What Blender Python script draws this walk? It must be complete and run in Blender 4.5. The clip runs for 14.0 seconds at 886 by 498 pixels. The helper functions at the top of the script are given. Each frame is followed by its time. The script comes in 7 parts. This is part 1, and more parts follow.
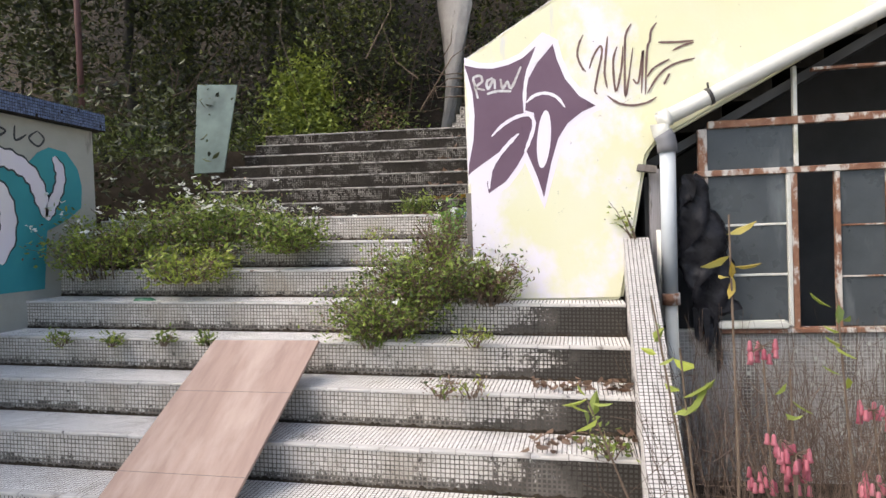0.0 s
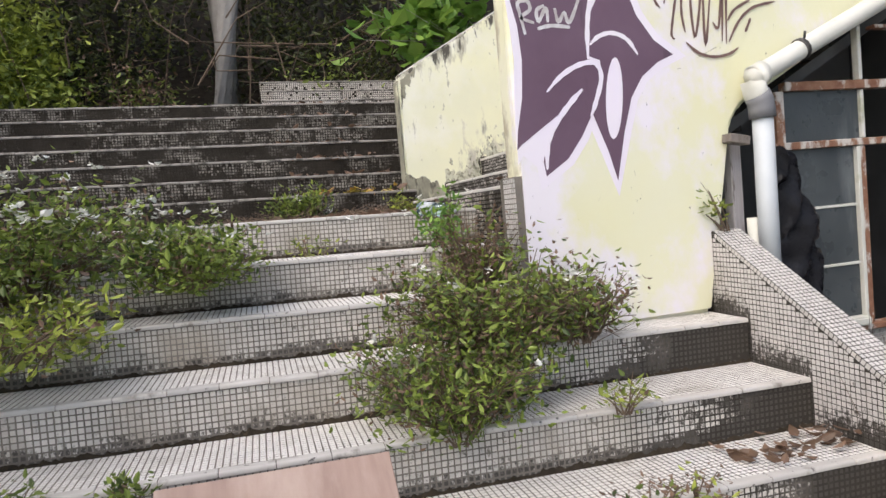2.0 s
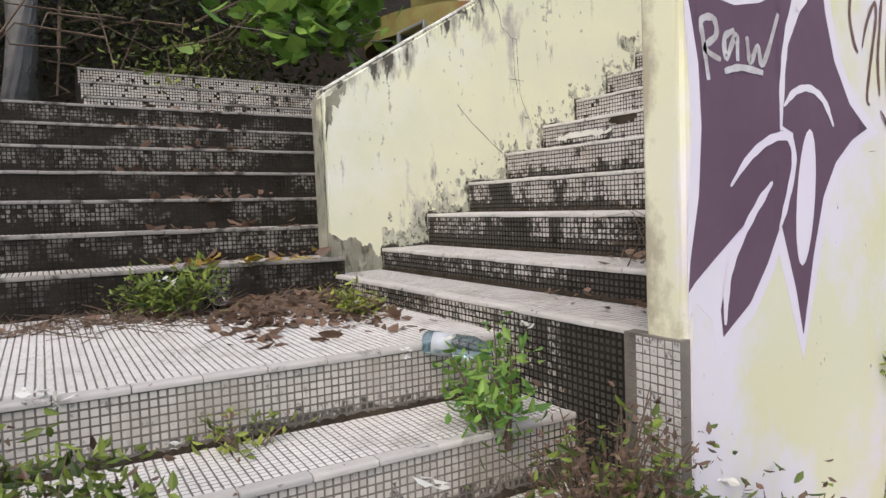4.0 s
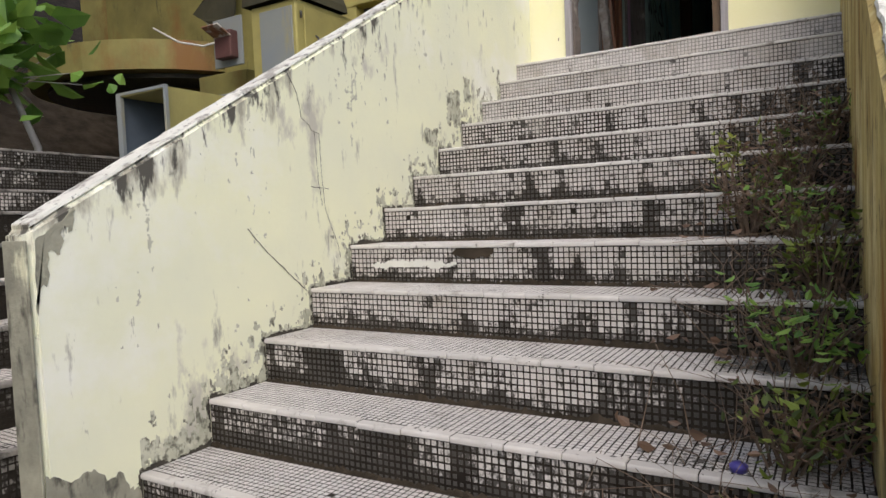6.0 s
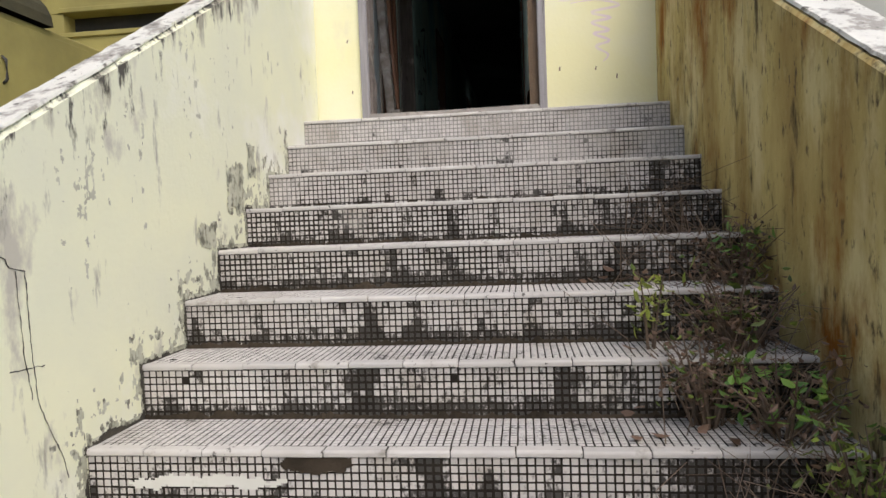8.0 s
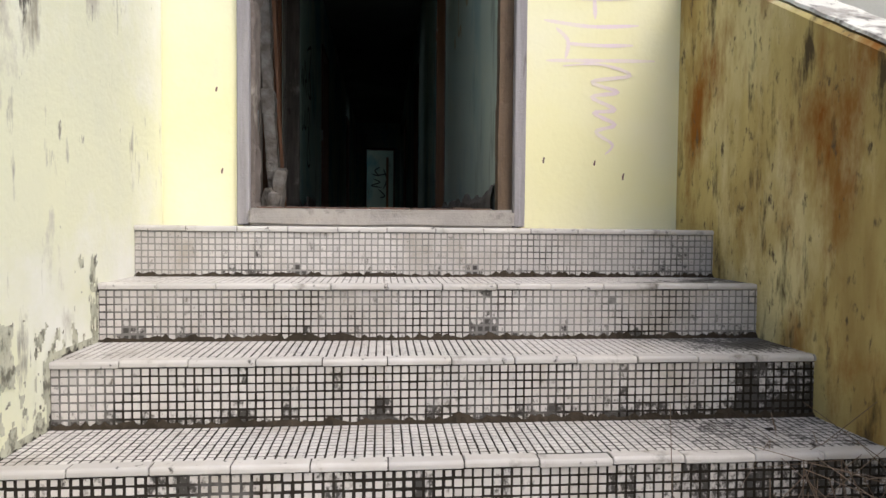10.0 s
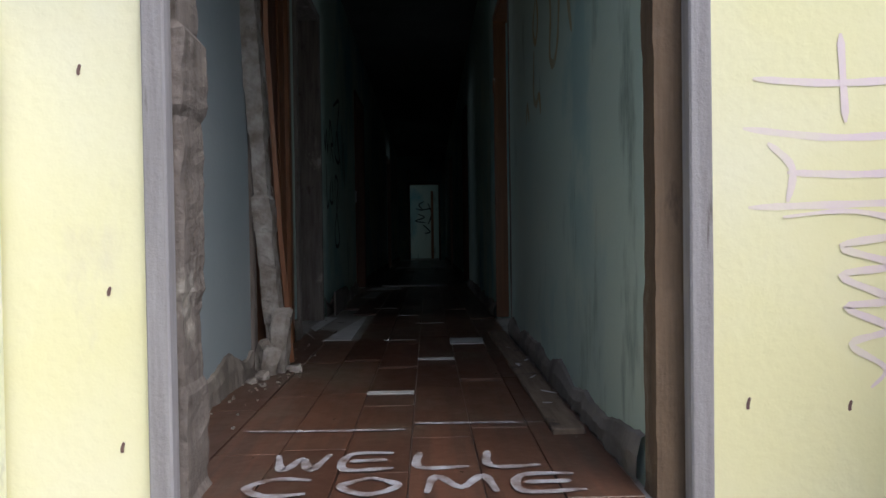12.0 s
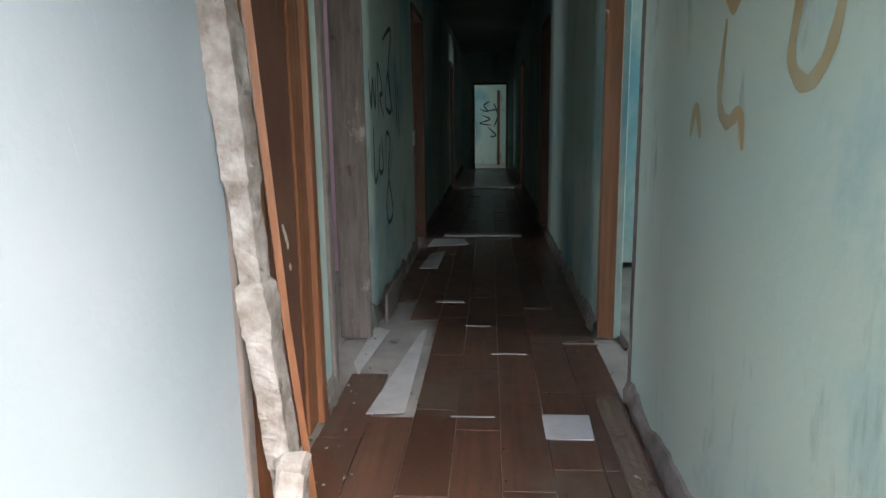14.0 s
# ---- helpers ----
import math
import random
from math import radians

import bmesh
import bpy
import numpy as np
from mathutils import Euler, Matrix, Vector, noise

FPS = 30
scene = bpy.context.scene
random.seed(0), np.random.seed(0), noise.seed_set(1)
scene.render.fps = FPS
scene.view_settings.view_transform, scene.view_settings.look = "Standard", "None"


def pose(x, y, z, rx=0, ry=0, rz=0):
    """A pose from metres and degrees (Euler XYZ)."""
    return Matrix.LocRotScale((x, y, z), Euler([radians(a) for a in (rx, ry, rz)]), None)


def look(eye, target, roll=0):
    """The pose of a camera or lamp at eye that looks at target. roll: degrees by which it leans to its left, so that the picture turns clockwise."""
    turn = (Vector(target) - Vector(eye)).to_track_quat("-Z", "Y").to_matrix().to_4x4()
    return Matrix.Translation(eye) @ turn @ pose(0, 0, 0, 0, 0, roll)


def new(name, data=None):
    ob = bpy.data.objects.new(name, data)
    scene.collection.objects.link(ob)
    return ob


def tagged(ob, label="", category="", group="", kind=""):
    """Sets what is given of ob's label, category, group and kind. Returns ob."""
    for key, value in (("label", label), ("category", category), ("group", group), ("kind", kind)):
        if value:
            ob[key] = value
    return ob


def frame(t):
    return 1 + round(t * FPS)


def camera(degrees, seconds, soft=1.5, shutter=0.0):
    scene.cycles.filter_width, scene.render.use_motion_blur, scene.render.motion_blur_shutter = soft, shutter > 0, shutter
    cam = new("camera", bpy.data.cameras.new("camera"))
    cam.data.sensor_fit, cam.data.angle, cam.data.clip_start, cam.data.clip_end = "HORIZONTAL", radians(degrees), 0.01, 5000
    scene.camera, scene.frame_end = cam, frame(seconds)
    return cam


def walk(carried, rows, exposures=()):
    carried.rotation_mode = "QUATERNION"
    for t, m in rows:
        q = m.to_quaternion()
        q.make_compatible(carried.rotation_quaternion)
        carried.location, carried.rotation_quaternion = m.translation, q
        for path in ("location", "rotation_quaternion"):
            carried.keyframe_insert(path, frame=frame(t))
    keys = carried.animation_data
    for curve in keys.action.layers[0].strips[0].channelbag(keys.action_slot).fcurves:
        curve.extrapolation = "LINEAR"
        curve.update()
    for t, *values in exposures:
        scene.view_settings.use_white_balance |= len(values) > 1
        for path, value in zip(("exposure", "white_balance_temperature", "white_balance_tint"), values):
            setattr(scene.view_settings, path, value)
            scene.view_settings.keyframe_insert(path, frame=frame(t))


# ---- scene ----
cam = camera(67.5, 14.0)
PATH = [
    (0, (0.78, -6.402, -0.006), (0.424, -4.434, -0.052), -2.1),
    (0.5, (0.261, -6.096, 0.132), (0.168, -4.104, -0.014), -2.7),
    (1, (-0.304, -5.683, 0.088), (-0.076, -3.698, -0.004), -4.1),
    (1.5, (-0.602, -5.284, 0.078), (-0.169, -3.336, -0.058), -5.0),
    (2, (-0.927, -4.825, 0.113), (-0.358, -2.911, 0.01), -5.1),
    (2.2, (-1.007, -4.653, 0.126), (-0.287, -2.788, 0.074), -3.8),
    (4.3, (-1.055, -2.969, 0.646), (0.109, -1.349, 0.505), -1.6),
    (4.5, (-1.03, -2.822, 0.68), (0.239, -1.279, 0.584), -1.3),
    (5, (-0.963, -2.554, 0.864), (0.586, -1.291, 0.804), -1.6),
    (5.5, (-0.843, -2.265, 0.982), (0.844, -1.192, 0.968), -1.5),
    (6, (-0.757, -1.979, 1.154), (0.964, -0.966, 1.051), -2.4),
    (6.5, (-0.64, -1.83, 1.342), (1.175, -0.991, 1.295), -3.0),
    (7, (-0.4, -1.601, 1.451), (1.503, -0.99, 1.401), -2.4),
    (7.5, (-0.215, -1.379, 1.522), (1.717, -0.87, 1.45), -2.8),
    (8, (0.05, -1.223, 1.623), (2.034, -0.985, 1.539), -2.2),
    (8.5, (0.401, -1.046, 1.739), (2.397, -0.925, 1.692), -2.0),
    (9, (0.827, -0.896, 1.885), (2.827, -0.917, 1.879), -1.5),
    (9.2, (0.967, -0.868, 1.96), (2.962, -0.999, 2.0), -0.7),
    (11.3, (2.283, -0.823, 2.575), (4.269, -0.973, 2.391), 1.0),
    (11.5, (2.438, -0.831, 2.622), (4.43, -0.99, 2.538), -0.2),
    (12, (2.751, -0.83, 2.841), (4.75, -0.876, 2.810), -0.8),
    (12.5, (3.072, -0.788, 2.954), (5.061, -0.764, 2.754), 0.4),
    (13, (3.278, -0.794, 3.109), (5.259, -0.782, 2.833), 1.5),
    (13.5, (3.619, -0.809, 3.307), (5.605, -0.807, 3.067), 2.9),
    (14, (3.925, -0.74, 3.418), (5.883, -0.6, 3.039), -0.8),
]
EXPOSURES = [(0, 0.38, 6550, 10), (0.8, 0.20, 6550, 10), (2.2, 0.08, 6450, 10), (5.0, -0.22, 6350, 10), (8.0, -0.18, 6300, 10), (9.2, 0.0, 6300, 10), (11.3, -0.12, 6100, 10), (12.0, -0.20, 5850, 10), (12.5, 0.62, 6250, 10), (13.0, 1.68, 6100, 10), (13.5, 2.28, 6150, 10), (14, 2.75, 6250, 10)]
walk(cam, [(t, look(eye, target, roll)) for t, eye, target, roll in PATH], EXPOSURES)

# ---- world, sun and lamps ----
world = bpy.data.worlds.new("overcast_sky")
scene.world = world
world.use_nodes = True
wn = world.node_tree
sky = wn.nodes.new("ShaderNodeTexSky")
sky.sky_type, sky.sun_disc = "NISHITA", False
sky.sun_elevation, sky.sun_rotation = radians(51), radians(234)
sky.dust_density, sky.air_density = 4.0, 1.0
wn.nodes["Background"].inputs[1].default_value = 0.25
wn.links.new(sky.outputs[0], wn.nodes["Background"].inputs[0])
sun = new("sun", bpy.data.lights.new("sun", "SUN"))
sun.data.energy, sun.data.angle, sun.data.color = 0.95, radians(55), (1, 0.96, 0.9)
sun.matrix_world = look((-6.0, -4.4, 9.3), (0, 0, 0))


def window_lamp(eye, target, w, h, power):
    lamp = new("window_daylight", bpy.data.lights.new("window_daylight", "AREA"))
    lamp.data.shape, lamp.data.size, lamp.data.size_y, lamp.data.energy = "RECTANGLE", w, h, power
    lamp.data.color = (0.88, 0.95, 1.0)
    lamp.matrix_world = look(eye, target)
    return lamp


window_lamp((7.2, 3.35, 3.6), (7.2, 0, 3.3), 1.2, 1.1, 6)
window_lamp((6.9, -4.0, 3.6), (6.9, -1, 3.0), 1.2, 1.1, 6)
window_lamp((10.9, 3.35, 3.6), (10.9, 0, 3.3), 1.2, 1.1, 4.5)
window_lamp((15.3, -4.0, 3.6), (15.3, -1, 3.0), 1.2, 1.1, 4)
window_lamp((20.6, 1.7, 3.6), (20.9, -0.8, 3.3), 1.2, 1.4, 5)


# ---- materials ----
class Nodes:
    def __init__(self, name):
        self.m = bpy.data.materials.new(name)
        self.m.use_nodes = True
        self.t = self.m.node_tree
        self.b = self.t.nodes["Principled BSDF"]
        self.out = self.t.nodes["Material Output"]

    def add(self, kind, operation="", data_type=""):
        n = self.t.nodes.new(kind)
        if operation:
            n.operation = operation
        if data_type:
            n.data_type = data_type
        return n

    def link(self, a, b):
        self.t.links.new(a, b)

    def value(self, op, a, b):
        n = self.add("ShaderNodeMath", operation=op)
        for i, x in enumerate((a, b)):
            if isinstance(x, (int, float)):
                n.inputs[i].default_value = x
            else:
                self.link(x, n.inputs[i])
        return n.outputs[0]

    def noise(self, pos, scale, detail=5, stretch=(1, 1, 1), rough=0.6):
        v = self.add("ShaderNodeVectorMath", operation="MULTIPLY")
        self.link(pos, v.inputs[0])
        v.inputs[1].default_value = stretch
        n = self.add("ShaderNodeTexNoise")
        n.inputs["Scale"].default_value, n.inputs["Detail"].default_value = scale, detail
        n.inputs["Roughness"].default_value = rough
        self.link(v.outputs[0], n.inputs["Vector"])
        return n.outputs["Fac"]

    def ramp(self, val, lo, hi):
        n = self.add("ShaderNodeMapRange")
        n.inputs["From Min"].default_value, n.inputs["From Max"].default_value = lo, hi
        self.link(val, n.inputs["Value"])
        return n.outputs[0]

    def mix(self, fac, a, b):
        n = self.add("ShaderNodeMix", data_type="RGBA")
        if isinstance(fac, (int, float)):
            n.inputs[0].default_value = fac
        else:
            self.link(fac, n.inputs[0])
        for i, c in ((6, a), (7, b)):
            if isinstance(c, tuple):
                n.inputs[i].default_value = (*c, 1)
            else:
                self.link(c, n.inputs[i])
        return n.outputs[2]


def surf(name, base, vary, scale=3.0, rough=0.8, bump=0.2, bscale=60.0, layers=(), rnd=0.0, island=False, metal=0.0, grain=(1, 1, 1), film=None):
    """A painted, stained or bare surface. layers: colour, scale, stretch, from, to, bias direction, bias offset.
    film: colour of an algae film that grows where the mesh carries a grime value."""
    g = Nodes(name)
    pos = g.add("ShaderNodeNewGeometry").outputs["Position"]
    col = g.mix(g.ramp(g.noise(pos, scale, 5, grain), 0.35, 0.65), base, vary)
    if rnd:
        if island:
            r = g.add("ShaderNodeNewGeometry").outputs["Random Per Island"]
        else:
            r = g.add("ShaderNodeObjectInfo").outputs["Random"]
        dark = tuple(c * (1 - rnd) for c in base)
        col = g.mix(g.value("MULTIPLY", g.value("POWER", r, 1.6), 0.85), col, dark)
    for colour, lscale, stretch, lo, hi, vec, off in layers:
        n = g.noise(pos, lscale, 7, stretch, 0.65)
        d = g.add("ShaderNodeVectorMath", operation="DOT_PRODUCT")
        g.link(pos, d.inputs[0])
        d.inputs[1].default_value = vec
        n = g.value("ADD", g.value("ADD", n, d.outputs["Value"]), off)
        col = g.mix(g.ramp(n, lo, hi), col, colour)
    if film:
        at = g.add("ShaderNodeAttribute")
        at.attribute_name = "grime"
        ragged = g.value("ADD", g.value("MULTIPLY", g.value("SUBTRACT", g.noise(pos, 70, 6, (1, 1, 0.7), 0.7), 0.5), 1.7), g.value("MULTIPLY", g.value("SUBTRACT", g.noise(pos, 14, 4), 0.5), 0.9))
        col = g.mix(g.value("MULTIPLY", g.ramp(g.value("ADD", at.outputs["Fac"], ragged), 0.22, 0.44), 0.95), col, film)
    g.link(col, g.b.inputs["Base Color"])
    g.b.inputs["Metallic"].default_value = metal
    rr = g.ramp(g.noise(pos, scale * 3), 0.2, 0.8)
    g.link(g.value("ADD", g.value("MULTIPLY", rr, 0.2), rough - 0.1), g.b.inputs["Roughness"])
    if bump:
        bp = g.add("ShaderNodeBump")
        bp.inputs["Strength"].default_value, bp.inputs["Distance"].default_value = bump, 0.01
        g.link(g.noise(pos, bscale, 6), bp.inputs["Height"])
        g.link(bp.outputs[0], g.b.inputs["Normal"])
    return g.m


def leafmat(name, dark, light, shift=(0.0, 1.0)):
    g = Nodes(name)
    r = g.add("ShaderNodeNewGeometry").outputs["Random Per Island"]
    pos = g.add("ShaderNodeNewGeometry").outputs["Position"]
    f = g.value("ADD", g.value("MULTIPLY", r, 0.6), g.value("MULTIPLY", g.noise(pos, 2.2, 3), 0.5))
    col = g.mix(g.ramp(f, 0.25 + shift[0] * 0.2, 0.85), dark, light)
    g.link(col, g.b.inputs["Base Color"])
    g.b.inputs["Roughness"].default_value = 0.5
    tr = g.add("ShaderNodeBsdfTranslucent")
    g.link(col, tr.inputs[0])
    mx = g.add("ShaderNodeMixShader")
    mx.inputs[0].default_value = 0.3
    g.link(g.b.outputs[0], mx.inputs[1])
    g.link(tr.outputs[0], mx.inputs[2])
    g.link(mx.outputs[0], g.out.inputs[0])
    return g.m


Z3 = (0, 0, 0)
UP = (1, 1, 0.22)
MOULD = (0.055, 0.052, 0.042)
PALE = surf("pale_yellow_paint", (0.82, 0.82, 0.58), (0.74, 0.75, 0.58), 1.3, 0.75, 0.3, 40, [
    ((0.84, 0.84, 0.78), 0.9, (1, 1, 1), 0.50, 0.66, Z3, 0),
    ((0.52, 0.50, 0.42), 2.2, (1, 1, 0.5), 0.57, 0.63, Z3, 0),
    ((0.34, 0.33, 0.27), 5.0, (1.8, 1.8, 0.45), 0.60, 0.68, Z3, 0),
    ((0.30, 0.29, 0.23), 11.0, (1.3, 1.3, 0.6), 0.655, 0.70, Z3, 0),
    ((0.36, 0.34, 0.27), 4.0, (1.5, 1.5, 0.5), 0.50, 0.60, (-0.29, 0, 0.5), -0.48),
    ((0.10, 0.095, 0.08), 9.0, (1.6, 1.6, 0.45), 0.54, 0.60, (-0.29, 0, 0.5), -0.475),
    (MOULD, 30.0, (1.5, 1.5, 0.6), 0.70, 0.73, Z3, 0)])
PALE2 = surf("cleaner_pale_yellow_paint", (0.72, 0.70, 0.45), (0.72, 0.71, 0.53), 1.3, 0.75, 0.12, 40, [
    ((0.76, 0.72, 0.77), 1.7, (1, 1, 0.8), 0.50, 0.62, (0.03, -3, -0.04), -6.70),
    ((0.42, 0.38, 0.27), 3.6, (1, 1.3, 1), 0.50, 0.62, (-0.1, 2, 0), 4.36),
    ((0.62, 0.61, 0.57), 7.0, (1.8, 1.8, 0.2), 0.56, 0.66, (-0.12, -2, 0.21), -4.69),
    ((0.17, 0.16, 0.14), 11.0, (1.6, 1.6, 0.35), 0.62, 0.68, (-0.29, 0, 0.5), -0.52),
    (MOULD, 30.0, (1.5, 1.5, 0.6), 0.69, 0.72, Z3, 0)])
FACADE = surf("strong_yellow_paint", (0.82, 0.785, 0.46), (0.83, 0.81, 0.60), 1.1, 0.7, 0.15, 40, [
    ((0.74, 0.70, 0.50), 2.2, (1, 1, 0.5), 0.60, 0.72, Z3, 0),
    ((0.30, 0.24, 0.12), 14.0, (2, 2, 0.7), 0.73, 0.77, Z3, 0)])
DULL = surf("weathered_olive_yellow_paint", (0.38, 0.335, 0.11), (0.25, 0.22, 0.075), 1.5, 0.7, 0.2, 40, [
    ((0.22, 0.12, 0.03), 1.2, (1, 1, 0.5), 0.54, 0.68, Z3, 0),
    ((0.08, 0.07, 0.04), 6.0, (1, 1, 0.3), 0.68, 0.76, Z3, 0)])
# DULL lowered by a third: tree shade over balcony, column and blocks, in the colour
DULL_SHADED = surf("shaded_olive_paint", (0.25, 0.22, 0.065), (0.15, 0.13, 0.04), 1.5, 0.75, 0.2, 40, [
    ((0.20, 0.10, 0.025), 1.2, (1, 1, 0.5), 0.54, 0.68, Z3, 0), ((0.05, 0.045, 0.025), 6.0, (1, 1, 0.3), 0.62, 0.74, Z3, 0)])
DARKDUCT = surf("dark_olive_duct", (0.055, 0.050, 0.024), (0.035, 0.032, 0.018), 4, 0.7, 0.2, 40)
OCHRE = surf("algae_stained_ochre_plaster", (0.60, 0.50, 0.22), (0.36, 0.25, 0.09), 3.0, 0.85, 0.5, 40, [
    ((0.68, 0.60, 0.33), 2.4, (1.3, 1.3, 0.45), 0.50, 0.62, Z3, 0),
    ((0.27, 0.11, 0.02), 2.6, (1.3, 1.3, 0.5), 0.52, 0.66, Z3, 0),
    ((0.10, 0.075, 0.04), 7.0, (1.6, 1.6, 0.4), 0.56, 0.66, Z3, 0),
    ((0.13, 0.10, 0.06), 22.0, (1.4, 1.4, 0.6), 0.58, 0.68, Z3, 0),
    ((0.05, 0.042, 0.028), 2.4, (1.4, 1.4, 0.7), 0.58, 0.70, (-0.03, 0, 0), 0.03)], grain=(1.5, 1.5, 0.4))
COPING = surf("weathered_white_coping", (0.70, 0.69, 0.62), (0.60, 0.59, 0.53), 4, 0.85, 0.5, 40, [
    ((0.33, 0.31, 0.275), 9.0, (1, 1, 1), 0.50, 0.58, Z3, 0), ((0.15, 0.14, 0.12), 18.0, (1, 1, 1), 0.59, 0.65, Z3, 0), (MOULD, 30.0, (1, 1, 1), 0.62, 0.68, Z3, 0)])
GROUT = surf("dirty_black_grout", (0.018, 0.015, 0.012), (0.036, 0.031, 0.025), 9, 0.95, 0.5, 80, [
    ((0.26, 0.25, 0.235), 3.0, (1, 1, 1), 0.45, 0.65, (0.25, 0, 0.25), -1.3)])
GROUT_PALE = surf("brown_grey_grout", (0.13, 0.115, 0.098), (0.20, 0.18, 0.155), 6, 0.95, 0.5, 80, [
    ((0.035, 0.030, 0.024), 2.2, (1, 1, 0.6), 0.50, 0.66, (0.28, 0, 0), -0.03)])
ALGAE = (0.030, 0.026, 0.021)
TILE_B = surf("white_mosaic_tile", (0.60, 0.565, 0.535), (0.50, 0.465, 0.435), 2.5, 0.5, 0.08, 90, [
    ((0.38, 0.34, 0.29), 5.0, (1, 1, 0.7), 0.52, 0.68, Z3, 0),
    ((0.10, 0.088, 0.072), 45.0, (1, 1, 0.6), 0.60, 0.72, Z3, 0)], rnd=0.25, island=True, film=(0.022, 0.018, 0.014))
TILE_TOP = surf("white_mosaic_tread_tile", (0.60, 0.575, 0.55), (0.50, 0.475, 0.45), 2.5, 0.5, 0.08, 90, [
    ((0.40, 0.37, 0.33), 5.0, (1, 1, 1), 0.53, 0.70, Z3, 0),
    ((0.09, 0.08, 0.065), 40.0, (1, 1, 1), 0.62, 0.74, Z3, 0)], rnd=0.22, island=True, film=(0.022, 0.018, 0.014))
TILE_TREAD = surf("clean_mosaic_tread_tile", (0.76, 0.735, 0.705), (0.66, 0.635, 0.60), 2.5, 0.5, 0.08, 90, [
    ((0.46, 0.43, 0.39), 5.0, (1, 1, 1), 0.55, 0.70, Z3, 0)], rnd=0.15, island=True, film=(0.04, 0.034, 0.026))
TILE_A = surf("stained_mosaic_tile", (0.64, 0.605, 0.555), (0.54, 0.505, 0.455), 2.5, 0.55, 0.08, 90, [
    ((0.36, 0.32, 0.265), 3.0, (1, 1, 0.8), 0.48, 0.66, Z3, 0),
    ((0.12, 0.105, 0.085), 40.0, (1, 1, 0.6), 0.58, 0.72, Z3, 0)], rnd=0.28, island=True, film=(0.030, 0.025, 0.019))
TILE_UP = surf("blackened_mosaic_tile", (0.30, 0.28, 0.25), (0.20, 0.185, 0.165), 2.5, 0.6, 0.08, 90, [
    (ALGAE, 2.2, (1, 1, 1.6), 0.44, 0.54, Z3, 0), (ALGAE, 24.0, (1, 1, 0.7), 0.53, 0.60, Z3, 0)], rnd=0.35, island=True, film=(0.022, 0.018, 0.014))
NOSE = surf("worn_white_nosing_tile", (0.57, 0.545, 0.515), (0.46, 0.435, 0.40), 7, 0.55, 0.15, 60, [
    ((0.20, 0.18, 0.15), 9.0, (1, 1, 1), 0.58, 0.70, Z3, 0), ((0.05, 0.045, 0.038), 30.0, (1, 1, 1), 0.62, 0.68, Z3, 0)], rnd=0.25)
BLUE = surf("blue_mosaic", (0.10, 0.15, 0.30), (0.20, 0.26, 0.42), 20, 0.4, 0.2, 60, rnd=0.6, island=True)
STONE = surf("dark_crumbling_mortar", (0.24, 0.215, 0.19), (0.15, 0.135, 0.12), 7, 0.95, 0.7, 30, [((0.36, 0.34, 0.31), 6, (1, 1, 1), 0.58, 0.68, Z3, 0)])
CEMENT = surf("bare_cement", (0.40, 0.37, 0.33), (0.28, 0.26, 0.24), 4, 0.9, 0.6, 30, [
    ((0.12, 0.11, 0.10), 7, (1, 1, 1), 0.6, 0.72, Z3, 0)])
PLASTER = surf("crumbling_plaster", (0.40, 0.375, 0.35), (0.20, 0.17, 0.145), 13, 0.95, 0.9, 30, [
    ((0.10, 0.085, 0.07), 10, (1, 1, 1), 0.58, 0.66, Z3, 0), ((0.52, 0.50, 0.48), 5, (1, 1, 1), 0.58, 0.66, Z3, 0)])
TEAL = surf("faded_teal_paint", (0.41, 0.55, 0.50), (0.50, 0.58, 0.50), 0.8, 0.75, 0.2, 30, [
    ((0.18, 0.38, 0.42), 1.3, (1, 1, 0.6), 0.50, 0.66, Z3, 0),
    ((0.58, 0.60, 0.51), 1.3, (1, 1, 0.6), 0.50, 0.74, (-0.05, 0, -0.08), 0.44),
    ((0.24, 0.30, 0.27), 4.0, (1.5, 1.5, 0.35), 0.58, 0.70, Z3, 0),
    ((0.44, 0.34, 0.20), 3.0, (1.5, 1.5, 0.3), 0.66, 0.76, Z3, 0),
    ((0.16, 0.17, 0.15), 22, (1, 1, 0.7), 0.73, 0.78, Z3, 0)])
PALETEAL = surf("pale_blue_paint", (0.33, 0.375, 0.40), (0.28, 0.34, 0.365), 0.9, 0.75, 0.2, 30, [
    ((0.30, 0.34, 0.36), 3, (1, 1, 0.3), 0.66, 0.78, Z3, 0)])
PINK = surf("faded_pink_paint", (0.55, 0.33, 0.42), (0.50, 0.30, 0.38), 1, 0.75, 0.2, 30)
CEIL = surf("grimy_ceiling_paint", (0.30, 0.31, 0.30), (0.22, 0.23, 0.22), 1, 0.9, 0.3, 30)
PLANK = surf("brown_wood_look_floor_tile", (0.135, 0.064, 0.040), (0.075, 0.042, 0.029), 5, 0.34, 0.12, 40, [
    ((0.115, 0.085, 0.06), 2.5, (1, 1, 1), 0.50, 0.66, Z3, 0), ((0.035, 0.020, 0.014), 16, (0.3, 1.5, 1), 0.64, 0.72, Z3, 0)],
    rnd=0.5, grain=(0.5, 7, 1))
DOORWOOD = surf("orange_brown_varnished_wood", (0.25, 0.105, 0.045), (0.17, 0.07, 0.03), 6, 0.45, 0.15, 50, [
    ((0.10, 0.045, 0.02), 5, (3, 3, 0.3), 0.6, 0.72, Z3, 0)], grain=(6, 6, 0.4))
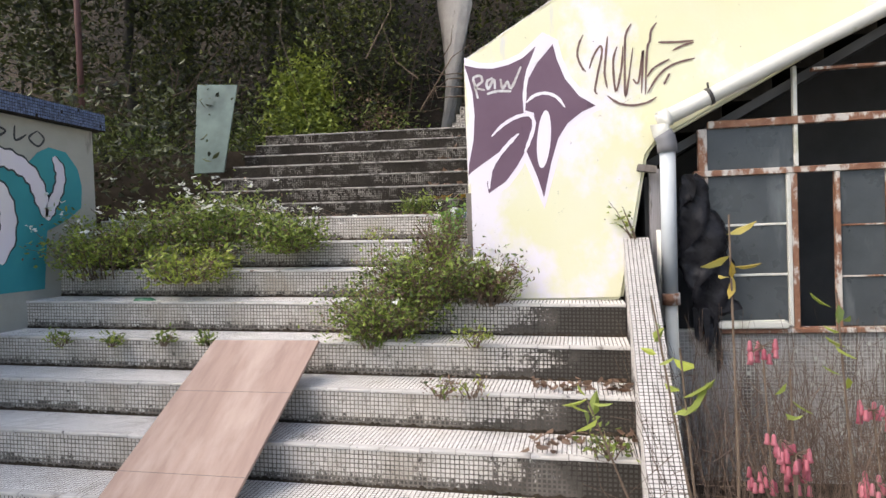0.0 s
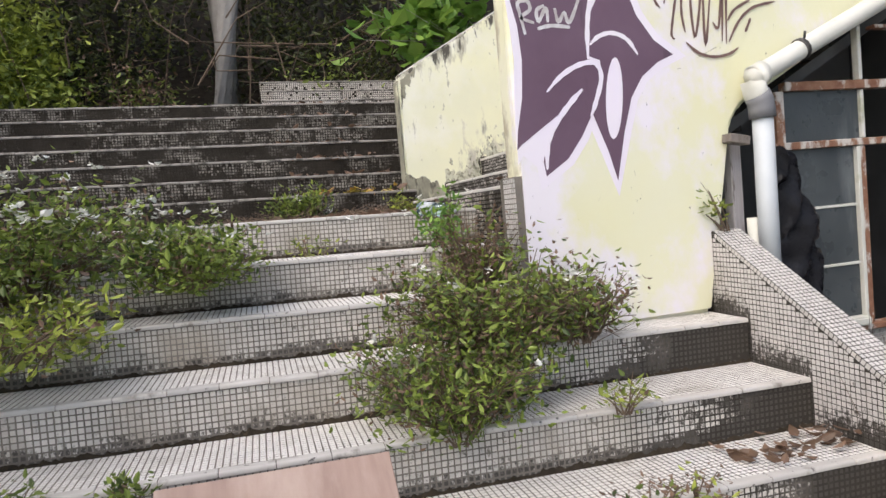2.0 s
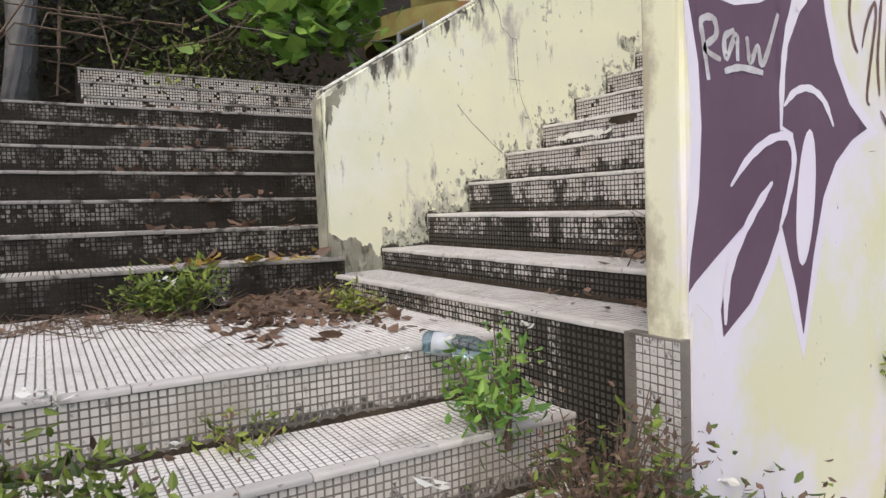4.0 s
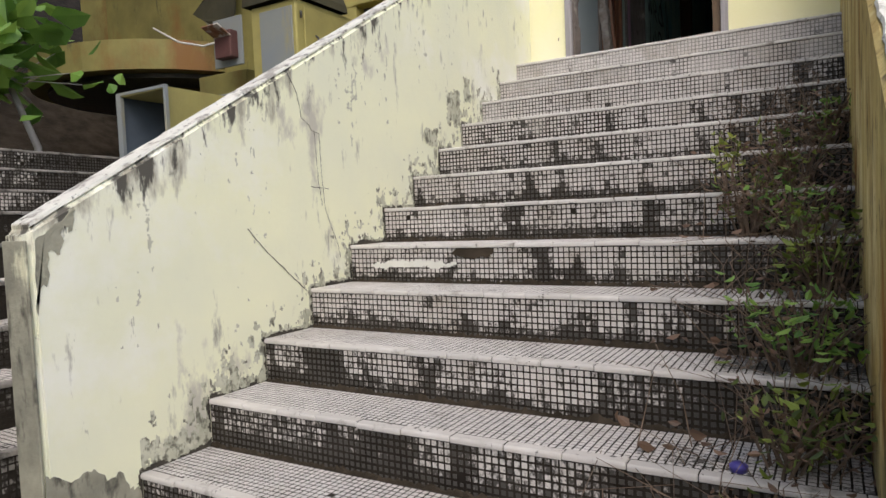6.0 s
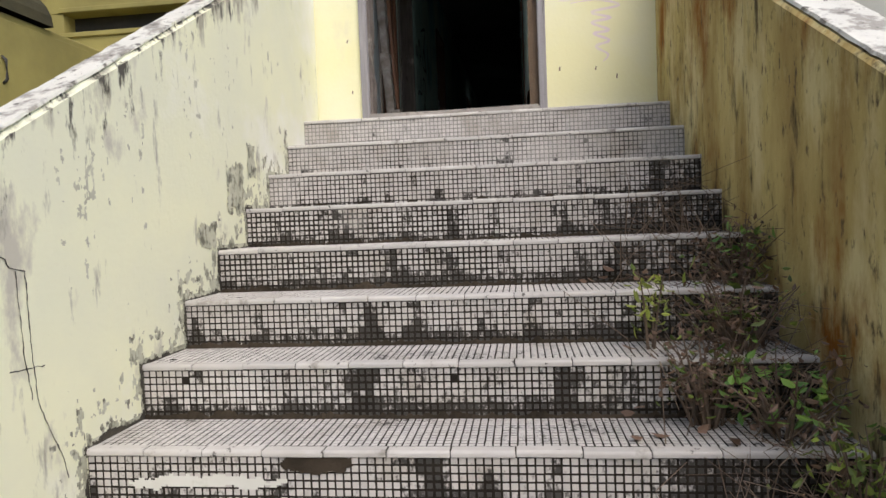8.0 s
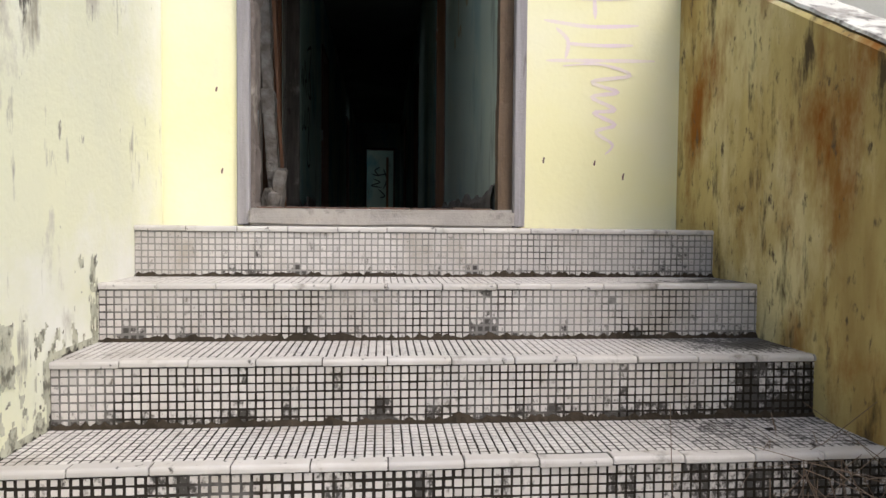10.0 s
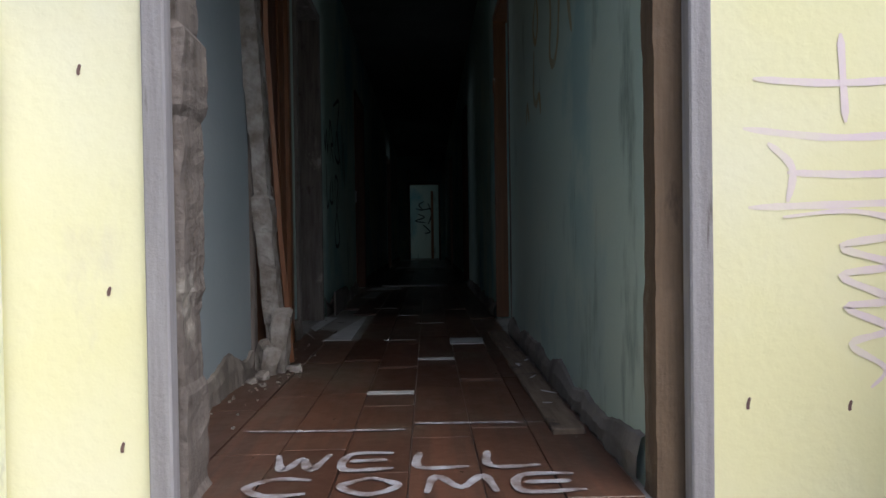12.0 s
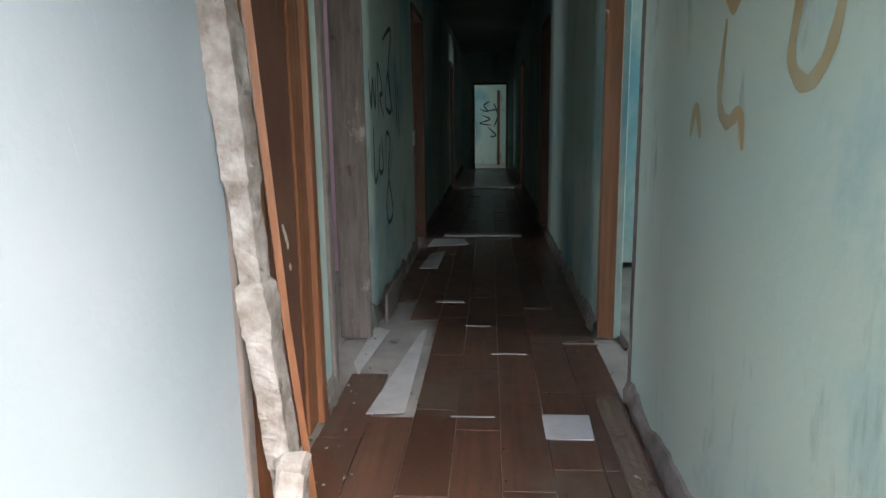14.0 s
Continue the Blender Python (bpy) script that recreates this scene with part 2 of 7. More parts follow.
BROWNPANEL = surf("dull_brown_door_paint", (0.17, 0.085, 0.055), (0.13, 0.06, 0.04), 2, 0.6, 0.15, 50, [
    ((0.33, 0.20, 0.12), 4, (2, 2, 0.5), 0.64, 0.74, Z3, 0)])
GREYWOOD = surf("bare_grey_weathered_wood", (0.36, 0.345, 0.355), (0.26, 0.245, 0.25), 6, 0.85, 0.4, 60, [
    ((0.10, 0.085, 0.075), 12, (2, 2, 0.3), 0.64, 0.72, Z3, 0)], grain=(7, 7, 0.35))
ROTWOOD = surf("rotten_brown_wood", (0.205, 0.175, 0.155), (0.13, 0.11, 0.095), 9, 0.9, 0.9, 40, [
    ((0.06, 0.045, 0.035), 9, (1, 1, 0.5), 0.58, 0.68, Z3, 0), ((0.36, 0.33, 0.285), 5, (1, 1, 0.6), 0.62, 0.70, Z3, 0)], grain=(5, 5, 0.4))
PLY = surf("pinkish_plywood", (0.36, 0.255, 0.21), (0.29, 0.20, 0.165), 3, 0.7, 0.15, 60, [
    ((0.42, 0.32, 0.27), 1.6, (3, 0.7, 1), 0.50, 0.68, Z3, 0), ((0.22, 0.13, 0.09), 9, (1, 1, 1), 0.70, 0.76, Z3, 0)], grain=(6, 0.8, 1))
RUST = surf("rusty_steel_frame", (0.19, 0.08, 0.045), (0.28, 0.15, 0.09), 14, 0.8, 0.4, 90, [
    ((0.56, 0.52, 0.47), 12, (1, 1, 0.6), 0.50, 0.58, Z3, 0)])
PVC = surf("weathered_white_pipe", (0.66, 0.65, 0.60), (0.56, 0.56, 0.50), 3, 0.5, 0.1, 50, [
    ((0.34, 0.34, 0.22), 4, (1, 1, 1), 0.60, 0.72, Z3, 0)])
GREYPVC = surf("pale_grey_pipe", (0.50, 0.53, 0.55), (0.44, 0.47, 0.49), 3, 0.5, 0.08, 50)
DARKGREY = surf("dark_grey_plastic", (0.20, 0.20, 0.21), (0.16, 0.16, 0.17), 3, 0.5, 0.08, 50)
BLACK = surf("black_metal_and_shade", (0.03, 0.03, 0.03), (0.05, 0.045, 0.04), 8, 0.5, 0.1, 50)
BAG = surf("black_plastic_film", (0.012, 0.012, 0.014), (0.02, 0.02, 0.024), 8, 0.28, 0.3, 25)
PURPLE = surf("purple_spray_paint", (0.115, 0.065, 0.10), (0.14, 0.085, 0.125), 2, 0.7, 0.1, 40, [
    ((0.07, 0.04, 0.06), 3, (2, 2, 0.4), 0.62, 0.72, Z3, 0)])
LILAC = surf("lilac_spray_paint", (0.76, 0.70, 0.80), (0.78, 0.74, 0.78), 2, 0.7, 0.1, 40)
PINKSPRAY = surf("faint_pink_spray_paint", (0.77, 0.65, 0.68), (0.81, 0.75, 0.60), 6, 0.7, 0.1, 40)
BROWNSPRAY = surf("brown_spray_paint", (0.13, 0.075, 0.07), (0.18, 0.11, 0.09), 4, 0.7, 0.1, 40)
SCRATCH = surf("grey_pencil_scratch", (0.30, 0.34, 0.36), (0.36, 0.40, 0.42), 9, 0.7, 0.1, 40)
BLACKSPRAY = surf("black_spray_paint", (0.03, 0.035, 0.04), (0.05, 0.055, 0.06), 4, 0.7, 0.1, 40)
WHITESPRAY = surf("white_spray_paint", (0.66, 0.66, 0.68), (0.40, 0.36, 0.35), 14, 0.7, 0.1, 40)
FLOORSPRAY = surf("thin_white_spray_paint", (0.42, 0.42, 0.45), (0.17, 0.12, 0.10), 16, 0.6, 0.1, 40)
ORANGESPRAY = surf("orange_spray_paint", (0.38, 0.29, 0.13), (0.36, 0.36, 0.25), 5, 0.7, 0.1, 40)
TURQ = surf("turquoise_spray_paint", (0.04, 0.30, 0.34), (0.03, 0.24, 0.28), 2, 0.7, 0.1, 40)
GREYWALL = surf("grey_render", (0.42, 0.42, 0.38), (0.34, 0.34, 0.30), 2, 0.85, 0.3, 40, [(MOULD, 5, UP, 0.62, 0.74, Z3, 0)])
GREYPANEL = surf("faded_grey_blue_panel", (0.20, 0.225, 0.25), (0.235, 0.245, 0.22), 2, 0.6, 0.15, 40, [((0.36, 0.30, 0.10), 2.5, UP, 0.58, 0.7, Z3, 0)])
# Unlit room behind the windows: its shade is put into this dark colour
DARKROOM = surf("interior_shade_tone", (0.10, 0.10, 0.10), (0.07, 0.07, 0.07), 2, 0.9, 0.1, 40)
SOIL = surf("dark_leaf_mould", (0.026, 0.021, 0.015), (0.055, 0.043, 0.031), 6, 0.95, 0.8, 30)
BARK = surf("pale_grey_bark", (0.40, 0.38, 0.36), (0.30, 0.285, 0.27), 5, 0.9, 0.7, 30, [((0.10, 0.095, 0.085), 7, (1, 1, 0.4), 0.6, 0.7, Z3, 0)])
BARKD = surf("dark_wet_bark", (0.075, 0.066, 0.056), (0.045, 0.04, 0.034), 6, 0.9, 0.6, 30)
TWIG = surf("dry_brown_twig", (0.11, 0.075, 0.05), (0.17, 0.125, 0.09), 20, 0.9, 0.2, 60)
REDPOLE = surf("faded_maroon_paint", (0.11, 0.045, 0.04), (0.08, 0.035, 0.03), 4, 0.7, 0.2, 40)
DARKTWIG = surf("dark_dry_stem", (0.075, 0.05, 0.036), (0.13, 0.09, 0.065), 20, 0.9, 0.2, 60)
LEAF = leafmat("green_leaf", (0.040, 0.068, 0.014), (0.29, 0.37, 0.065))
LEAFY = leafmat("yellow_green_leaf", (0.085, 0.125, 0.022), (0.43, 0.49, 0.085))
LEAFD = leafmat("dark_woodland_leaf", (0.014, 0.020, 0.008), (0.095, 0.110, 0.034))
LEAFBIG = leafmat("broad_bright_leaf", (0.08, 0.19, 0.035), (0.28, 0.44, 0.08))
LEAFDRY = leafmat("dry_brown_leaf", (0.09, 0.055, 0.035), (0.24, 0.15, 0.10))
LEAFORANGE = leafmat("orange_yellow_leaf", (0.35, 0.20, 0.03), (0.42, 0.36, 0.08))
PETAL = leafmat("white_petal", (0.72, 0.72, 0.66), (0.82, 0.82, 0.78))
BELL = leafmat("coral_pink_petal", (0.40, 0.09, 0.13), (0.62, 0.24, 0.28))


def glassmat(name, tint, rough):
    g = Nodes(name)
    g.b.inputs["Base Color"].default_value = (*tint, 1)
    g.b.inputs["Roughness"].default_value = rough
    g.b.inputs["Transmission Weight"].default_value = 1.0
    g.b.inputs["IOR"].default_value = 1.35
    return g.m


PET = glassmat("blue_tinted_bottle_plastic", (0.55, 0.75, 0.85), 0.15)
CLEAR = glassmat("clear_cup_plastic", (0.92, 0.94, 0.94), 0.1)
GREENPET = surf("green_bottle_plastic", (0.02, 0.12, 0.055), (0.03, 0.16, 0.08), 6, 0.3, 0.05, 40)
FROST = surf("dusty_frosted_glass", (0.070, 0.080, 0.086), (0.045, 0.053, 0.058), 3, 0.3, 0.1, 50, [((0.16, 0.175, 0.18), 3, UP, 0.55, 0.72, Z3, 0)])


for dusty in (GROUT, SOIL, BAG, TILE_UP, STONE, CEIL, OCHRE, PALE):
    dusty.node_tree.nodes["Principled BSDF"].inputs["Specular IOR Level"].default_value = 0.12

# ---- mesh helpers ----
class Geo:
    """Gathers vertices and faces for one mesh."""

    def __init__(self):
        self.v, self.f = [], []

    def add(self, vs, fs):
        o = len(self.v)
        self.v += [tuple(p) for p in vs]
        self.f += [tuple(i + o for i in f) for f in fs]
        return self

    def box(self, a, b, m=None):
        (x0, y0, z0), (x1, y1, z1) = a, b
        vs = [Vector(p) for p in ((x0, y0, z0), (x1, y0, z0), (x1, y1, z0), (x0, y1, z0), (x0, y0, z1), (x1, y0, z1), (x1, y1, z1), (x0, y1, z1))]
        if m is not None:
            vs = [m @ p for p in vs]
        return self.add(vs, [(3, 2, 1, 0), (4, 5, 6, 7), (0, 1, 5, 4), (1, 2, 6, 5), (2, 3, 7, 6), (3, 0, 4, 7)])

    def tube(self, pts, r, n=7, r1=None):
        pts = [Vector(p) for p in pts]
        rings, k = [], len(pts)
        for i, p in enumerate(pts):
            d = (pts[min(i + 1, k - 1)] - pts[max(i - 1, 0)]).normalized()
            a = d.cross(Vector((0, 0, 1)))
            if a.length < 0.05:
                a = d.cross(Vector((1, 0, 0)))
            a.normalize()
            b = d.cross(a)
            rad = r if r1 is None else r + (r1 - r) * i / max(1, k - 1)
            rings.append([p + (a * math.cos(2 * math.pi * j / n) + b * math.sin(2 * math.pi * j / n)) * rad for j in range(n)])
        fs = [(i * n + j, i * n + (j + 1) % n, (i + 1) * n + (j + 1) % n, (i + 1) * n + j) for i in range(k - 1) for j in range(n)]
        fs += [tuple(range(n - 1, -1, -1)), tuple((k - 1) * n + j for j in range(n))]
        return self.add([q for ring in rings for q in ring], fs)

    def lathe(self, prof, n=14, m=Matrix()):
        vs = [m @ Vector((r * math.cos(2 * math.pi * j / n), r * math.sin(2 * math.pi * j / n), z)) for r, z in prof for j in range(n)]
        k = len(prof)
        fs = [(i * n + j, i * n + (j + 1) % n, (i + 1) * n + (j + 1) % n, (i + 1) * n + j) for i in range(k - 1) for j in range(n)]
        return self.add(vs, fs + [tuple(range(n - 1, -1, -1)), tuple((k - 1) * n + j for j in range(n))])

    def prism(self, pts, depth, m):
        """A flat outline (u, v) given thickness along +w, laid out by m."""
        n = len(pts)
        vs = [m @ Vector((u, v, 0)) for u, v in pts] + [m @ Vector((u, v, depth)) for u, v in pts]
        return self.add(vs, [tuple(range(n - 1, -1, -1)), tuple(range(n, 2 * n))] + [(i, (i + 1) % n, (i + 1) % n + n, i + n) for i in range(n)])

    def ribbon(self, pts, w, m, lift=0.002, taper=0.35):
        """A brush stroke: a smooth flat band along (u, v) points."""
        p = [Vector(q) for q in pts]
        c = []
        for i in range(len(p) - 1):
            a, b, d, e = p[max(i - 1, 0)], p[i], p[i + 1], p[min(i + 2, len(p) - 1)]
            for s in range(6):
                t = s / 6
                c.append(0.5 * ((2 * b) + (d - a) * t + (2 * a - 5 * b + 4 * d - e) * t * t + (3 * b - a - 3 * d + e) * t ** 3))
        c.append(p[-1])
        vs, k = [], len(c)
        for i, q in enumerate(c):
            d = c[min(i + 1, k - 1)] - c[max(i - 1, 0)]
            d = d.normalized() if d.length > 1e-6 else Vector((1, 0))
            e = min(i, k - 1 - i) / max(1, k - 1) * 2
            hw = w / 2 * (taper + (1 - taper) * min(1, e * 3)) * (1 + 0.12 * math.sin(i * 1.7))
            vs += [m @ Vector((q.x - d.y * hw, q.y + d.x * hw, lift)), m @ Vector((q.x + d.y * hw, q.y - d.x * hw, lift))]
        return self.add(vs, [(2 * i, 2 * i + 1, 2 * i + 3, 2 * i + 2) for i in range(k - 1)])

    def mesh(self, name, material, smooth=False):
        me = bpy.data.meshes.new(name)
        me.from_pydata(self.v, [], self.f)
        me.materials.append(material)
        if smooth:
            me.shade_smooth()
        return me


def soften(me, w, seg=2):
    bm = bmesh.new()
    bm.from_mesh(me)
    bmesh.ops.recalc_face_normals(bm, faces=bm.faces)
    es = [e for e in bm.edges if len(e.link_faces) == 2 and e.calc_face_angle(0) > 0.4]
    bmesh.ops.bevel(bm, geom=es, offset=w, segments=seg, affect="EDGES", clamp_overlap=True)
    bm.to_mesh(me)
    bm.free()
    return me


def rough_up(me, amount, scale=6.0, cuts=0):
    """Uneven, broken surface."""
    bm = bmesh.new()
    bm.from_mesh(me)
    if cuts:
        bmesh.ops.subdivide_edges(bm, edges=[e for e in bm.edges if e.calc_length() > 0.04], cuts=cuts, use_grid_fill=True)
    for v in bm.verts:
        v.co += Vector(noise.noise_vector(v.co * scale)) * amount
    bm.to_mesh(me)
    bm.free()
    return me


def rough_post(path, w, d, amp, seg, material, name, seed=0.0):
    """A splintered upright: a ragged box of width w and depth d along a path, broken into uneven lengths."""
    p = [Vector(q) for q in path]
    g, rings = Geo(), []
    shape = [(-1, -1), (-0.4, -1), (0.2, -1), (1, -1), (1, -0.3), (1, 0.4), (1, 1), (0.3, 1), (-0.4, 1), (-1, 1), (-1, 0.3), (-1, -0.4)]
    for i in range(seg + 1):
        t = i / seg * (len(p) - 1)
        k = min(len(p) - 2, int(t))
        c = p[k].lerp(p[k + 1], t - k)
        brk = noise.cell((seed, c.z * 4.3 + 0.8 * noise.noise((seed, c.z * 3, 1)), 0)) * amp
        ring = []
        for u, v in shape:
            q = Vector((c.x + u * w / 2, c.y + v * d / 2, c.z))
            q += Vector(noise.noise_vector(q * 14 + Vector((seed, 0, 0)))) * amp * 0.7 + Vector(noise.noise_vector(q * 55)) * amp * 0.45
            ring.append(q + Vector((u * brk, v * brk, 0)))
        rings += ring
    n = len(shape)
    g.add(rings, [(i * n + j, i * n + (j + 1) % n, (i + 1) * n + (j + 1) % n, (i + 1) * n + j) for i in range(seg) for j in range(n)] + [tuple(range(n)), tuple(seg * n + j for j in range(n))])
    return g.mesh(name, material)


def part(name, me, parent, label="", kind=""):
    ob = new(name, me)
    ob.parent = parent
    if label:
        ob["label"] = label
    if kind:
        ob["kind"] = kind
    return ob


def thing(name, label, category, group="", kind="", data=None, loc=(0, 0, 0)):
    ob = new(name, data)
    ob.location = loc
    return tagged(ob, label, category, group, kind)


def slab(name, a, b, material, parent, w=0.004, label=""):
    return part(name, soften(Geo().box(a, b).mesh(name, material), w, 1), parent, label)


def grid_tiles(o, U, V, nu, nv, pitch, rng, miss=0.02, gap=0.0040, h=0.0011):
    """Arrays for small square tiles, proud of the plane through o along U and V."""
    o, U, V = (np.array(q, float) for q in (o, U, V))
    N = np.cross(U, V)
    i, j = np.meshgrid(np.arange(nu), np.arange(nv), indexing="ij")
    i, j = i.ravel(), j.ravel()
    keep = rng.random(len(i)) > miss
    i, j = i[keep], j[keep]
    c = o + (i[:, None] + 0.5) * pitch * U + (j[:, None] + 0.5) * pitch * V
    k = len(i)
    a = (pitch - gap) / 2 * (1 + rng.uniform(-0.06, 0.06, k))
    hh = h * (1 + rng.uniform(-0.35, 0.35, k))
    vs = np.empty((k, 8, 3))
    for q, (su, sv) in enumerate(((-1, -1), (1, -1), (1, 1), (-1, 1))):
        side = c + (su * a)[:, None] * U + (sv * a)[:, None] * V
        vs[:, q] = side
        vs[:, q + 4] = c + (su * a * 0.93)[:, None] * U + (sv * a * 0.93)[:, None] * V + hh[:, None] * N
    base = np.array(((4, 5, 6, 7), (0, 1, 5, 4), (1, 2, 6, 5), (2, 3, 7, 6), (3, 0, 4, 7)))
    fs = (base[None] + 8 * np.arange(k)[:, None, None]).reshape(-1, 4)
    return vs.reshape(-1, 3), fs


def join_arrays(name, items, material, grime=None):
    vs, fs, o = [], [], 0
    for v, f in items:
        vs.append(v)
        fs.append(f + o)
        o += len(v)
    me = bpy.data.meshes.new(name)
    v, f = np.concatenate(vs), np.concatenate(fs)
    me.from_pydata(v.tolist(), [], f.tolist())
    me.materials.append(material)
    if grime is not None:
        me.attributes.new("grime", "FLOAT", "POINT").data.foreach_set("value", np.asarray(grime, np.float32))
    return me


LEAFSHAPE = np.array(((0, 0, 0), (0.22, 0.38, 0.07), (0, 0.45, -0.02), (-0.22, 0.38, 0.07), (0.15, 0.75, 0.03), (-0.15, 0.75, 0.03), (0, 1.0, -0.08)))
LEAFFACE = np.array(((0, 1, 2), (0, 2, 3), (2, 1, 4), (2, 5, 3), (2, 4, 6), (2, 6, 5)))


def leaves(name, centres, size, material, rng, spread=0.9, wide=1.0):
    """Many small pointed leaves at the given places."""
    c = np.array(centres)
    k = len(c)
    az, el, ro = rng.uniform(0, 2 * np.pi, k), rng.normal(0.1, spread * 0.6, k), rng.normal(0, 0.6, k)
    d = np.stack((np.cos(az) * np.cos(el), np.sin(az) * np.cos(el), np.sin(el)), 1)
    s = np.stack((-np.sin(az), np.cos(az), np.zeros(k)), 1)
    n = np.cross(s, d)
    s2 = s * np.cos(ro)[:, None] + n * np.sin(ro)[:, None]
    n2 = np.cross(s2, d)
    sz = size * rng.uniform(0.55, 1.25, k)
    v = c[:, None] + sz[:, None, None] * (wide * LEAFSHAPE[None, :, :1] * s2[:, None] + LEAFSHAPE[None, :, 1:2] * d[:, None] + LEAFSHAPE[None, :, 2:] * n2[:, None])
    f = (LEAFFACE[None] + 7 * np.arange(k)[:, None, None]).reshape(-1, 3)
    me = bpy.data.meshes.new(name)
    me.from_pydata(v.reshape(-1, 3).tolist(), [], f.tolist())
    me.materials.append(material)
    return me


def plant(name, label, base, rad, height, stems, n, size, material, seed, twig=TWIG, flowers=0, dry=0.0, group="", lean=(0, 0)):
    """A weed or bush: arching stems from the ground with leaves along their upper parts."""
    rng = np.random.default_rng(seed)
    ob = thing(name, label, "plant", group, loc=base)
    g, tips, pts = Geo(), [], []
    n, size = int(n * 1.6), size * 0.82
    for _ in range(stems):
        a, rr = rng.uniform(0, 2 * np.pi), rng.uniform(0.25, 1.0) ** 0.7
        bx, by = rad * 0.45 * rr * math.cos(a) * rng.uniform(0, 1), rad * 0.45 * rr * math.sin(a) * rng.uniform(0, 1)
        top = Vector((rad * rr * math.cos(a) + lean[0], rad * rr * math.sin(a) + lean[1], height * rng.uniform(0.45, 1.05) * (1.1 - 0.45 * rr)))
        b = Vector((bx, by, 0))
        mid = b.lerp(top, 0.5) + Vector((0, 0, height * 0.18)) + Vector(rng.normal(0, 0.06 * rad, 3))
        line = [b.lerp(mid, t / 3).lerp(mid.lerp(top, t / 3), t / 3) for t in range(4)]
        g.tube(line, 0.0035 + 0.003 * height, 4, 0.0012)
        tips.append(top)
        for _k in range(max(1, n // stems)):
            t = rng.uniform(0.3, 1.0)
            p = b.lerp(mid, t).lerp(mid.lerp(top, t), t) + Vector(rng.normal(0, 0.10 * rad + 0.012, 3))
            p.z = max(p.z, 0.005)
            pts.append(tuple(p))
    part("stem_tangle", g.mesh("stem_tangle", twig), ob, kind="stuff")
    pts = np.array(pts)
    cut = int(len(pts) * dry)
    rng.shuffle(pts)
    part("foliage", leaves("foliage", pts[cut:], size, material, rng), ob, kind="stuff")
    if cut > 3:
        part("withered_leaves", leaves("withered_leaves", pts[:cut], size * 0.7, LEAFDRY, rng), ob, kind="stuff")
    if flowers:
        pet = []
        for _ in range(flowers):
            t = tips[rng.integers(len(tips))] + Vector(rng.normal(0, 0.25 * rad, 3))
            t.z = max(height * 0.6, t.z) + 0.015
            pet += [tuple(t + Vector(rng.normal(0, 0.006, 3))) for _p in range(5)]
        part("flowers", leaves("flowers", pet, 0.031, PETAL, rng, 0.5, 1.4), ob, "small white daisy-like flowers", "stuff")
    return ob


# ---- structure: stairs ----
RUN, RISE = 0.29, 0.171
PITCH = 0.022
TB = Matrix(((0, 1, 0, 0), (-1, 0, 0, 0), (0, 0, 1, 0), (0, 0, 0, 1)))
TA = Matrix.Translation((1.1, -2.45, -0.45)) @ pose(0, 0, 0, 0, 1.2, -1.2) @ Matrix.Translation((-1.1, 2.45, 0.45))


def nosing_mesh(length):
    prof = [(-0.006, -0.017), (-0.006, -0.005), (-0.002, 0.0012), (0.034, 0.0012), (0.034, -0.017)]
    g = Geo()
    g.prism([(d, z) for d, z in prof], length - 0.0025, Matrix(((0, 0, 1, 0), (1, 0, 0, 0), (0, 1, 0, 0), (0, 0, 0, 1))))
    return soften(g.mesh("nosing_tile", NOSE), 0.002, 1)


NOSING = nosing_mesh(0.17)
NOSING_DARK = NOSING.copy()
NOSING_DARK.materials[0] = surf("blackened_nosing_tile", (0.30, 0.28, 0.25), (0.20, 0.185, 0.165), 7, 0.6, 0.15, 60, [((0.05, 0.045, 0.036), 9.0, (1, 1, 1), 0.50, 0.62, Z3, 0)], rnd=0.3)


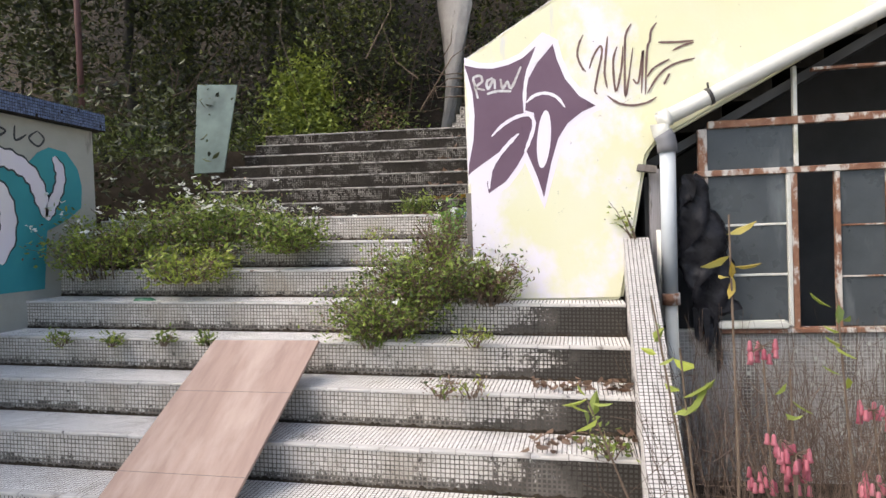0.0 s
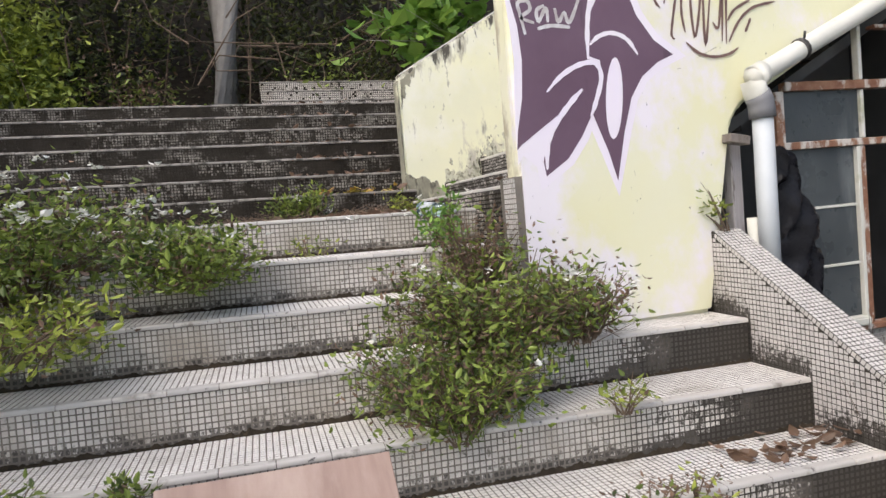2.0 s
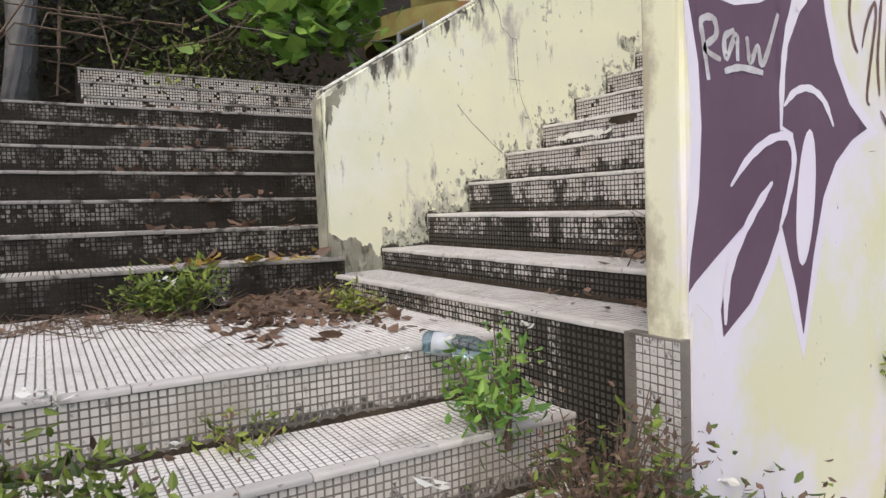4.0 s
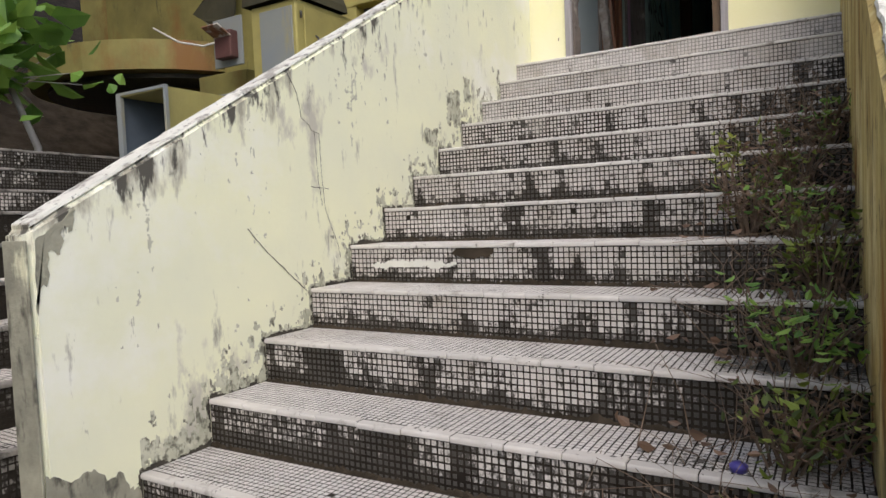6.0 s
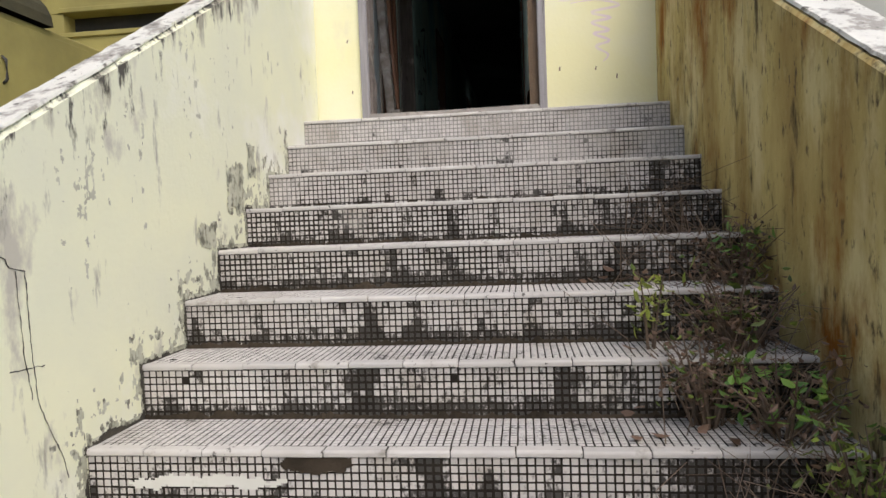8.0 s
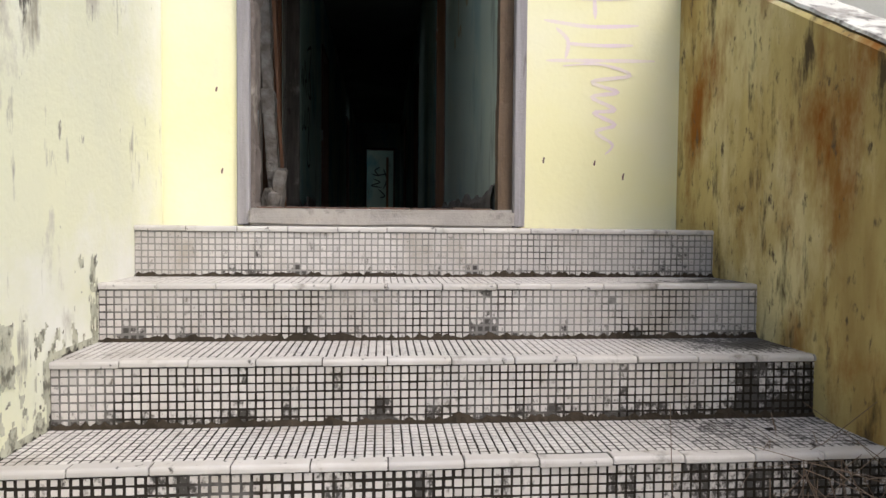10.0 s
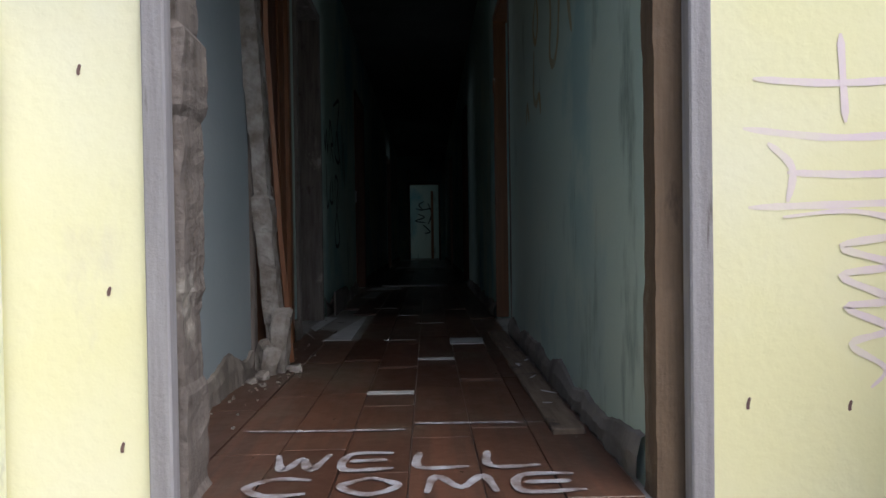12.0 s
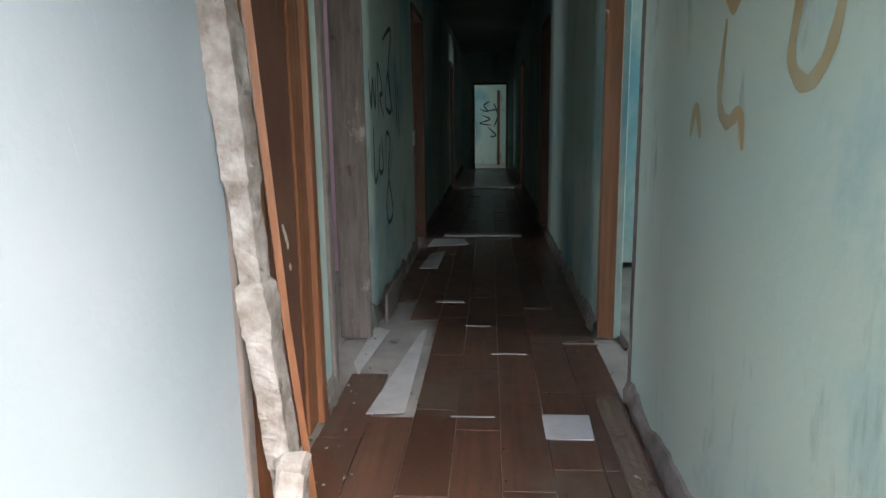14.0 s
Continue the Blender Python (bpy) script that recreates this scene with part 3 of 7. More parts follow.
def stair_flight(name, label, m, a0, a1, steps, riser_mat, tread_mat, seed, singles=(), miss=0.0005, dirt=0.028, grime=0.0, grout=GROUT):
    """A tiled flight. m: its local across, ahead, up; steps: (ahead, next ahead, foot height, top height)."""
    rng = np.random.default_rng(seed)
    flight = thing(name, label, "stairs", kind="structure")
    flight.matrix_world = m
    nu = int((a1 - a0) / PITCH)
    p = (a1 - a0) / nu
    for k, (d0, d1, z0, z1) in enumerate(steps):
        step = part("step", Geo().box((a0, d0 + 0.002, z0 - 0.12), (a1, d1 + 0.02, z1 - 0.001)).mesh("step", grout), flight)
        x = a0
        while x < a1 - 0.05:
            piece = part("nosing_tile", NOSING_DARK if name in ("stairs_3", "stairs_4", "stairs_5") else NOSING, step)
            piece.location = (x, d0 + rng.uniform(-0.002, 0.002), z1 + rng.uniform(-0.0015, 0.0015))
            piece.rotation_euler = (0, 0, rng.normal(0, 0.006))
            if x + 0.17 > a1:
                piece.scale = ((a1 - x) / 0.17, 1, 1)
            x += 0.17
        rows = max(1, round((z1 - z0 - 0.018) / PITCH))
        zt = z1 - 0.0175 - rows * p
        riser = grid_tiles((a0, d0 + 0.002, zt), (1, 0, 0), (0, 0, 1), nu, rows, p, rng, miss, gap=0.0050)
        door = name == "stairs_1"
        lift = grime + 0.22 * (door and k == 0) + (0.10 * max(0, 4 - k) * (k > 0) - 0.16 * max(0, k - 8) if door else 0.0)
        tile = riser[0].reshape(-1, 8, 3)
        mid = tile.mean(1, keepdims=True)
        stain = []
        for x, _d, z in mid[:, 0]:
            h = (z - z0) / (z1 - z0)
            side_growth = max(0.0, x - 1.35) * (0.85 if k < 11 else 0.25) if door else max(0.0, x - 0.30) * (1.5 if name == "stairs_2" else 0.4)
            column = noise.noise((x * 12.5, k * 5.3 + seed, z * 2.5)) * 0.75 + noise.noise((x * 30, k * 2.9, z * 18)) * 0.35
            f = max(0.0, column - 0.08) * (1.35 if door else 0.45 if name == "stairs_2" else 1.0) + noise.noise((x * 2.1, k * 1.7 + seed, 3)) * 0.25 + max(0.0, 0.42 - h) * (1.5 if door else 1.9) * (k > 0 or not door) + side_growth + lift - 0.06
            stain.append(f + rng.normal(0, 0.06))
        stain = np.array(stain)
        size = np.clip(1.0 - np.clip(stain - 0.1, 0, 1) * 0.30, 0.62, 1.0)
        tile = mid + (tile - mid) * np.stack((size, np.ones(len(size)), size), 1)[:, None, :]
        keep = stain < 1.3 + rng.random(len(stain)) * 0.8
        tile, stain = tile[keep], stain[keep]
        riser_look = riser_mat if not (door and k == 0) else TILE_A
        whole = np.ones(len(tile), bool)
        if k in singles:
            me = join_arrays("mosaic_tile", [(tile[0] - tile[0].mean(0), riser[1][:5])], riser_look, np.full(8, 0.05))
            lone = [q for q in range(len(tile)) if abs(stain[q] - 0.03) < 0.14][:150]
            for q in lone:
                one = part("mosaic_tile", me, step)
                one.location = tile[q].mean(0)
                whole[q] = False
        stain = stain[whole]
        part("riser_mosaic", join_arrays("riser_mosaic", [(tile[whole].reshape(-1, 3), riser[1][:5 * int(whole.sum())])], riser_look, np.repeat(stain, 8)), step, kind="stuff")
        n = int((a1 - a0) / 0.012)
        rows3 = []
        for q in range(n + 1):
            w, hgt = 0.004 + 0.012 * rng.random() ** 2, dirt * (0.15 + 0.5 * rng.random() ** 2 + 0.35 * abs(noise.noise((q * 0.11, k, 2))) * 2)
            ax = a0 + (a1 - a0) * q / n
            rows3.append([(ax, d0 - w, z0 - 0.001), (ax, d0 - w * 0.4, z0 + hgt * 0.6), (ax, d0 + 0.001, z0 + hgt)])
        part("dirt_ridge", Geo().add([pt for r3 in rows3 for pt in r3], [(3 * q + e, 3 * q + 3 + e, 3 * q + 4 + e, 3 * q + 1 + e) for q in range(n) for e in range(2)]).mesh("dirt_ridge", SOIL), step, "black dirt gathered along the foot of the riser")
        nv = int((d1 - d0 - 0.037) / p)
        if nv > 0:
            tread = grid_tiles((a0, d0 + 0.0355, z1 - 0.001), (1, 0, 0), (0, 1, 0), nu, nv, p, rng, miss * 0.7, gap=0.0046, h=0.0008)
            c = tread[0].reshape(-1, 8, 3).mean(1)
            deep = (c[:, 1] - d0) / (d1 - d0)
            stain = np.array([noise.noise((x * 3.1, y * 4, k * 2.3)) * 0.45 for x, y, _z in c]) + 0.45 * np.clip(deep - 0.72, 0, 1) + grime * 0.6 - 0.16
            stain += (np.clip(c[:, 0] - 1.5, 0, 1) * 0.8 if door else np.clip(c[:, 0] - 0.75, 0, 1) * 0.5) + 0.5 * np.clip(0.12 - c[:, 0] + a0, 0, 1)
            part("tread_mosaic", join_arrays("tread_mosaic", [tread], tread_mat, np.repeat(stain, 8)), step, kind="stuff")
    return flight


stair_flight("stairs_1", "white mosaic-tiled stairs blackened by algae up to the doorway", TB, 0.0, 2.1,
             [(0.28, 2 * RUN, -0.55, 0.23)] + [(k * RUN, (k + 1) * RUN if k < 13 else 4.08, (k - 1) * RISE + (0.06 if k == 2 else 0), k * RISE) for k in range(2, 14)],
             TILE_B, TILE_TOP, 3, singles=(8, 9), grime=0.13)
LOW = [(-2.452 - 0.33 * (k - 1), -0.452 - 0.19 * (k - 1)) for k in range(6, -3, -1)]
steps = []
for i, (d, z) in enumerate(LOW):
    nxt = LOW[i + 1][0] if i + 1 < len(LOW) else -0.08
    steps.append((d, nxt, z - 0.19, z))
stair_flight("stairs_2", "broad white mosaic-tiled steps with dirty risers and weeds", TA, -3.1, 1.13, steps, TILE_A, TILE_TREAD, 5, miss=0.0005, grime=-0.06, grout=GROUT_PALE)
HI = [(-0.08 + 0.285 * j, 0.30 + 0.160 * j) for j in range(7)]
steps = [(d, HI[i + 1][0] if i < 6 else 2.3, z - 0.18, z) for i, (d, z) in enumerate(HI)]
stair_flight("stairs_3", "upper mosaic-tiled step almost black with algae", TA, -3.1, 0.262, steps[:1], TILE_UP, TILE_A, 6, miss=0.05, grime=0.28)
stair_flight("stairs_4", "upper mosaic-tiled steps almost black with algae", TA, -3.1, 1.4, steps[1:], TILE_UP, TILE_A, 7, miss=0.05, grime=0.28)
TOP3 = [(2.3 + 0.3 * j, 1.42 + 0.16 * j) for j in range(3)]
stair_flight("stairs_5", "short grey mosaic-tiled steps below the woods", TA, -0.75, 4.0, [(d, d + 0.3 if i < 2 else 3.3, z - 0.16, z) for i, (d, z) in enumerate(TOP3)], TILE_A, TILE_A, 8, miss=0.06)

# low parapets beside the flight to the door
XZ = Matrix(((1, 0, 0, 0), (0, 0, 1, 0), (0, 1, 0, 0), (0, 0, 0, 1)))


def outline_wall(name, label, pts, y0, y1, material):
    g = Geo().prism(pts, y1 - y0, Matrix.Translation((0, y0, 0)) @ XZ)
    return tagged(new(name, soften(g.mesh(name, material), 0.02, 3)), label, "wall", kind="structure")


def top_left(x):
    return 1.165 + 0.578 * (x - 0.27)


def top_right(x):
    return 1.085 + 0.578 * (x - 0.20)


wall_left = outline_wall("wall_stair_left", "pale yellow cracked parapet wall with black mould streaks",
                         [(0.27, -0.25), (0.27, top_left(0.27)), (4.08, top_left(4.08)), (4.08, -0.25)], 0.0, 0.13, PALE)
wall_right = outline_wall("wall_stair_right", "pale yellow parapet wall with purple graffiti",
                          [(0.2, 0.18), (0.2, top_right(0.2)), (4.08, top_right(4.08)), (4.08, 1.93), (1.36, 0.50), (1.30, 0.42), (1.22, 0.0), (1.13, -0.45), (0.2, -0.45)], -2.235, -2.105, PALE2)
rows = []
for x in (0.24, 0.6, 1.5, 2.5, 3.3, 4.079):
    y = -2.105 + 0.045 * min(1, (x - 0.24) / 0.36) + 0.025 * max(0, x - 0.6) / 3.48
    top = top_right(x) - 0.012
    low = max(0.18, 0.20 + (x - 0.5) * 0.55)
    rows += [(x, -2.12, low), (x, y, low), (x, y, top - 0.012), (x, y - 0.012, top), (x, -2.12, top)]
inner = Geo().add(rows, [(5 * i + j, 5 * i + 5 + j, 5 * i + 6 + j, 5 * i + 1 + j) for i in range(5) for j in range(4)] + [(0, 1, 2, 3, 4), (29, 28, 27, 26, 25)])
part("inner_plaster", inner.mesh("inner_plaster", OCHRE), wall_right, "brown and ochre algae-stained inner plaster")
for wall, fn, y0, y1, x0 in ((wall_left, top_left, -0.006, 0.136, 0.27), (wall_right, top_right, -2.241, -2.099, 0.2)):
    rows5 = []
    for i in range(141):
        x = x0 + 0.02 + (4.078 - x0 - 0.02) * i / 140
        e0, e1 = (0.017 + 0.014 * abs(noise.noise((x * 9, s, 0))) + 0.004 * noise.noise((x * 40, s, 5)) for s in (y0 * 7, y1 * 9))
        thick = 0.045 * min(1, max(0, x - 0.24) / 0.36) + 0.025 * max(0, x - 0.6) / 3.48 if wall is wall_right else 0
        a, b, z = y0 + e0, y1 - e1 + thick, fn(x)
        rows5 += [(x, a, z - 0.006)] + [(x, a + (b - a) * u, z + 0.004 + 0.0025 * noise.noise((x * 22, u * 4, y0))) for u in (0.03, 0.25, 0.5, 0.75, 0.97)] + [(x, b, z - 0.006)]
    cop = Geo().add(rows5, [(7 * i + j, 7 * i + 7 + j, 7 * i + 8 + j, 7 * i + 1 + j) for i in range(140) for j in range(6)] + [tuple(range(7))])
    part("coping", cop.mesh("coping", COPING), wall, "weathered white and grey coping")
# broken plaster edge where the left parapet meets the steps
rng = np.random.default_rng(11)
STREAK = surf("grey_green_mould", (0.40, 0.40, 0.31), (0.56, 0.56, 0.43), 12, 0.9, 0.4, 40)
MOULDMAT = surf("black_mould", (0.035, 0.031, 0.024), (0.07, 0.062, 0.045), 20, 0.95, 0.6, 60)
SCAR = surf("scarred_greenish_render", (0.40, 0.40, 0.30), (0.58, 0.58, 0.45), 9, 0.9, 0.5, 40, [((0.15, 0.145, 0.11), 30, (1, 1, 0.7), 0.48, 0.60, Z3, 0)])


def ragged(name, material, label, parent, m, u0, u1, v0, v1, cell, cover):
    """A stain with a frayed outline: small cells of a plane where cover(u, v) is above nought."""
    g, nu, nv = Geo(), int((u1 - u0) / cell), int((v1 - v0) / cell)
    for i in range(nu):
        for j in range(nv):
            u, v = u0 + i * cell, v0 + j * cell
            if cover(u + cell / 2, v + cell / 2) > 0:
                g.add([m @ Vector(q) for q in ((u, v, 0), (u + cell, v, 0), (u + cell, v + cell, 0), (u, v + cell, 0))], [(0, 1, 2, 3)])
    if g.v:
        part(name, g.mesh(name, material), parent, label)


def from_steps(x, z):
    """How far a spot on the left parapet is from the edge of the flight."""
    k = max(1, min(13, int(x / RUN)))
    base = k * RISE if k > 1 else 0.23
    near = z - base
    if k < 13 and x > 0.28:
        dx, over = (k + 1) * RUN - x, z - (k + 1) * RISE
        near = min(near, dx if over < 0 else math.hypot(dx, over))
    return near


def patchy(x, z, f, seed):
    return noise.noise((x * f, z * f, seed)) + 0.5 * noise.noise((x * f * 3, z * f * 3, seed + 4))


ONLEFT = Matrix.Translation((0, -0.0012, 0)) @ Matrix(((1, 0, 0, 0), (0, 0, -1, 0), (0, 1, 0, 0), (0, 0, 0, 1)))
ONLEFT2 = Matrix.Translation((0, -0.0009, 0)) @ ONLEFT
for k in range(2, 12):
    ragged("render_patch", SCAR, "frayed patch of scarred greenish render", wall_left, ONLEFT, k * RUN, (k + 1) * RUN, k * RISE, k * RISE + 0.42, 0.005,
           lambda x, z: 0.045 + 0.11 * max(0, patchy(x, z * 0.6, 2.6, 2)) - from_steps(x, z) * 0.8 + 0.16 * patchy(x, z * 0.7, 26, 5) * (from_steps(x, z) > 0.02) - 0.03)
for k in range(1, 12):
    ragged("black_mould", MOULDMAT, "black mould along the edge of the steps", wall_left, ONLEFT2, max(0.30, k * RUN), (k + 1) * RUN, k * RISE, k * RISE + RISE + 0.07, 0.0045,
           lambda x, z: 0.011 + 0.016 * patchy(x, z, 9, 8) + 0.012 * patchy(x, z, 40, 3) - from_steps(x, z) - 0.0025 * max(0, k - 7))
for cx, cz, w, h in ((2.80, 1.80, 0.10, 0.12), (2.52, 1.60, 0.09, 0.06), (2.98, 1.93, 0.05, 0.09)):
    ragged("render_patch", SCAR, "blackened patch of bare render", wall_left, Matrix.Translation((0, -0.0018, 0)) @ ONLEFT, cx - w * 1.3, cx + w * 1.3, cz - h * 1.3, cz + h * 1.3, 0.0045,
           lambda x, z: 1 - max(abs(x - cx) / w, abs(z - cz) / h) ** 2 + 0.55 * patchy(x, z, 24, 6) - 0.35)
for cx, lean_x, n_seed in ((0.62, 0.05, 1), (1.15, 0.03, 2), (1.80, 0.05, 3), (2.02, 0.05, 4), (2.42, 0.06, 5), (2.75, 0.05, 6)):
    ragged("mould_streak", STREAK, "grey-green mould streak running down the parapet", wall_left, Matrix.Translation((0, 0.0006, 0)) @ ONLEFT, cx - 0.13, cx + 0.13, top_left(cx) - 0.62, top_left(cx) - 0.05, 0.0045,
           lambda x, z: 0.44 * patchy(x * 2.2, z * 0.35, 9, n_seed) + 0.5 * patchy(x, z * 0.6, 40, n_seed) - 0.24 - abs(x - cx) * 2.2 - max(0, top_left(cx) - z - 0.3) * 0.5)

# cracks in the left parapet
CR = Matrix.Translation((0, -0.0005, 0)) @ Matrix(((1, 0, 0, 0), (0, 0, -1, 0), (0, 1, 0, 0), (0, 0, 0, 1)))


def crack(pts, w):
    g, p = Geo(), [Vector(q) for q in pts]
    for a, b in zip(p, p[1:]):
        n = max(2, int((b - a).length / 0.015))
        line = [a.lerp(b, i / n) + Vector((random.uniform(-1, 1), random.uniform(-1, 1))) * 0.0022 for i in range(n + 1)]
        for c, d in zip(line, line[1:]):
            t = (d - c).normalized() * w * random.uniform(0.4, 1.2) * 0.5
            g.add([CR @ Vector((c.x - t.y, c.y + t.x, 0.001)), CR @ Vector((c.x + t.y, c.y - t.x, 0.001)), CR @ Vector((d.x + t.y, d.y - t.x, 0.001)), CR @ Vector((d.x - t.y, d.y + t.x, 0.001))], [(0, 1, 2, 3)])
    part("crack", g.mesh("crack", BLACK), wall_left, "thin dark stepped crack")


crack([(1.36, 1.79), (1.42, 1.70), (1.44, 1.60), (1.49, 1.57), (1.50, 1.55), (1.55, 1.54), (1.555, 1.36), (1.57, 1.20), (1.60, 1.13), (1.64, 1.05), (1.66, 0.98)], 0.004)
crack([(1.52, 1.54), (1.53, 1.34), (1.55, 1.22)], 0.003)
crack([(1.10, 1.13), (1.20, 1.03), (1.32, 0.93), (1.42, 0.85)], 0.005)
crack([(1.48, 1.30), (1.60, 1.295)], 0.003)

# old repair and broken hole in one riser
ACROSS = Matrix(((1, 0, 0, 0), (0, 0, -1, 6 * RUN - 0.0022), (0, 1, 0, 0), (0, 0, 0, 1)))
ACROSS = TB @ ACROSS
flight1 = bpy.data.objects["stairs_1"]
TO_FLIGHT = TB.inverted()
ragged("cement_smear", PVC, "white cement smear over broken mosaic", flight1, TO_FLIGHT @ ACROSS, 0.12, 0.58, 0.90, 0.97, 0.006,
       lambda u, v: 0.016 - abs(v - 0.938 - 0.012 * noise.noise((u * 9, 0, 0))) - max(0, abs(u - 0.34) - 0.16) * 0.2 + 0.012 * patchy(u, v, 30, 2))
ragged("broken_hole", SOIL, "dark broken hole in the mosaic", flight1, TO_FLIGHT @ ACROSS @ Matrix.Translation((0, 0, 0.002)), 0.52, 0.80, 0.95, 1.015, 0.005,
       lambda u, v: 1 - ((u - 0.66) / 0.10) ** 2 - ((v - 0.995) / 0.032) ** 2 + 0.5 * patchy(u, v, 28, 4))
# mouldy end and foot of the left parapet
ENDMOULD = surf("grey_green_mouldy_render", (0.20, 0.195, 0.15), (0.34, 0.33, 0.25), 6, 0.9, 0.5, 40, [((0.07, 0.066, 0.052), 8, (1.2, 1.2, 0.5), 0.52, 0.62, Z3, 0), ((0.60, 0.59, 0.42), 5, (1, 1, 0.5), 0.58, 0.66, Z3, 0)])
slab("end_face", (0.2665, 0.006, -0.2), (0.275, 0.128, 1.13), ENDMOULD, wall_left, 0.002, "mouldy grey end of the parapet")
rng = np.random.default_rng(12)
for pts in ([(0.275, 0.225), (0.275, 0.44), (0.31, 0.42), (0.35, 0.40), (0.39, 0.42), (0.43, 0.40), (0.47, 0.36), (0.50, 0.37), (0.54, 0.31), (0.565, 0.30), (0.58, 0.225)],
            [(0.285, 0.92), (0.29, 1.13), (0.33, 1.155), (0.42, 1.215), (0.40, 1.15), (0.38, 1.17), (0.36, 1.08), (0.335, 1.10), (0.32, 1.0), (0.30, 0.99)]):
    fine = []
    for p, q in zip(pts, pts[1:] + pts[:1]):
        fine += [(p[0] + (q[0] - p[0]) * s / 4 + rng.normal(0, 0.004), p[1] + (q[1] - p[1]) * s / 4 + rng.normal(0, 0.005)) for s in range(4)]
    part("mould_patch", Geo().prism(fine, 0.0022, Matrix.Translation((0, -0.0022, 0)) @ XZ).mesh("mould_patch", ENDMOULD), wall_left, "grey-green mould patch")

# mosaic-faced foot of the right parapet and the dark front of the lowest step
rng = np.random.default_rng(21)
foot = thing("wall_stair_foot", "grimy mosaic-tiled front below the parapet", "wall", kind="structure")
part("core", Geo().box((0.186, -2.228, -0.45), (0.225, -2.06, 0.245)).mesh("core", GROUT_PALE), foot)
part("mosaic", join_arrays("mosaic", [grid_tiles((0.186, -2.096, -0.44), (0, -1, 0), (0, 0, 1), 6, 31, PITCH, rng, 0.0)], TILE_TOP, np.full(6 * 31 * 8, 0.16)), foot, kind="stuff")
# tiled wall sloping down beside the broad steps
SW = [(-2.20, -0.075), (-2.25, -0.076), (-4.75, -1.5135), (-4.75, -1.75), (-2.20, -1.75)]
LEAN_IN = 0.049
YZ = Matrix(((0, 0, 1, 0), (1, 0, 0, 0), (0, 1, 0, 0), (0, 0, 0, 1)))
side = tagged(new("wall_side", Geo().prism(SW, 0.15, Matrix.Translation((1.135, 0, 0)) @ YZ).mesh("wall_side", GROUT_PALE)), "sloping low wall faced in white mosaic tiles", "wall", kind="structure")
items = []
v, f = grid_tiles((1.135, -2.22, -1.6), (0, -1, 0), (0, 0, 1), 114, 70, PITCH, rng, 0.0)
t8 = v.reshape(-1, 8, 3)
cy, cz = t8[:, :, 1].mean(1), t8[:, :, 2].mean(1)
line = np.where(cy > -2.25, -0.075, -0.075 + (cy + 2.25) * 0.575)
keep = t8[:, :, 2].min(1) < line - 0.036
cap = np.where(t8[:, :, 1] > -2.25, -0.075, -0.075 + (t8[:, :, 1] + 2.25) * 0.575) - 0.0275
t8[:, :, 2] = np.minimum(t8[:, :, 2], cap)
items.append((t8[keep].reshape(-1, 3), f[:5 * int(keep.sum())]))
sl = Vector((0, -1, -0.575)).normalized()
items.append(grid_tiles((1.135, -2.25, -0.1012), (0, sl.y, sl.z), (0, sl.z, -sl.y), 128, 1, PITCH, rng, 0.0))
up = Vector((1, 0, 0)).cross(sl)
items.append(grid_tiles((1.135, -2.25, -0.075), tuple(sl), (1, 0, 0), 132, 7, PITCH * 0.97, rng, 0.0))
items.append(grid_tiles((1.135, -2.2, -0.074), (0, -1, 0), (1, 0, 0), 2, 7, PITCH * 0.97, rng, 0.02))
grown_over = []
for v, _f in items:
    for x, y, z in v:
        foot_z = max([top for d, top in LOW if d < y + 0.01] or [-1.6])
        grown_over.append(0.9 * max(0.0, 0.16 - (z - foot_z)) * 5 * (x < 1.2) + 0.3 * noise.noise((y * 3, z * 3, 7)) - 0.1)
part("mosaic", join_arrays("mosaic", items, TILE_TOP, grown_over), side, kind="stuff")
for ob in (side, side.children[0]):
    for v in ob.data.vertices:
        v.co.x += LEAN_IN * (v.co.y + 2.3) + 0.006

# ground
ground = tagged(new("ground", Geo().box((-60, -60, -1.75), (60, -4.0, -1.58)).mesh("ground", GREYWALL)), "grey paved forecourt at the foot of the steps", "ground", kind="structure")
terrace = tagged(new("terrace", Geo().box((-60, 1.9, -1.5), (4.08, 9, 1.2)).mesh("terrace", SOIL)), "dark leaf-strewn terrace above the steps", "ground", kind="structure")
bank = tagged(new("bank", Geo().box((-60, -3.9, -1.5), (-3.12, 1.9, 0.25)).mesh("bank", SOIL)), "dark soil bank beside the steps", "ground", kind="structure")

# ---- structure: building front with doorway ----
front = thing("wall_front", "bright yellow painted entrance wall with pink scribble", "wall", kind="structure")
slab("wall_panel", (4.081, -0.289, -1.6), (4.2, 0.13, 5.6), FACADE, front)
slab("wall_panel", (4.08, -2.106, -1.6), (4.2, -1.385, 5.6), FACADE, front)
slab("wall_panel", (4.08, -1.385, 4.34), (4.2, -0.289, 5.6), FACADE, front)
slab("wall_panel", (4.08, -1.385, 1.4), (4.2, -0.29, 2.14), FACADE, front)
rear = thing("wall_front_left", "dull yellow outer wall with a narrow vent slot", "wall", kind="structure")
for a, b in (((4.3, 0.13, 1.0), (4.45, 2.08, 3.0)), ((4.3, 0.13, 3.13), (4.45, 2.08, 6.0)), ((4.3, 1.83, 3.0), (4.45, 2.08, 3.13)), ((4.3, 0.13, 3.0), (4.45, 0.78, 3.13)), ((4.2, 0.13, 1.0), (4.3, 0.25, 6.0)), ((4.3, 2.08, 1.0), (6.2, 2.2, 6.0)), ((6.1, 2.2, 1.0), (6.2, 9, 6.0))):
    slab("wall_panel", a, b, DULL, rear)
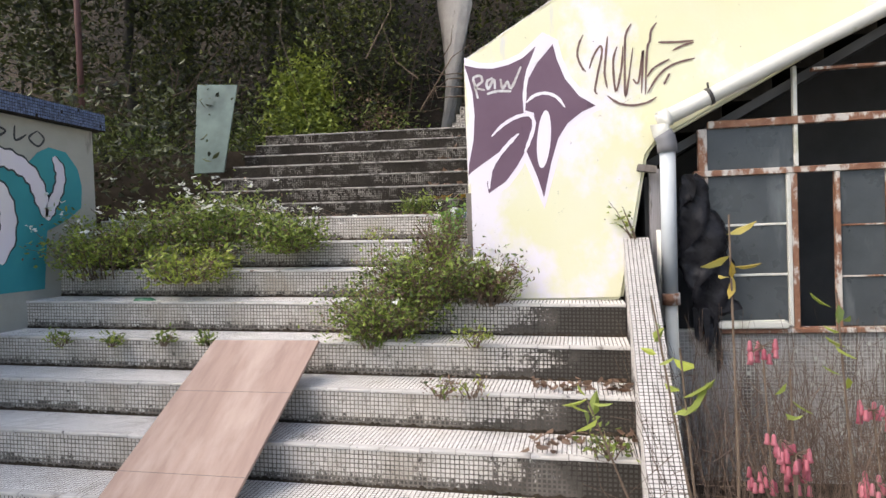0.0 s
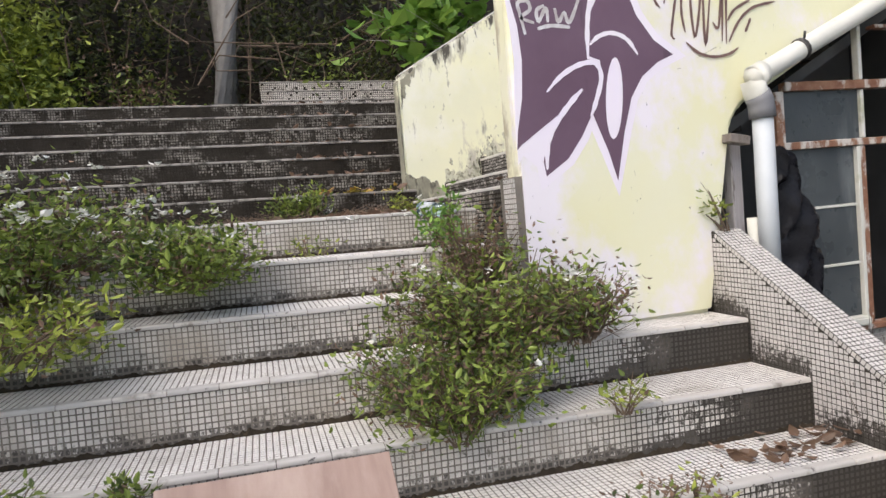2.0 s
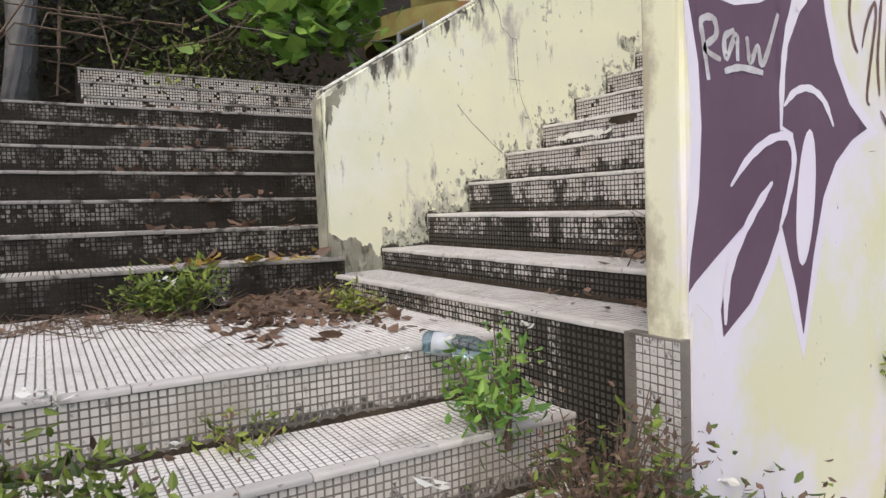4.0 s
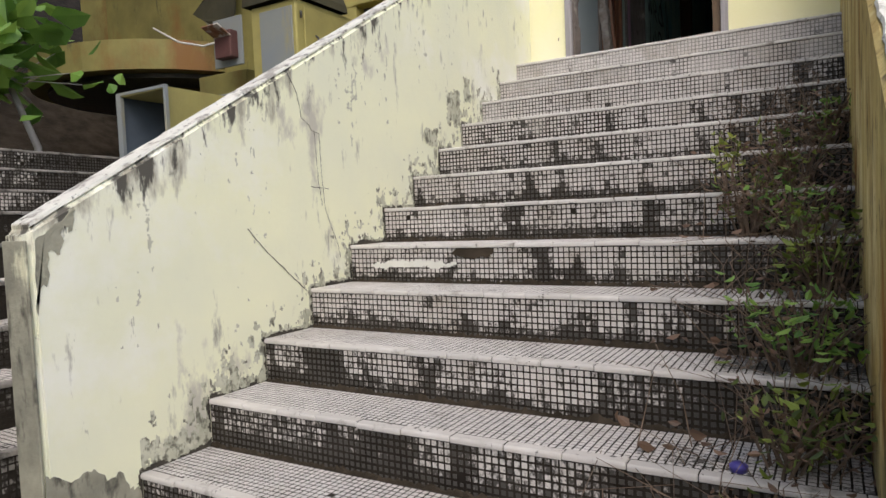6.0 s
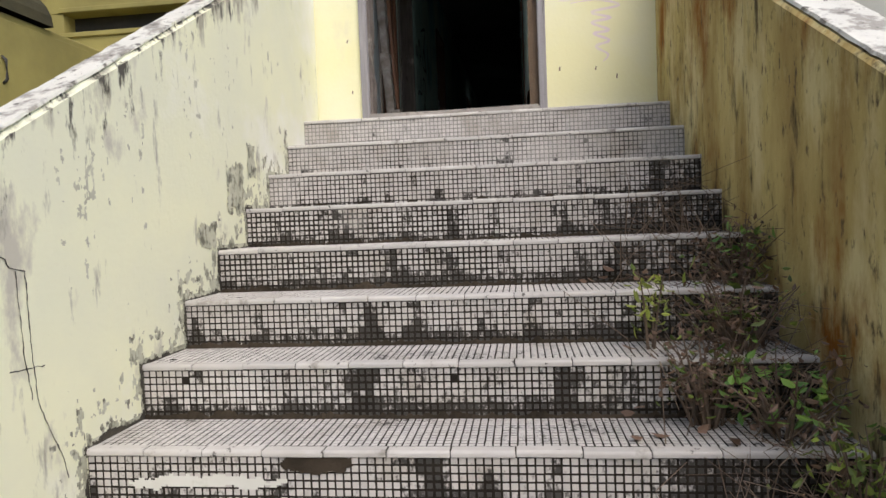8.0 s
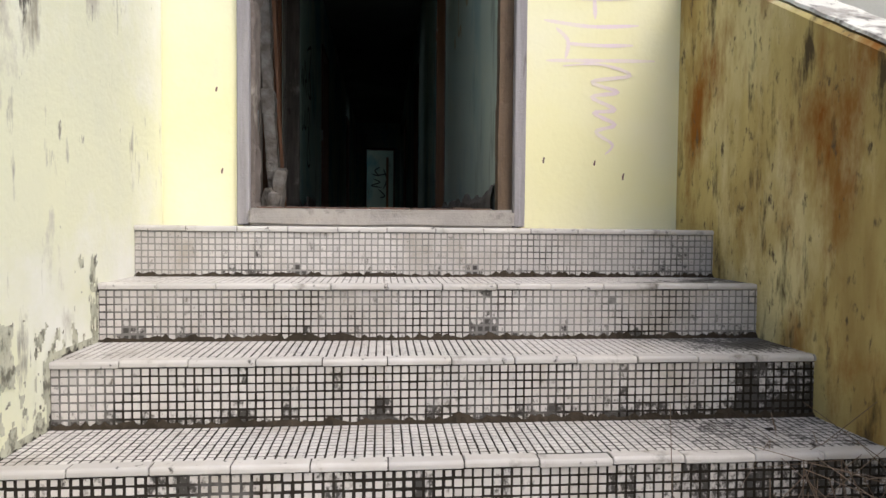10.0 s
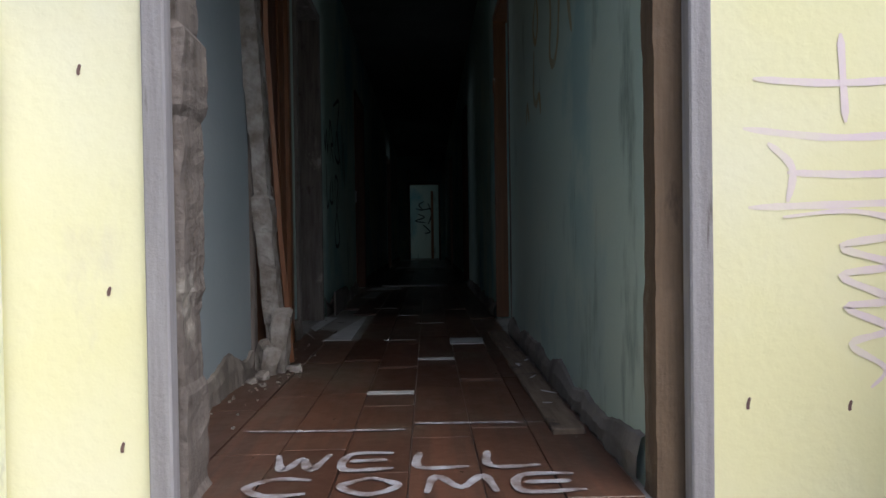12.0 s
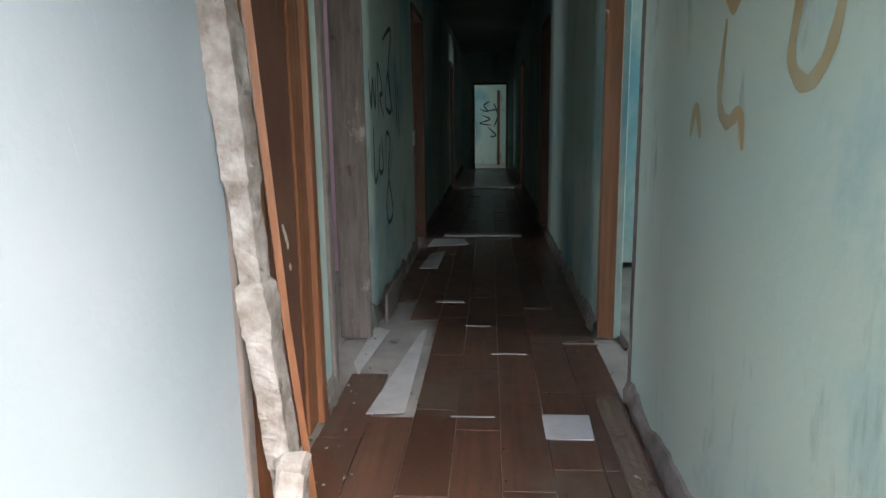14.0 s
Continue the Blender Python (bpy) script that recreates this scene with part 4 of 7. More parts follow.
# Black backing puts the shade inside the vent slot into colour
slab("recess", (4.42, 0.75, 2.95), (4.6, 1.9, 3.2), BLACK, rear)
slab("sill", (4.285, 0.76, 2.965), (4.32, 1.86, 2.998), DULL, rear)
slab("lintel", (4.285, 0.76, 3.132), (4.32, 1.86, 3.165), DULL, rear)

# weathered timber frame round the doorway
dframe = thing("door_1", "grey weathered timber door frame without a door", "door frame", kind="structure")
for y0, y1 in ((-0.322, -0.276), (-1.398, -1.352)):
    part("jamb", rough_up(soften(Geo().box((4.058, y0, 2.228), (4.1, y1, 4.40)).mesh("jamb", GREYWOOD), 0.004, 1), 0.004, 5, 3), dframe)
slab("head", (4.058, -1.398, 4.33), (4.1, -0.276, 4.40), GREYWOOD, dframe)
TANWOOD = surf("tan_worn_wood", (0.17, 0.115, 0.072), (0.12, 0.082, 0.052), 8, 0.85, 0.5, 50, [((0.07, 0.045, 0.03), 10, (1.5, 1.5, 0.4), 0.60, 0.70, Z3, 0), ((0.27, 0.22, 0.165), 5, (1, 1, 0.4), 0.60, 0.70, Z3, 0)], grain=(6, 6, 0.35))
part("rotten_lining", rough_post([(4.17, -0.311, 2.24), (4.17, -0.311, 4.345)], 0.13, 0.05, 0.009, 110, ROTWOOD, "rotten_lining", -2.35), dframe, "rotten brown splintered inner lining")
part("rotten_lining", rough_post([(4.142, -1.333, 2.24), (4.142, -1.333, 4.345)], 0.072, 0.070, 0.003, 90, TANWOOD, "rotten_lining", -9.7), dframe, "worn tan wooden inner lining")
part("threshold", rough_up(soften(Geo().box((4.035, -1.352, 2.222), (4.108, -0.322, 2.292)).mesh("threshold", CEMENT), 0.010, 2), 0.007, 14, 4), dframe, "broken cement threshold")

# ---- structure: corridor ----
ZF, ZC = 2.30, 4.95
floor = tagged(new("floor", Geo().box((4.11, -1.42, 2.15), (21.6, 0.02, ZF - 0.012)).mesh("floor", CEMENT)), "brown wood-look tiled corridor floor, some tiles missing", "floor", kind="structure")
rooms = thing("floor_rooms", "dusty cement floors of the side rooms", "floor", kind="structure")
for a, b in (((4.2, 0.02, 2.15), (21.6, 3.5, ZF - 0.004)), ((4.2, -4.2, 2.15), (21.6, -1.42, ZF - 0.004))):
    slab("floor_slab", a, b, CEMENT, rooms)
ceiling = tagged(new("ceiling", Geo().box((4.2, -4.3, ZC), (21.8, 3.6, ZC + 0.2)).mesh("ceiling", CEIL)), "dark grimy plaster ceiling", "ceiling", kind="structure")
shell = thing("wall_outer", "plain outer walls of the building", "wall", kind="structure")
for a, b in (((4.2, 3.5, 1.0), (21.8, 3.62, 5.6)), ((4.2, -4.32, -1.6), (21.8, -4.2, 5.6)), ((21.6, -4.2, 1.0), (21.8, 3.5, 5.6)), ((4.082, -4.2, 2.6), (4.2, -2.236, 5.6)), ((4.62, 0.13, 2.2), (4.7, 3.5, 5.0))):
    slab("wall_panel", a, b, GREYWALL, shell)
for x0 in (4.9, 8.6, 12.6, 17.2, 19.75):
    slab("partition", (x0, 0.02, 2.35), (x0 + 0.1, 3.5, 5), PINK if x0 < 9 else TEAL, shell)
for x0 in (5.6, 8.9, 12.8, 17.4):
    slab("partition", (x0, -4.2, 2.35), (x0 + 0.1, -1.42, 5), TEAL, shell)
HEAD = 4.365
wl = thing("wall_north", "pale teal corridor wall with crumbling skirting and door openings", "wall", kind="structure")
wr = thing("wall_south", "greenish teal corridor wall with crumbling skirting", "wall", kind="structure")
LEFT = [(4.235, 5.52, PALETEAL), (6.28, 6.46, TEAL), (7.38, 9.55, TEAL), (10.35, 14.9, TEAL), (15.7, 19.65, TEAL)]
RIGHT = [(4.182, 6.48, TEAL), (7.3, 10.35, TEAL), (11.1, 15.0, TEAL), (15.8, 19.65, TEAL)]
for y0, y1, spans, wall in ((-0.1, 0.02, LEFT, wl), (-1.42, -1.3, RIGHT, wr)):
    for i, (a, b, m) in enumerate(spans):
        slab("wall_panel", (a, y0, ZF - 0.1), (b, y1, ZC), m, wall)
        if i + 1 < len(spans):
            slab("wall_over_door", (b, y0 + 0.002, HEAD), (spans[i + 1][0], y1 - 0.002, ZC), m, wall)
        ys = (-0.122, -0.1) if wall is wl else (-1.3, -1.278)
        g = Geo()
        n = max(6, int((b - a) / 0.02)) if a < 9 else int((b - a) / 0.1)
        toe, face, edge = (ys[1], ys[0], -1) if wall is wl else (ys[0], ys[1], 1)
        for q in range(n + 1):
            x = a + (b - a) * q / n
            top = ZF + (0.105 if wall is wl else 0.085) * (1 + 0.5 * noise.noise((x * 4, toe, 1)) + 0.16 * noise.noise((x * 19, toe, 2)))
            out = face + edge * 0.010 * noise.noise((x * 13, toe, 3))
            g.v += [(x, toe, top), (x, (toe + out) / 2, top - 0.006), (x, out, top * 0.55 + ZF * 0.45 + 0.008 * noise.noise((x * 30, 5, toe))), (x, out + edge * 0.012 * noise.noise((x * 21, 9, toe)), ZF)]
        g.f += [(4 * q + e, 4 * q + 4 + e, 4 * q + 5 + e, 4 * q + 1 + e) for q in range(n) for e in range(3)]
        part("skirting", g.mesh("skirting", STONE), wall, "crumbling grey cement skirting")
back = thing("wall_end", "teal wall with black writing beyond the far doorway", "wall", kind="structure")
slab("wall_panel", (19.65, -0.38, ZF), (19.75, 0.02, ZC), TEAL, back)
slab("wall_panel", (19.65, -1.42, ZF), (19.75, -1.14, ZC), TEAL, back)
slab("wall_panel", (19.65, -1.14, 4.24), (19.75, -0.38, ZC), TEAL, back)
slab("wall_panel", (21.3, -1.42, ZF), (21.4, 1.9, ZC), TEAL, back)

# floor tiles of the corridor
PW, PL = 0.166, 0.62
plank = soften(Geo().box((0, 0.001, -0.012), (PL - 0.003, PW - 0.002, 0)).mesh("plank", PLANK), 0.0015, 1)
rng = np.random.default_rng(4)
for col in range(8):
    y = -0.115 - (col + 1) * PW
    x = 4.11 - rng.uniform(0, 0.5)
    while x < 19.6:
        x0, x1 = max(x, 4.112), min(x + PL, 19.64)
        skip = (col == 1 and 6.25 < x < 7.2) or (col == 0 and 6.6 < x < 7.5) or rng.random() < 0.012 or (col == 7 and x < 6.6)
        if x1 - x0 > 0.05 and not skip:
            q = part("plank", plank, floor)
            q.location = (x0, y, ZF + rng.uniform(-0.001, 0.001))
            q.scale = ((x1 - x0) / PL, 1 if col < 7 else 0.22, 1)
            q.rotation_euler = (0, 0, rng.normal(0, 0.0012))
        x += PL + (0.05 if rng.random() < 0.14 else 0.0)

# ---- corridor things ----
def door_case(x, wall_y, wide, material, name="door_frame", label="orange-brown varnished wooden door frame", first=None, set_in=0.0):
    """Jambs and head round an opening in a corridor wall, from x to x + wide."""
    ob = thing(name, label, "door frame", "corridor door frames")
    y0, y1 = wall_y - 0.02, wall_y + (0.123 if first else 0.14)
    slab("jamb", (x, y0, ZF), (x + 0.055, y1, HEAD), first or material, ob)
    slab("jamb", (x + wide - 0.055, y0 + set_in, ZF), (x + wide, y1, HEAD), material, ob)
    slab("head", (x, y0, HEAD - 0.055), (x + wide, y1, HEAD - 0.001), material, ob)
    return ob


closed = door_case(5.66, -0.1, 0.62, DOORWOOD)
leaf = thing("door_leaf", "dull brown painted closed door with pink paint drips", "door")
slab("panel", (5.715, -0.085, ZF + 0.01), (6.225, -0.045, HEAD - 0.057), BROWNPANEL, leaf)
slab("edge_strip", (6.10, -0.098, ZF + 0.01), (6.224, -0.0855, HEAD - 0.057), DOORWOOD, leaf, label="orange wood strip along the lock side")
g = Geo()
WALLN = Matrix.Translation((0, -0.1, -0.055)) @ Matrix(((1, 0, 0, 0), (0, 0, -1, 0), (0, 1, 0, 0), (0, 0, 0, 1)))
g.ribbon([(5.95, 3.16), (5.99, 3.10), (6.0, 3.07)], 0.022, WALLN, -0.012)
g.ribbon([(6.0, 3.02), (6.02, 3.0)], 0.02, WALLN, -0.012)
part("paint_drip", g.mesh("paint_drip", PINKSPRAY), leaf, "small pink paint marks")
door_case(6.44, -0.1, 0.84, ROTWOOD, label="rotten grey-brown door frame of an empty opening")
door_case(9.53, -0.1, 0.84, BROWNPANEL, label="dark brown door frame with a brass lock plate")
door_case(14.88, -0.1, 0.84, BROWNPANEL, label="dark brown frame of a far doorway")
door_case(6.46, -1.42, 0.86, DOORWOOD, label="orange varnished frame of an empty opening", first=ROTWOOD, set_in=0.06)
door_case(10.33, -1.42, 0.79, BROWNPANEL, label="dark red-brown door frame far along the corridor")
door_case(14.98, -1.42, 0.84, BROWNPANEL, label="dark brown frame of a far doorway")
ajar = thing("door_leaf", "dark brown door standing ajar with a pale lock plate", "door", loc=(9.6, -0.06, ZF))
m = pose(0, 0, 0, 0, 0, 64)
part("panel", soften(Geo().box((0, 0, 0.01), (0.72, 0.04, 2.0), m).mesh("panel", BROWNPANEL), 0.003, 1), ajar)
lp = thing("light_switch", "pale plastic switch plate beside a door frame", "switch", loc=(9.5, -0.104, 3.28))
part("plate", soften(Geo().box((-0.035, -0.012, -0.06), (0.035, 0, 0.06)).mesh("plate", GREYPVC), 0.004, 1), lp)
part("rocker", soften(Geo().box((-0.012, -0.017, -0.03), (0.012, -0.012, 0.03)).mesh("rocker", DARKGREY), 0.002, 1), lp)
fdoor = thing("door_frame", "brown frame of the far doorway, with open leaf", "door frame", "corridor door frames")
slab("jamb", (19.6, -0.40, ZF), (19.78, -0.36, 4.24), BROWNPANEL, fdoor)
slab("jamb", (19.6, -1.16, ZF), (19.78, -1.12, 4.24), BROWNPANEL, fdoor)
slab("head", (19.6, -1.16, 4.22), (19.78, -0.36, 4.26), BROWNPANEL, fdoor)
slab("inner_jamb", (20.9, -1.0, ZF), (21.0, -0.93, 4.15), DOORWOOD, fdoor)
hinge = thing("hinge", "small rusty steel hinge on a door jamb", "hinge", loc=(7.24, -1.298, 3.87))
part("plate", soften(Geo().box((-0.02, -0.0, -0.045), (0.02, 0.008, 0.045)).mesh("plate", RUST), 0.002, 1), hinge)
part("pin", Geo().tube([(0, 0.008, -0.05), (0, 0.008, 0.05)], 0.006, 8).mesh("pin", RUST, True), hinge)

# plaster lining torn off its wall, leaning into the corridor
lining = thing("broken_door_lining", "leaning strip of broken plaster with a wooden edge", "rubble")
path = [Vector(p) for p in ((5.42, -0.16, 4.8), (5.45, -0.16, 3.70), (5.53, -0.185, 2.90), (5.60, -0.215, 2.31))]

part("plaster_strip", rough_post([tuple(p + Vector((0, 0.03, 0))) for p in path], 0.09, 0.07, 0.008, 160, PLASTER, "plaster_strip", 3.0), lining, "crumbling grey plaster strip")
part("wood_edge", Geo().tube([p + Vector((0.066, -0.012, 0)) for p in path], 0.014, 4).mesh("wood_edge", DOORWOOD), lining, "orange wooden edge strip")
part("gap_board", soften(Geo().box((5.485, -0.115, 2.31), (5.535, -0.095, 4.9)).mesh("gap_board", ROTWOOD), 0.003, 1), lining)


def rubble(name, label, where, size, material, seed):
    ob = thing(name, label, "rubble", "plaster rubble", loc=where)
    me = soften(Geo().box((-size[0] / 2, -size[1] / 2, 0), (size[0] / 2, size[1] / 2, size[2]), pose(0, 0, 0, 6, -8, seed * 37)).mesh("lump", material), 0.012, 1)
    part("lump", rough_up(me, 0.022, 11 + seed, 3), ob)
    return ob


for i, (x, y, a, b, c) in enumerate(((5.52, -0.20, 0.11, 0.07, 0.26), (5.46, -0.16, 0.10, 0.08, 0.13), (5.36, -0.17, 0.06, 0.05, 0.04), (5.50, -0.27, 0.07, 0.05, 0.035), (5.28, -0.15, 0.05, 0.04, 0.03), (5.62, -0.26, 0.03, 0.03, 0.02))):
    rubble("plaster_lump", "broken lump of grey plaster on the floor", (x, y, ZF - 0.004), (a, b, c), PLASTER, i)
rng = np.random.default_rng(9)
g = Geo()
for _ in range(160):
    s = rng.uniform(0.003, 0.012)
    x, y = (rng.normal(5.4, 0.25), rng.normal(-0.2, 0.06)) if rng.random() < 0.5 else (rng.uniform(4.5, 8.5), rng.choice((-0.15, -1.26)) + rng.normal(0, 0.03))
    g.box((x, y, ZF), (x + s, y + s * 0.8, ZF + s * 0.6), None)
tagged(new("plaster_crumbs", g.mesh("plaster_crumbs", STONE)), "scattered grey plaster crumbs along the skirting", "rubble", kind="stuff")
lean = thing("loose_board", "loose brown skirting board leaning on the wall", "board")
part("board", rough_up(soften(Geo().box((7.5, -0.17, ZF), (8.15, -0.155, ZF + 0.17), pose(0, 0, 0, 0, 0, 0)).mesh("board", ROTWOOD), 0.003, 1), 0.006, 4, 2), lean)
DIRTWOOD = surf("dirty_brown_wood", (0.12, 0.085, 0.055), (0.19, 0.14, 0.10), 9, 0.9, 0.6, 40, [((0.05, 0.035, 0.025), 9, (1, 1, 1), 0.55, 0.66, Z3, 0)], grain=(0.5, 6, 1))
strip = thing("loose_board", "dusty brown plank lying along the wall with white paint flecks", "board")
part("board", rough_up(soften(Geo().box((4.55, -1.255, ZF), (6.45, -1.165, ZF + 0.018)).mesh("board", DIRTWOOD), 0.003, 1), 0.004, 5, 4), strip)
WELLP = Matrix.Translation((0, 0, ZF + 0.001)) @ Matrix(((1, 0, 0, 0), (0, 1, 0, 0), (0, 0, 1, 0), (0, 0, 0, 1)))
g = Geo()
for i in range(6):
    x = 4.75 + i * 0.21
    f1, f2, f3 = math.sin(i * 2.7), math.sin(i * 4.1 + 1), math.sin(i * 1.3)
    x += 0.05 * f2
    g = Geo().ribbon([(x, -1.22 + 0.03 * f2), (x + 0.03 * f1, -1.205 + 0.03 * f2), (x + 0.05 * f3, -1.21 + 0.02 * f1)], 0.007 + 0.006 * abs(f3), WELLP, 0.028)
    part("paint_fleck", g.mesh("paint_fleck", WHITESPRAY), strip)
patch = thing("screed_patch", "pale bare screed where floor tiles are missing", "floor patch", "bare screed patches")
SCREED_LIGHT = surf("pale_screed_and_light_band", (0.50, 0.49, 0.48), (0.42, 0.41, 0.40), 8, 0.9, 0.3, 40)
for pts in ([(6.31, -0.26), (6.32, -0.41), (7.39, -0.40), (7.36, -0.375)], [(6.86, -0.10), (6.72, -0.15), (7.36, -0.20), (7.42, -0.11)], [(6.13, -0.94), (6.13, -1.11), (6.33, -1.12), (6.33, -0.94)],
            [(5.70, -0.78), (5.70, -0.94), (5.745, -0.94), (5.745, -0.78)], [(5.06, -0.61), (5.06, -0.775), (5.10, -0.775), (5.10, -0.61)], [(7.93, -0.41), (7.93, -0.58), (7.97, -0.58), (7.97, -0.41)],
            [(8.9, -0.2), (8.9, -0.34), (9.6, -0.36), (9.5, -0.24)], [(9.8, -0.18), (9.9, -0.55), (10.2, -0.5), (10.2, -0.2)]):
    c = Vector((sum(p[0] for p in pts) / len(pts), sum(p[1] for p in pts) / len(pts)))
    part("patch", Geo().prism(pts[::-1], 0.0035, Matrix.Translation((0, 0, ZF + 0.0005))).mesh("patch", SCREED_LIGHT), patch)
g = Geo()
for x, y0, y1 in ((6.30, -0.59, -0.76), (7.0, -0.75, -0.92), (7.45, -0.6, -0.75)):
    part("joint", Geo().box((x, y1, ZF), (x + 0.010, y0, ZF + 0.0025)).mesh("joint", SCREED_LIGHT), patch)

# white lettering sprayed on the floor: WELL COME
def letters(word, x0, y0, h, w, gap):
    """Hand-sprayed capitals; u runs to the right of someone entering, v away from them."""
    strokes = {"W": [[(0, 1), (0.25, 0), (0.5, 0.7), (0.75, 0), (1, 1)]], "E": [[(0.9, 1), (0.1, 0.95), (0.05, 0), (0.95, 0.05)], [(0.1, 0.5), (0.8, 0.55)]],
               "L": [[(0.1, 1), (0.1, 0.05), (1, 0.05)]], "C": [[(0.95, 0.9), (0.4, 1), (0.05, 0.5), (0.4, 0.02), (0.95, 0.12)]],
               "O": [[(0.5, 1), (0.08, 0.5), (0.5, 0), (0.92, 0.5), (0.5, 1)]], "M": [[(0, 0), (0.15, 1), (0.5, 0.3), (0.85, 1), (1, 0)]]}
    g = Geo()
    for i, ch in enumerate(word):
        for j, s in enumerate(strokes[ch]):
            g.ribbon([(x0 + h * v, y0 - i * (w + gap) - w * u) for u, v in s], 0.022, WELLP, 0.003 + 0.0004 * j, 0.5)
    return g.mesh("lettering", FLOORSPRAY)


writing = thing("floor_writing", "white sprayed words on the brown floor tiles", "graffiti")
part("word", letters("WELL", 4.30, -0.45, 0.115, 0.13, 0.04), writing)
part("word", letters("COME", 4.145, -0.42, 0.10, 0.15, 0.05), writing)
g = Geo()
g.ribbon([(4.63, -0.30), (4.62, -0.5), (4.62, -0.76)], 0.02, WELLP, 0.003)
g.ribbon([(4.68, -0.78), (4.675, -0.95), (4.67, -1.13)], 0.02, WELLP, 0.003)
part("line", g.mesh("line", FLOORSPRAY), writing)


def scrawl(name, label, mat_, m, strokes, w, parent_lift=0.002):
    ob = thing(name, label, "graffiti")
    for i, s in enumerate(strokes):
        part("stroke", Geo().ribbon(s, w, m, parent_lift + 0.00025 * i).mesh("stroke", mat_), ob)
    return ob


scrawl("wall_writing", "black sprayed scribble in two lines on the teal wall", BLACKSPRAY, WALLN,
       [[(7.5, 3.75), (7.56, 3.55), (7.62, 3.7), (7.68, 3.55), (7.72, 3.72)], [(7.8, 3.5), (7.8, 3.8), (7.95, 3.65), (7.85, 3.62), (7.98, 3.5)], [(8.05, 3.6), (8.2, 3.78), (8.3, 3.55), (8.1, 3.55), (8.05, 3.62)],
        [(8.0, 3.95), (8.35, 4.05), (8.2, 3.75), (8.4, 3.5)], [(7.6, 3.45), (7.6, 3.15), (7.72, 3.2)], [(7.8, 3.35), (7.75, 3.2), (7.9, 3.2), (7.85, 3.4)], [(8.0, 3.2), (8.05, 3.4), (8.2, 3.35), (8.1, 3.15), (8.25, 2.9), (8.05, 2.85), (8.0, 3.0), (8.3, 3.3)],
        [(8.5, 3.9), (8.55, 3.4)], [(8.6, 3.75), (8.65, 3.35)]], 0.03)
scrawl("wall_writing", "thin grey scratches on the pale blue wall", SCRATCH, WALLN,
       [[(4.95, 3.75), (4.9, 3.55), (4.93, 3.4)], [(4.99, 3.75), (5.03, 3.5), (5.03, 3.3)], [(5.1, 3.7), (5.15, 3.6)], [(4.8, 2.62), (4.84, 2.7)], [(5.3, 2.6), (5.32, 2.7), (5.33, 2.62)]], 0.0025)
WALLS = Matrix.Translation((0, -1.3, -0.055)) @ XZ
scrawl("wall_writing", "faded orange sprayed loops on the green wall", ORANGESPRAY, WALLS,
       [[(5.3, 3.98), (5.22, 3.75), (5.24, 3.58), (5.16, 3.53), (5.08, 3.62), (5.06, 3.85), (5.12, 4.0)], [(5.55, 3.95), (5.5, 3.8), (5.56, 3.72), (5.62, 3.8), (5.55, 3.9)], [(5.60, 3.70), (5.62, 3.52), (5.56, 3.46), (5.48, 3.48), (5.45, 3.40)], [(5.75, 3.42), (5.8, 3.5), (5.84, 3.42)],
        [(5.0, 3.95), (4.92, 3.7), (4.86, 3.55)]], 0.034)
FACEP = Matrix.Translation((4.08, 0, -0.055)) @ Matrix(((0, 0, -1, 0), (1, 0, 0, 0), (0, 1, 0, 0), (0, 0, 0, 1)))
scrawl("wall_writing", "faint pink sprayed scribble on the yellow wall", PINKSPRAY, FACEP,
       [[(-1.47, 3.11), (-1.66, 3.09), (-1.86, 3.10)], [(-1.48, 2.95), (-1.70, 2.955), (-1.93, 2.96)], [(-1.56, 3.02), (-1.70, 3.015), (-1.84, 3.02)], [(-1.52, 3.08), (-1.57, 3.03), (-1.56, 2.96)], [(-1.49, 3.21), (-1.66, 3.20), (-1.86, 3.21)], [(-1.67, 3.3), (-1.68, 3.12)],
        [(-1.55, 2.93), (-1.70, 2.94), (-1.83, 2.90), (-1.67, 2.87), (-1.78, 2.83), (-1.67, 2.81), (-1.77, 2.76), (-1.68, 2.745), (-1.77, 2.70), (-1.69, 2.67), (-1.76, 2.62), (-1.73, 2.58)]], 0.015, 0.0004)
scrawl("wall_writing", "black sprayed writing on the far teal wall", BLACKSPRAY, Matrix.Translation((17.22, 0, 0)) @ FACEP,
       [[(-0.75, 3.95), (-0.6, 3.85), (-0.7, 3.7), (-0.5, 3.75)], [(-0.55, 3.6), (-0.75, 3.5), (-0.5, 3.4), (-0.8, 3.35)], [(-0.85, 3.9), (-0.95, 3.6), (-0.85, 3.3)], [(-0.7, 3.3), (-0.9, 3.1), (-0.75, 3.05)], [(-0.65, 3.7), (-0.95, 3.75)]], 0.035)

marks = thing("nail_marks", "small brown nail marks on the yellow entrance wall", "stain")
for y, z, h in ((-1.48, 2.565, 0.035), (-1.69, 2.555, 0.03), (-1.81, 2.505, 0.04), (-0.22, 2.50, 0.03), (-0.20, 2.81, 0.025), (-0.15, 3.25, 0.03), (-0.24, 3.62, 0.035), (-1.55, 3.45, 0.03), (-1.75, 3.62, 0.03), (-1.62, 3.9, 0.04)):
    part("mark", Geo().ribbon([(y, z), (y + 0.004, z - h / 2), (y + 0.002, z - h * 0.7)], 0.007, FACEP, 0.001).mesh("mark", BROWNSPRAY), marks)
# Light falling through the far doorways, laid on the floor as pale strips
light_bands = thing("door_threshold", "pale floor bands standing in for light from the side doorways", "threshold")
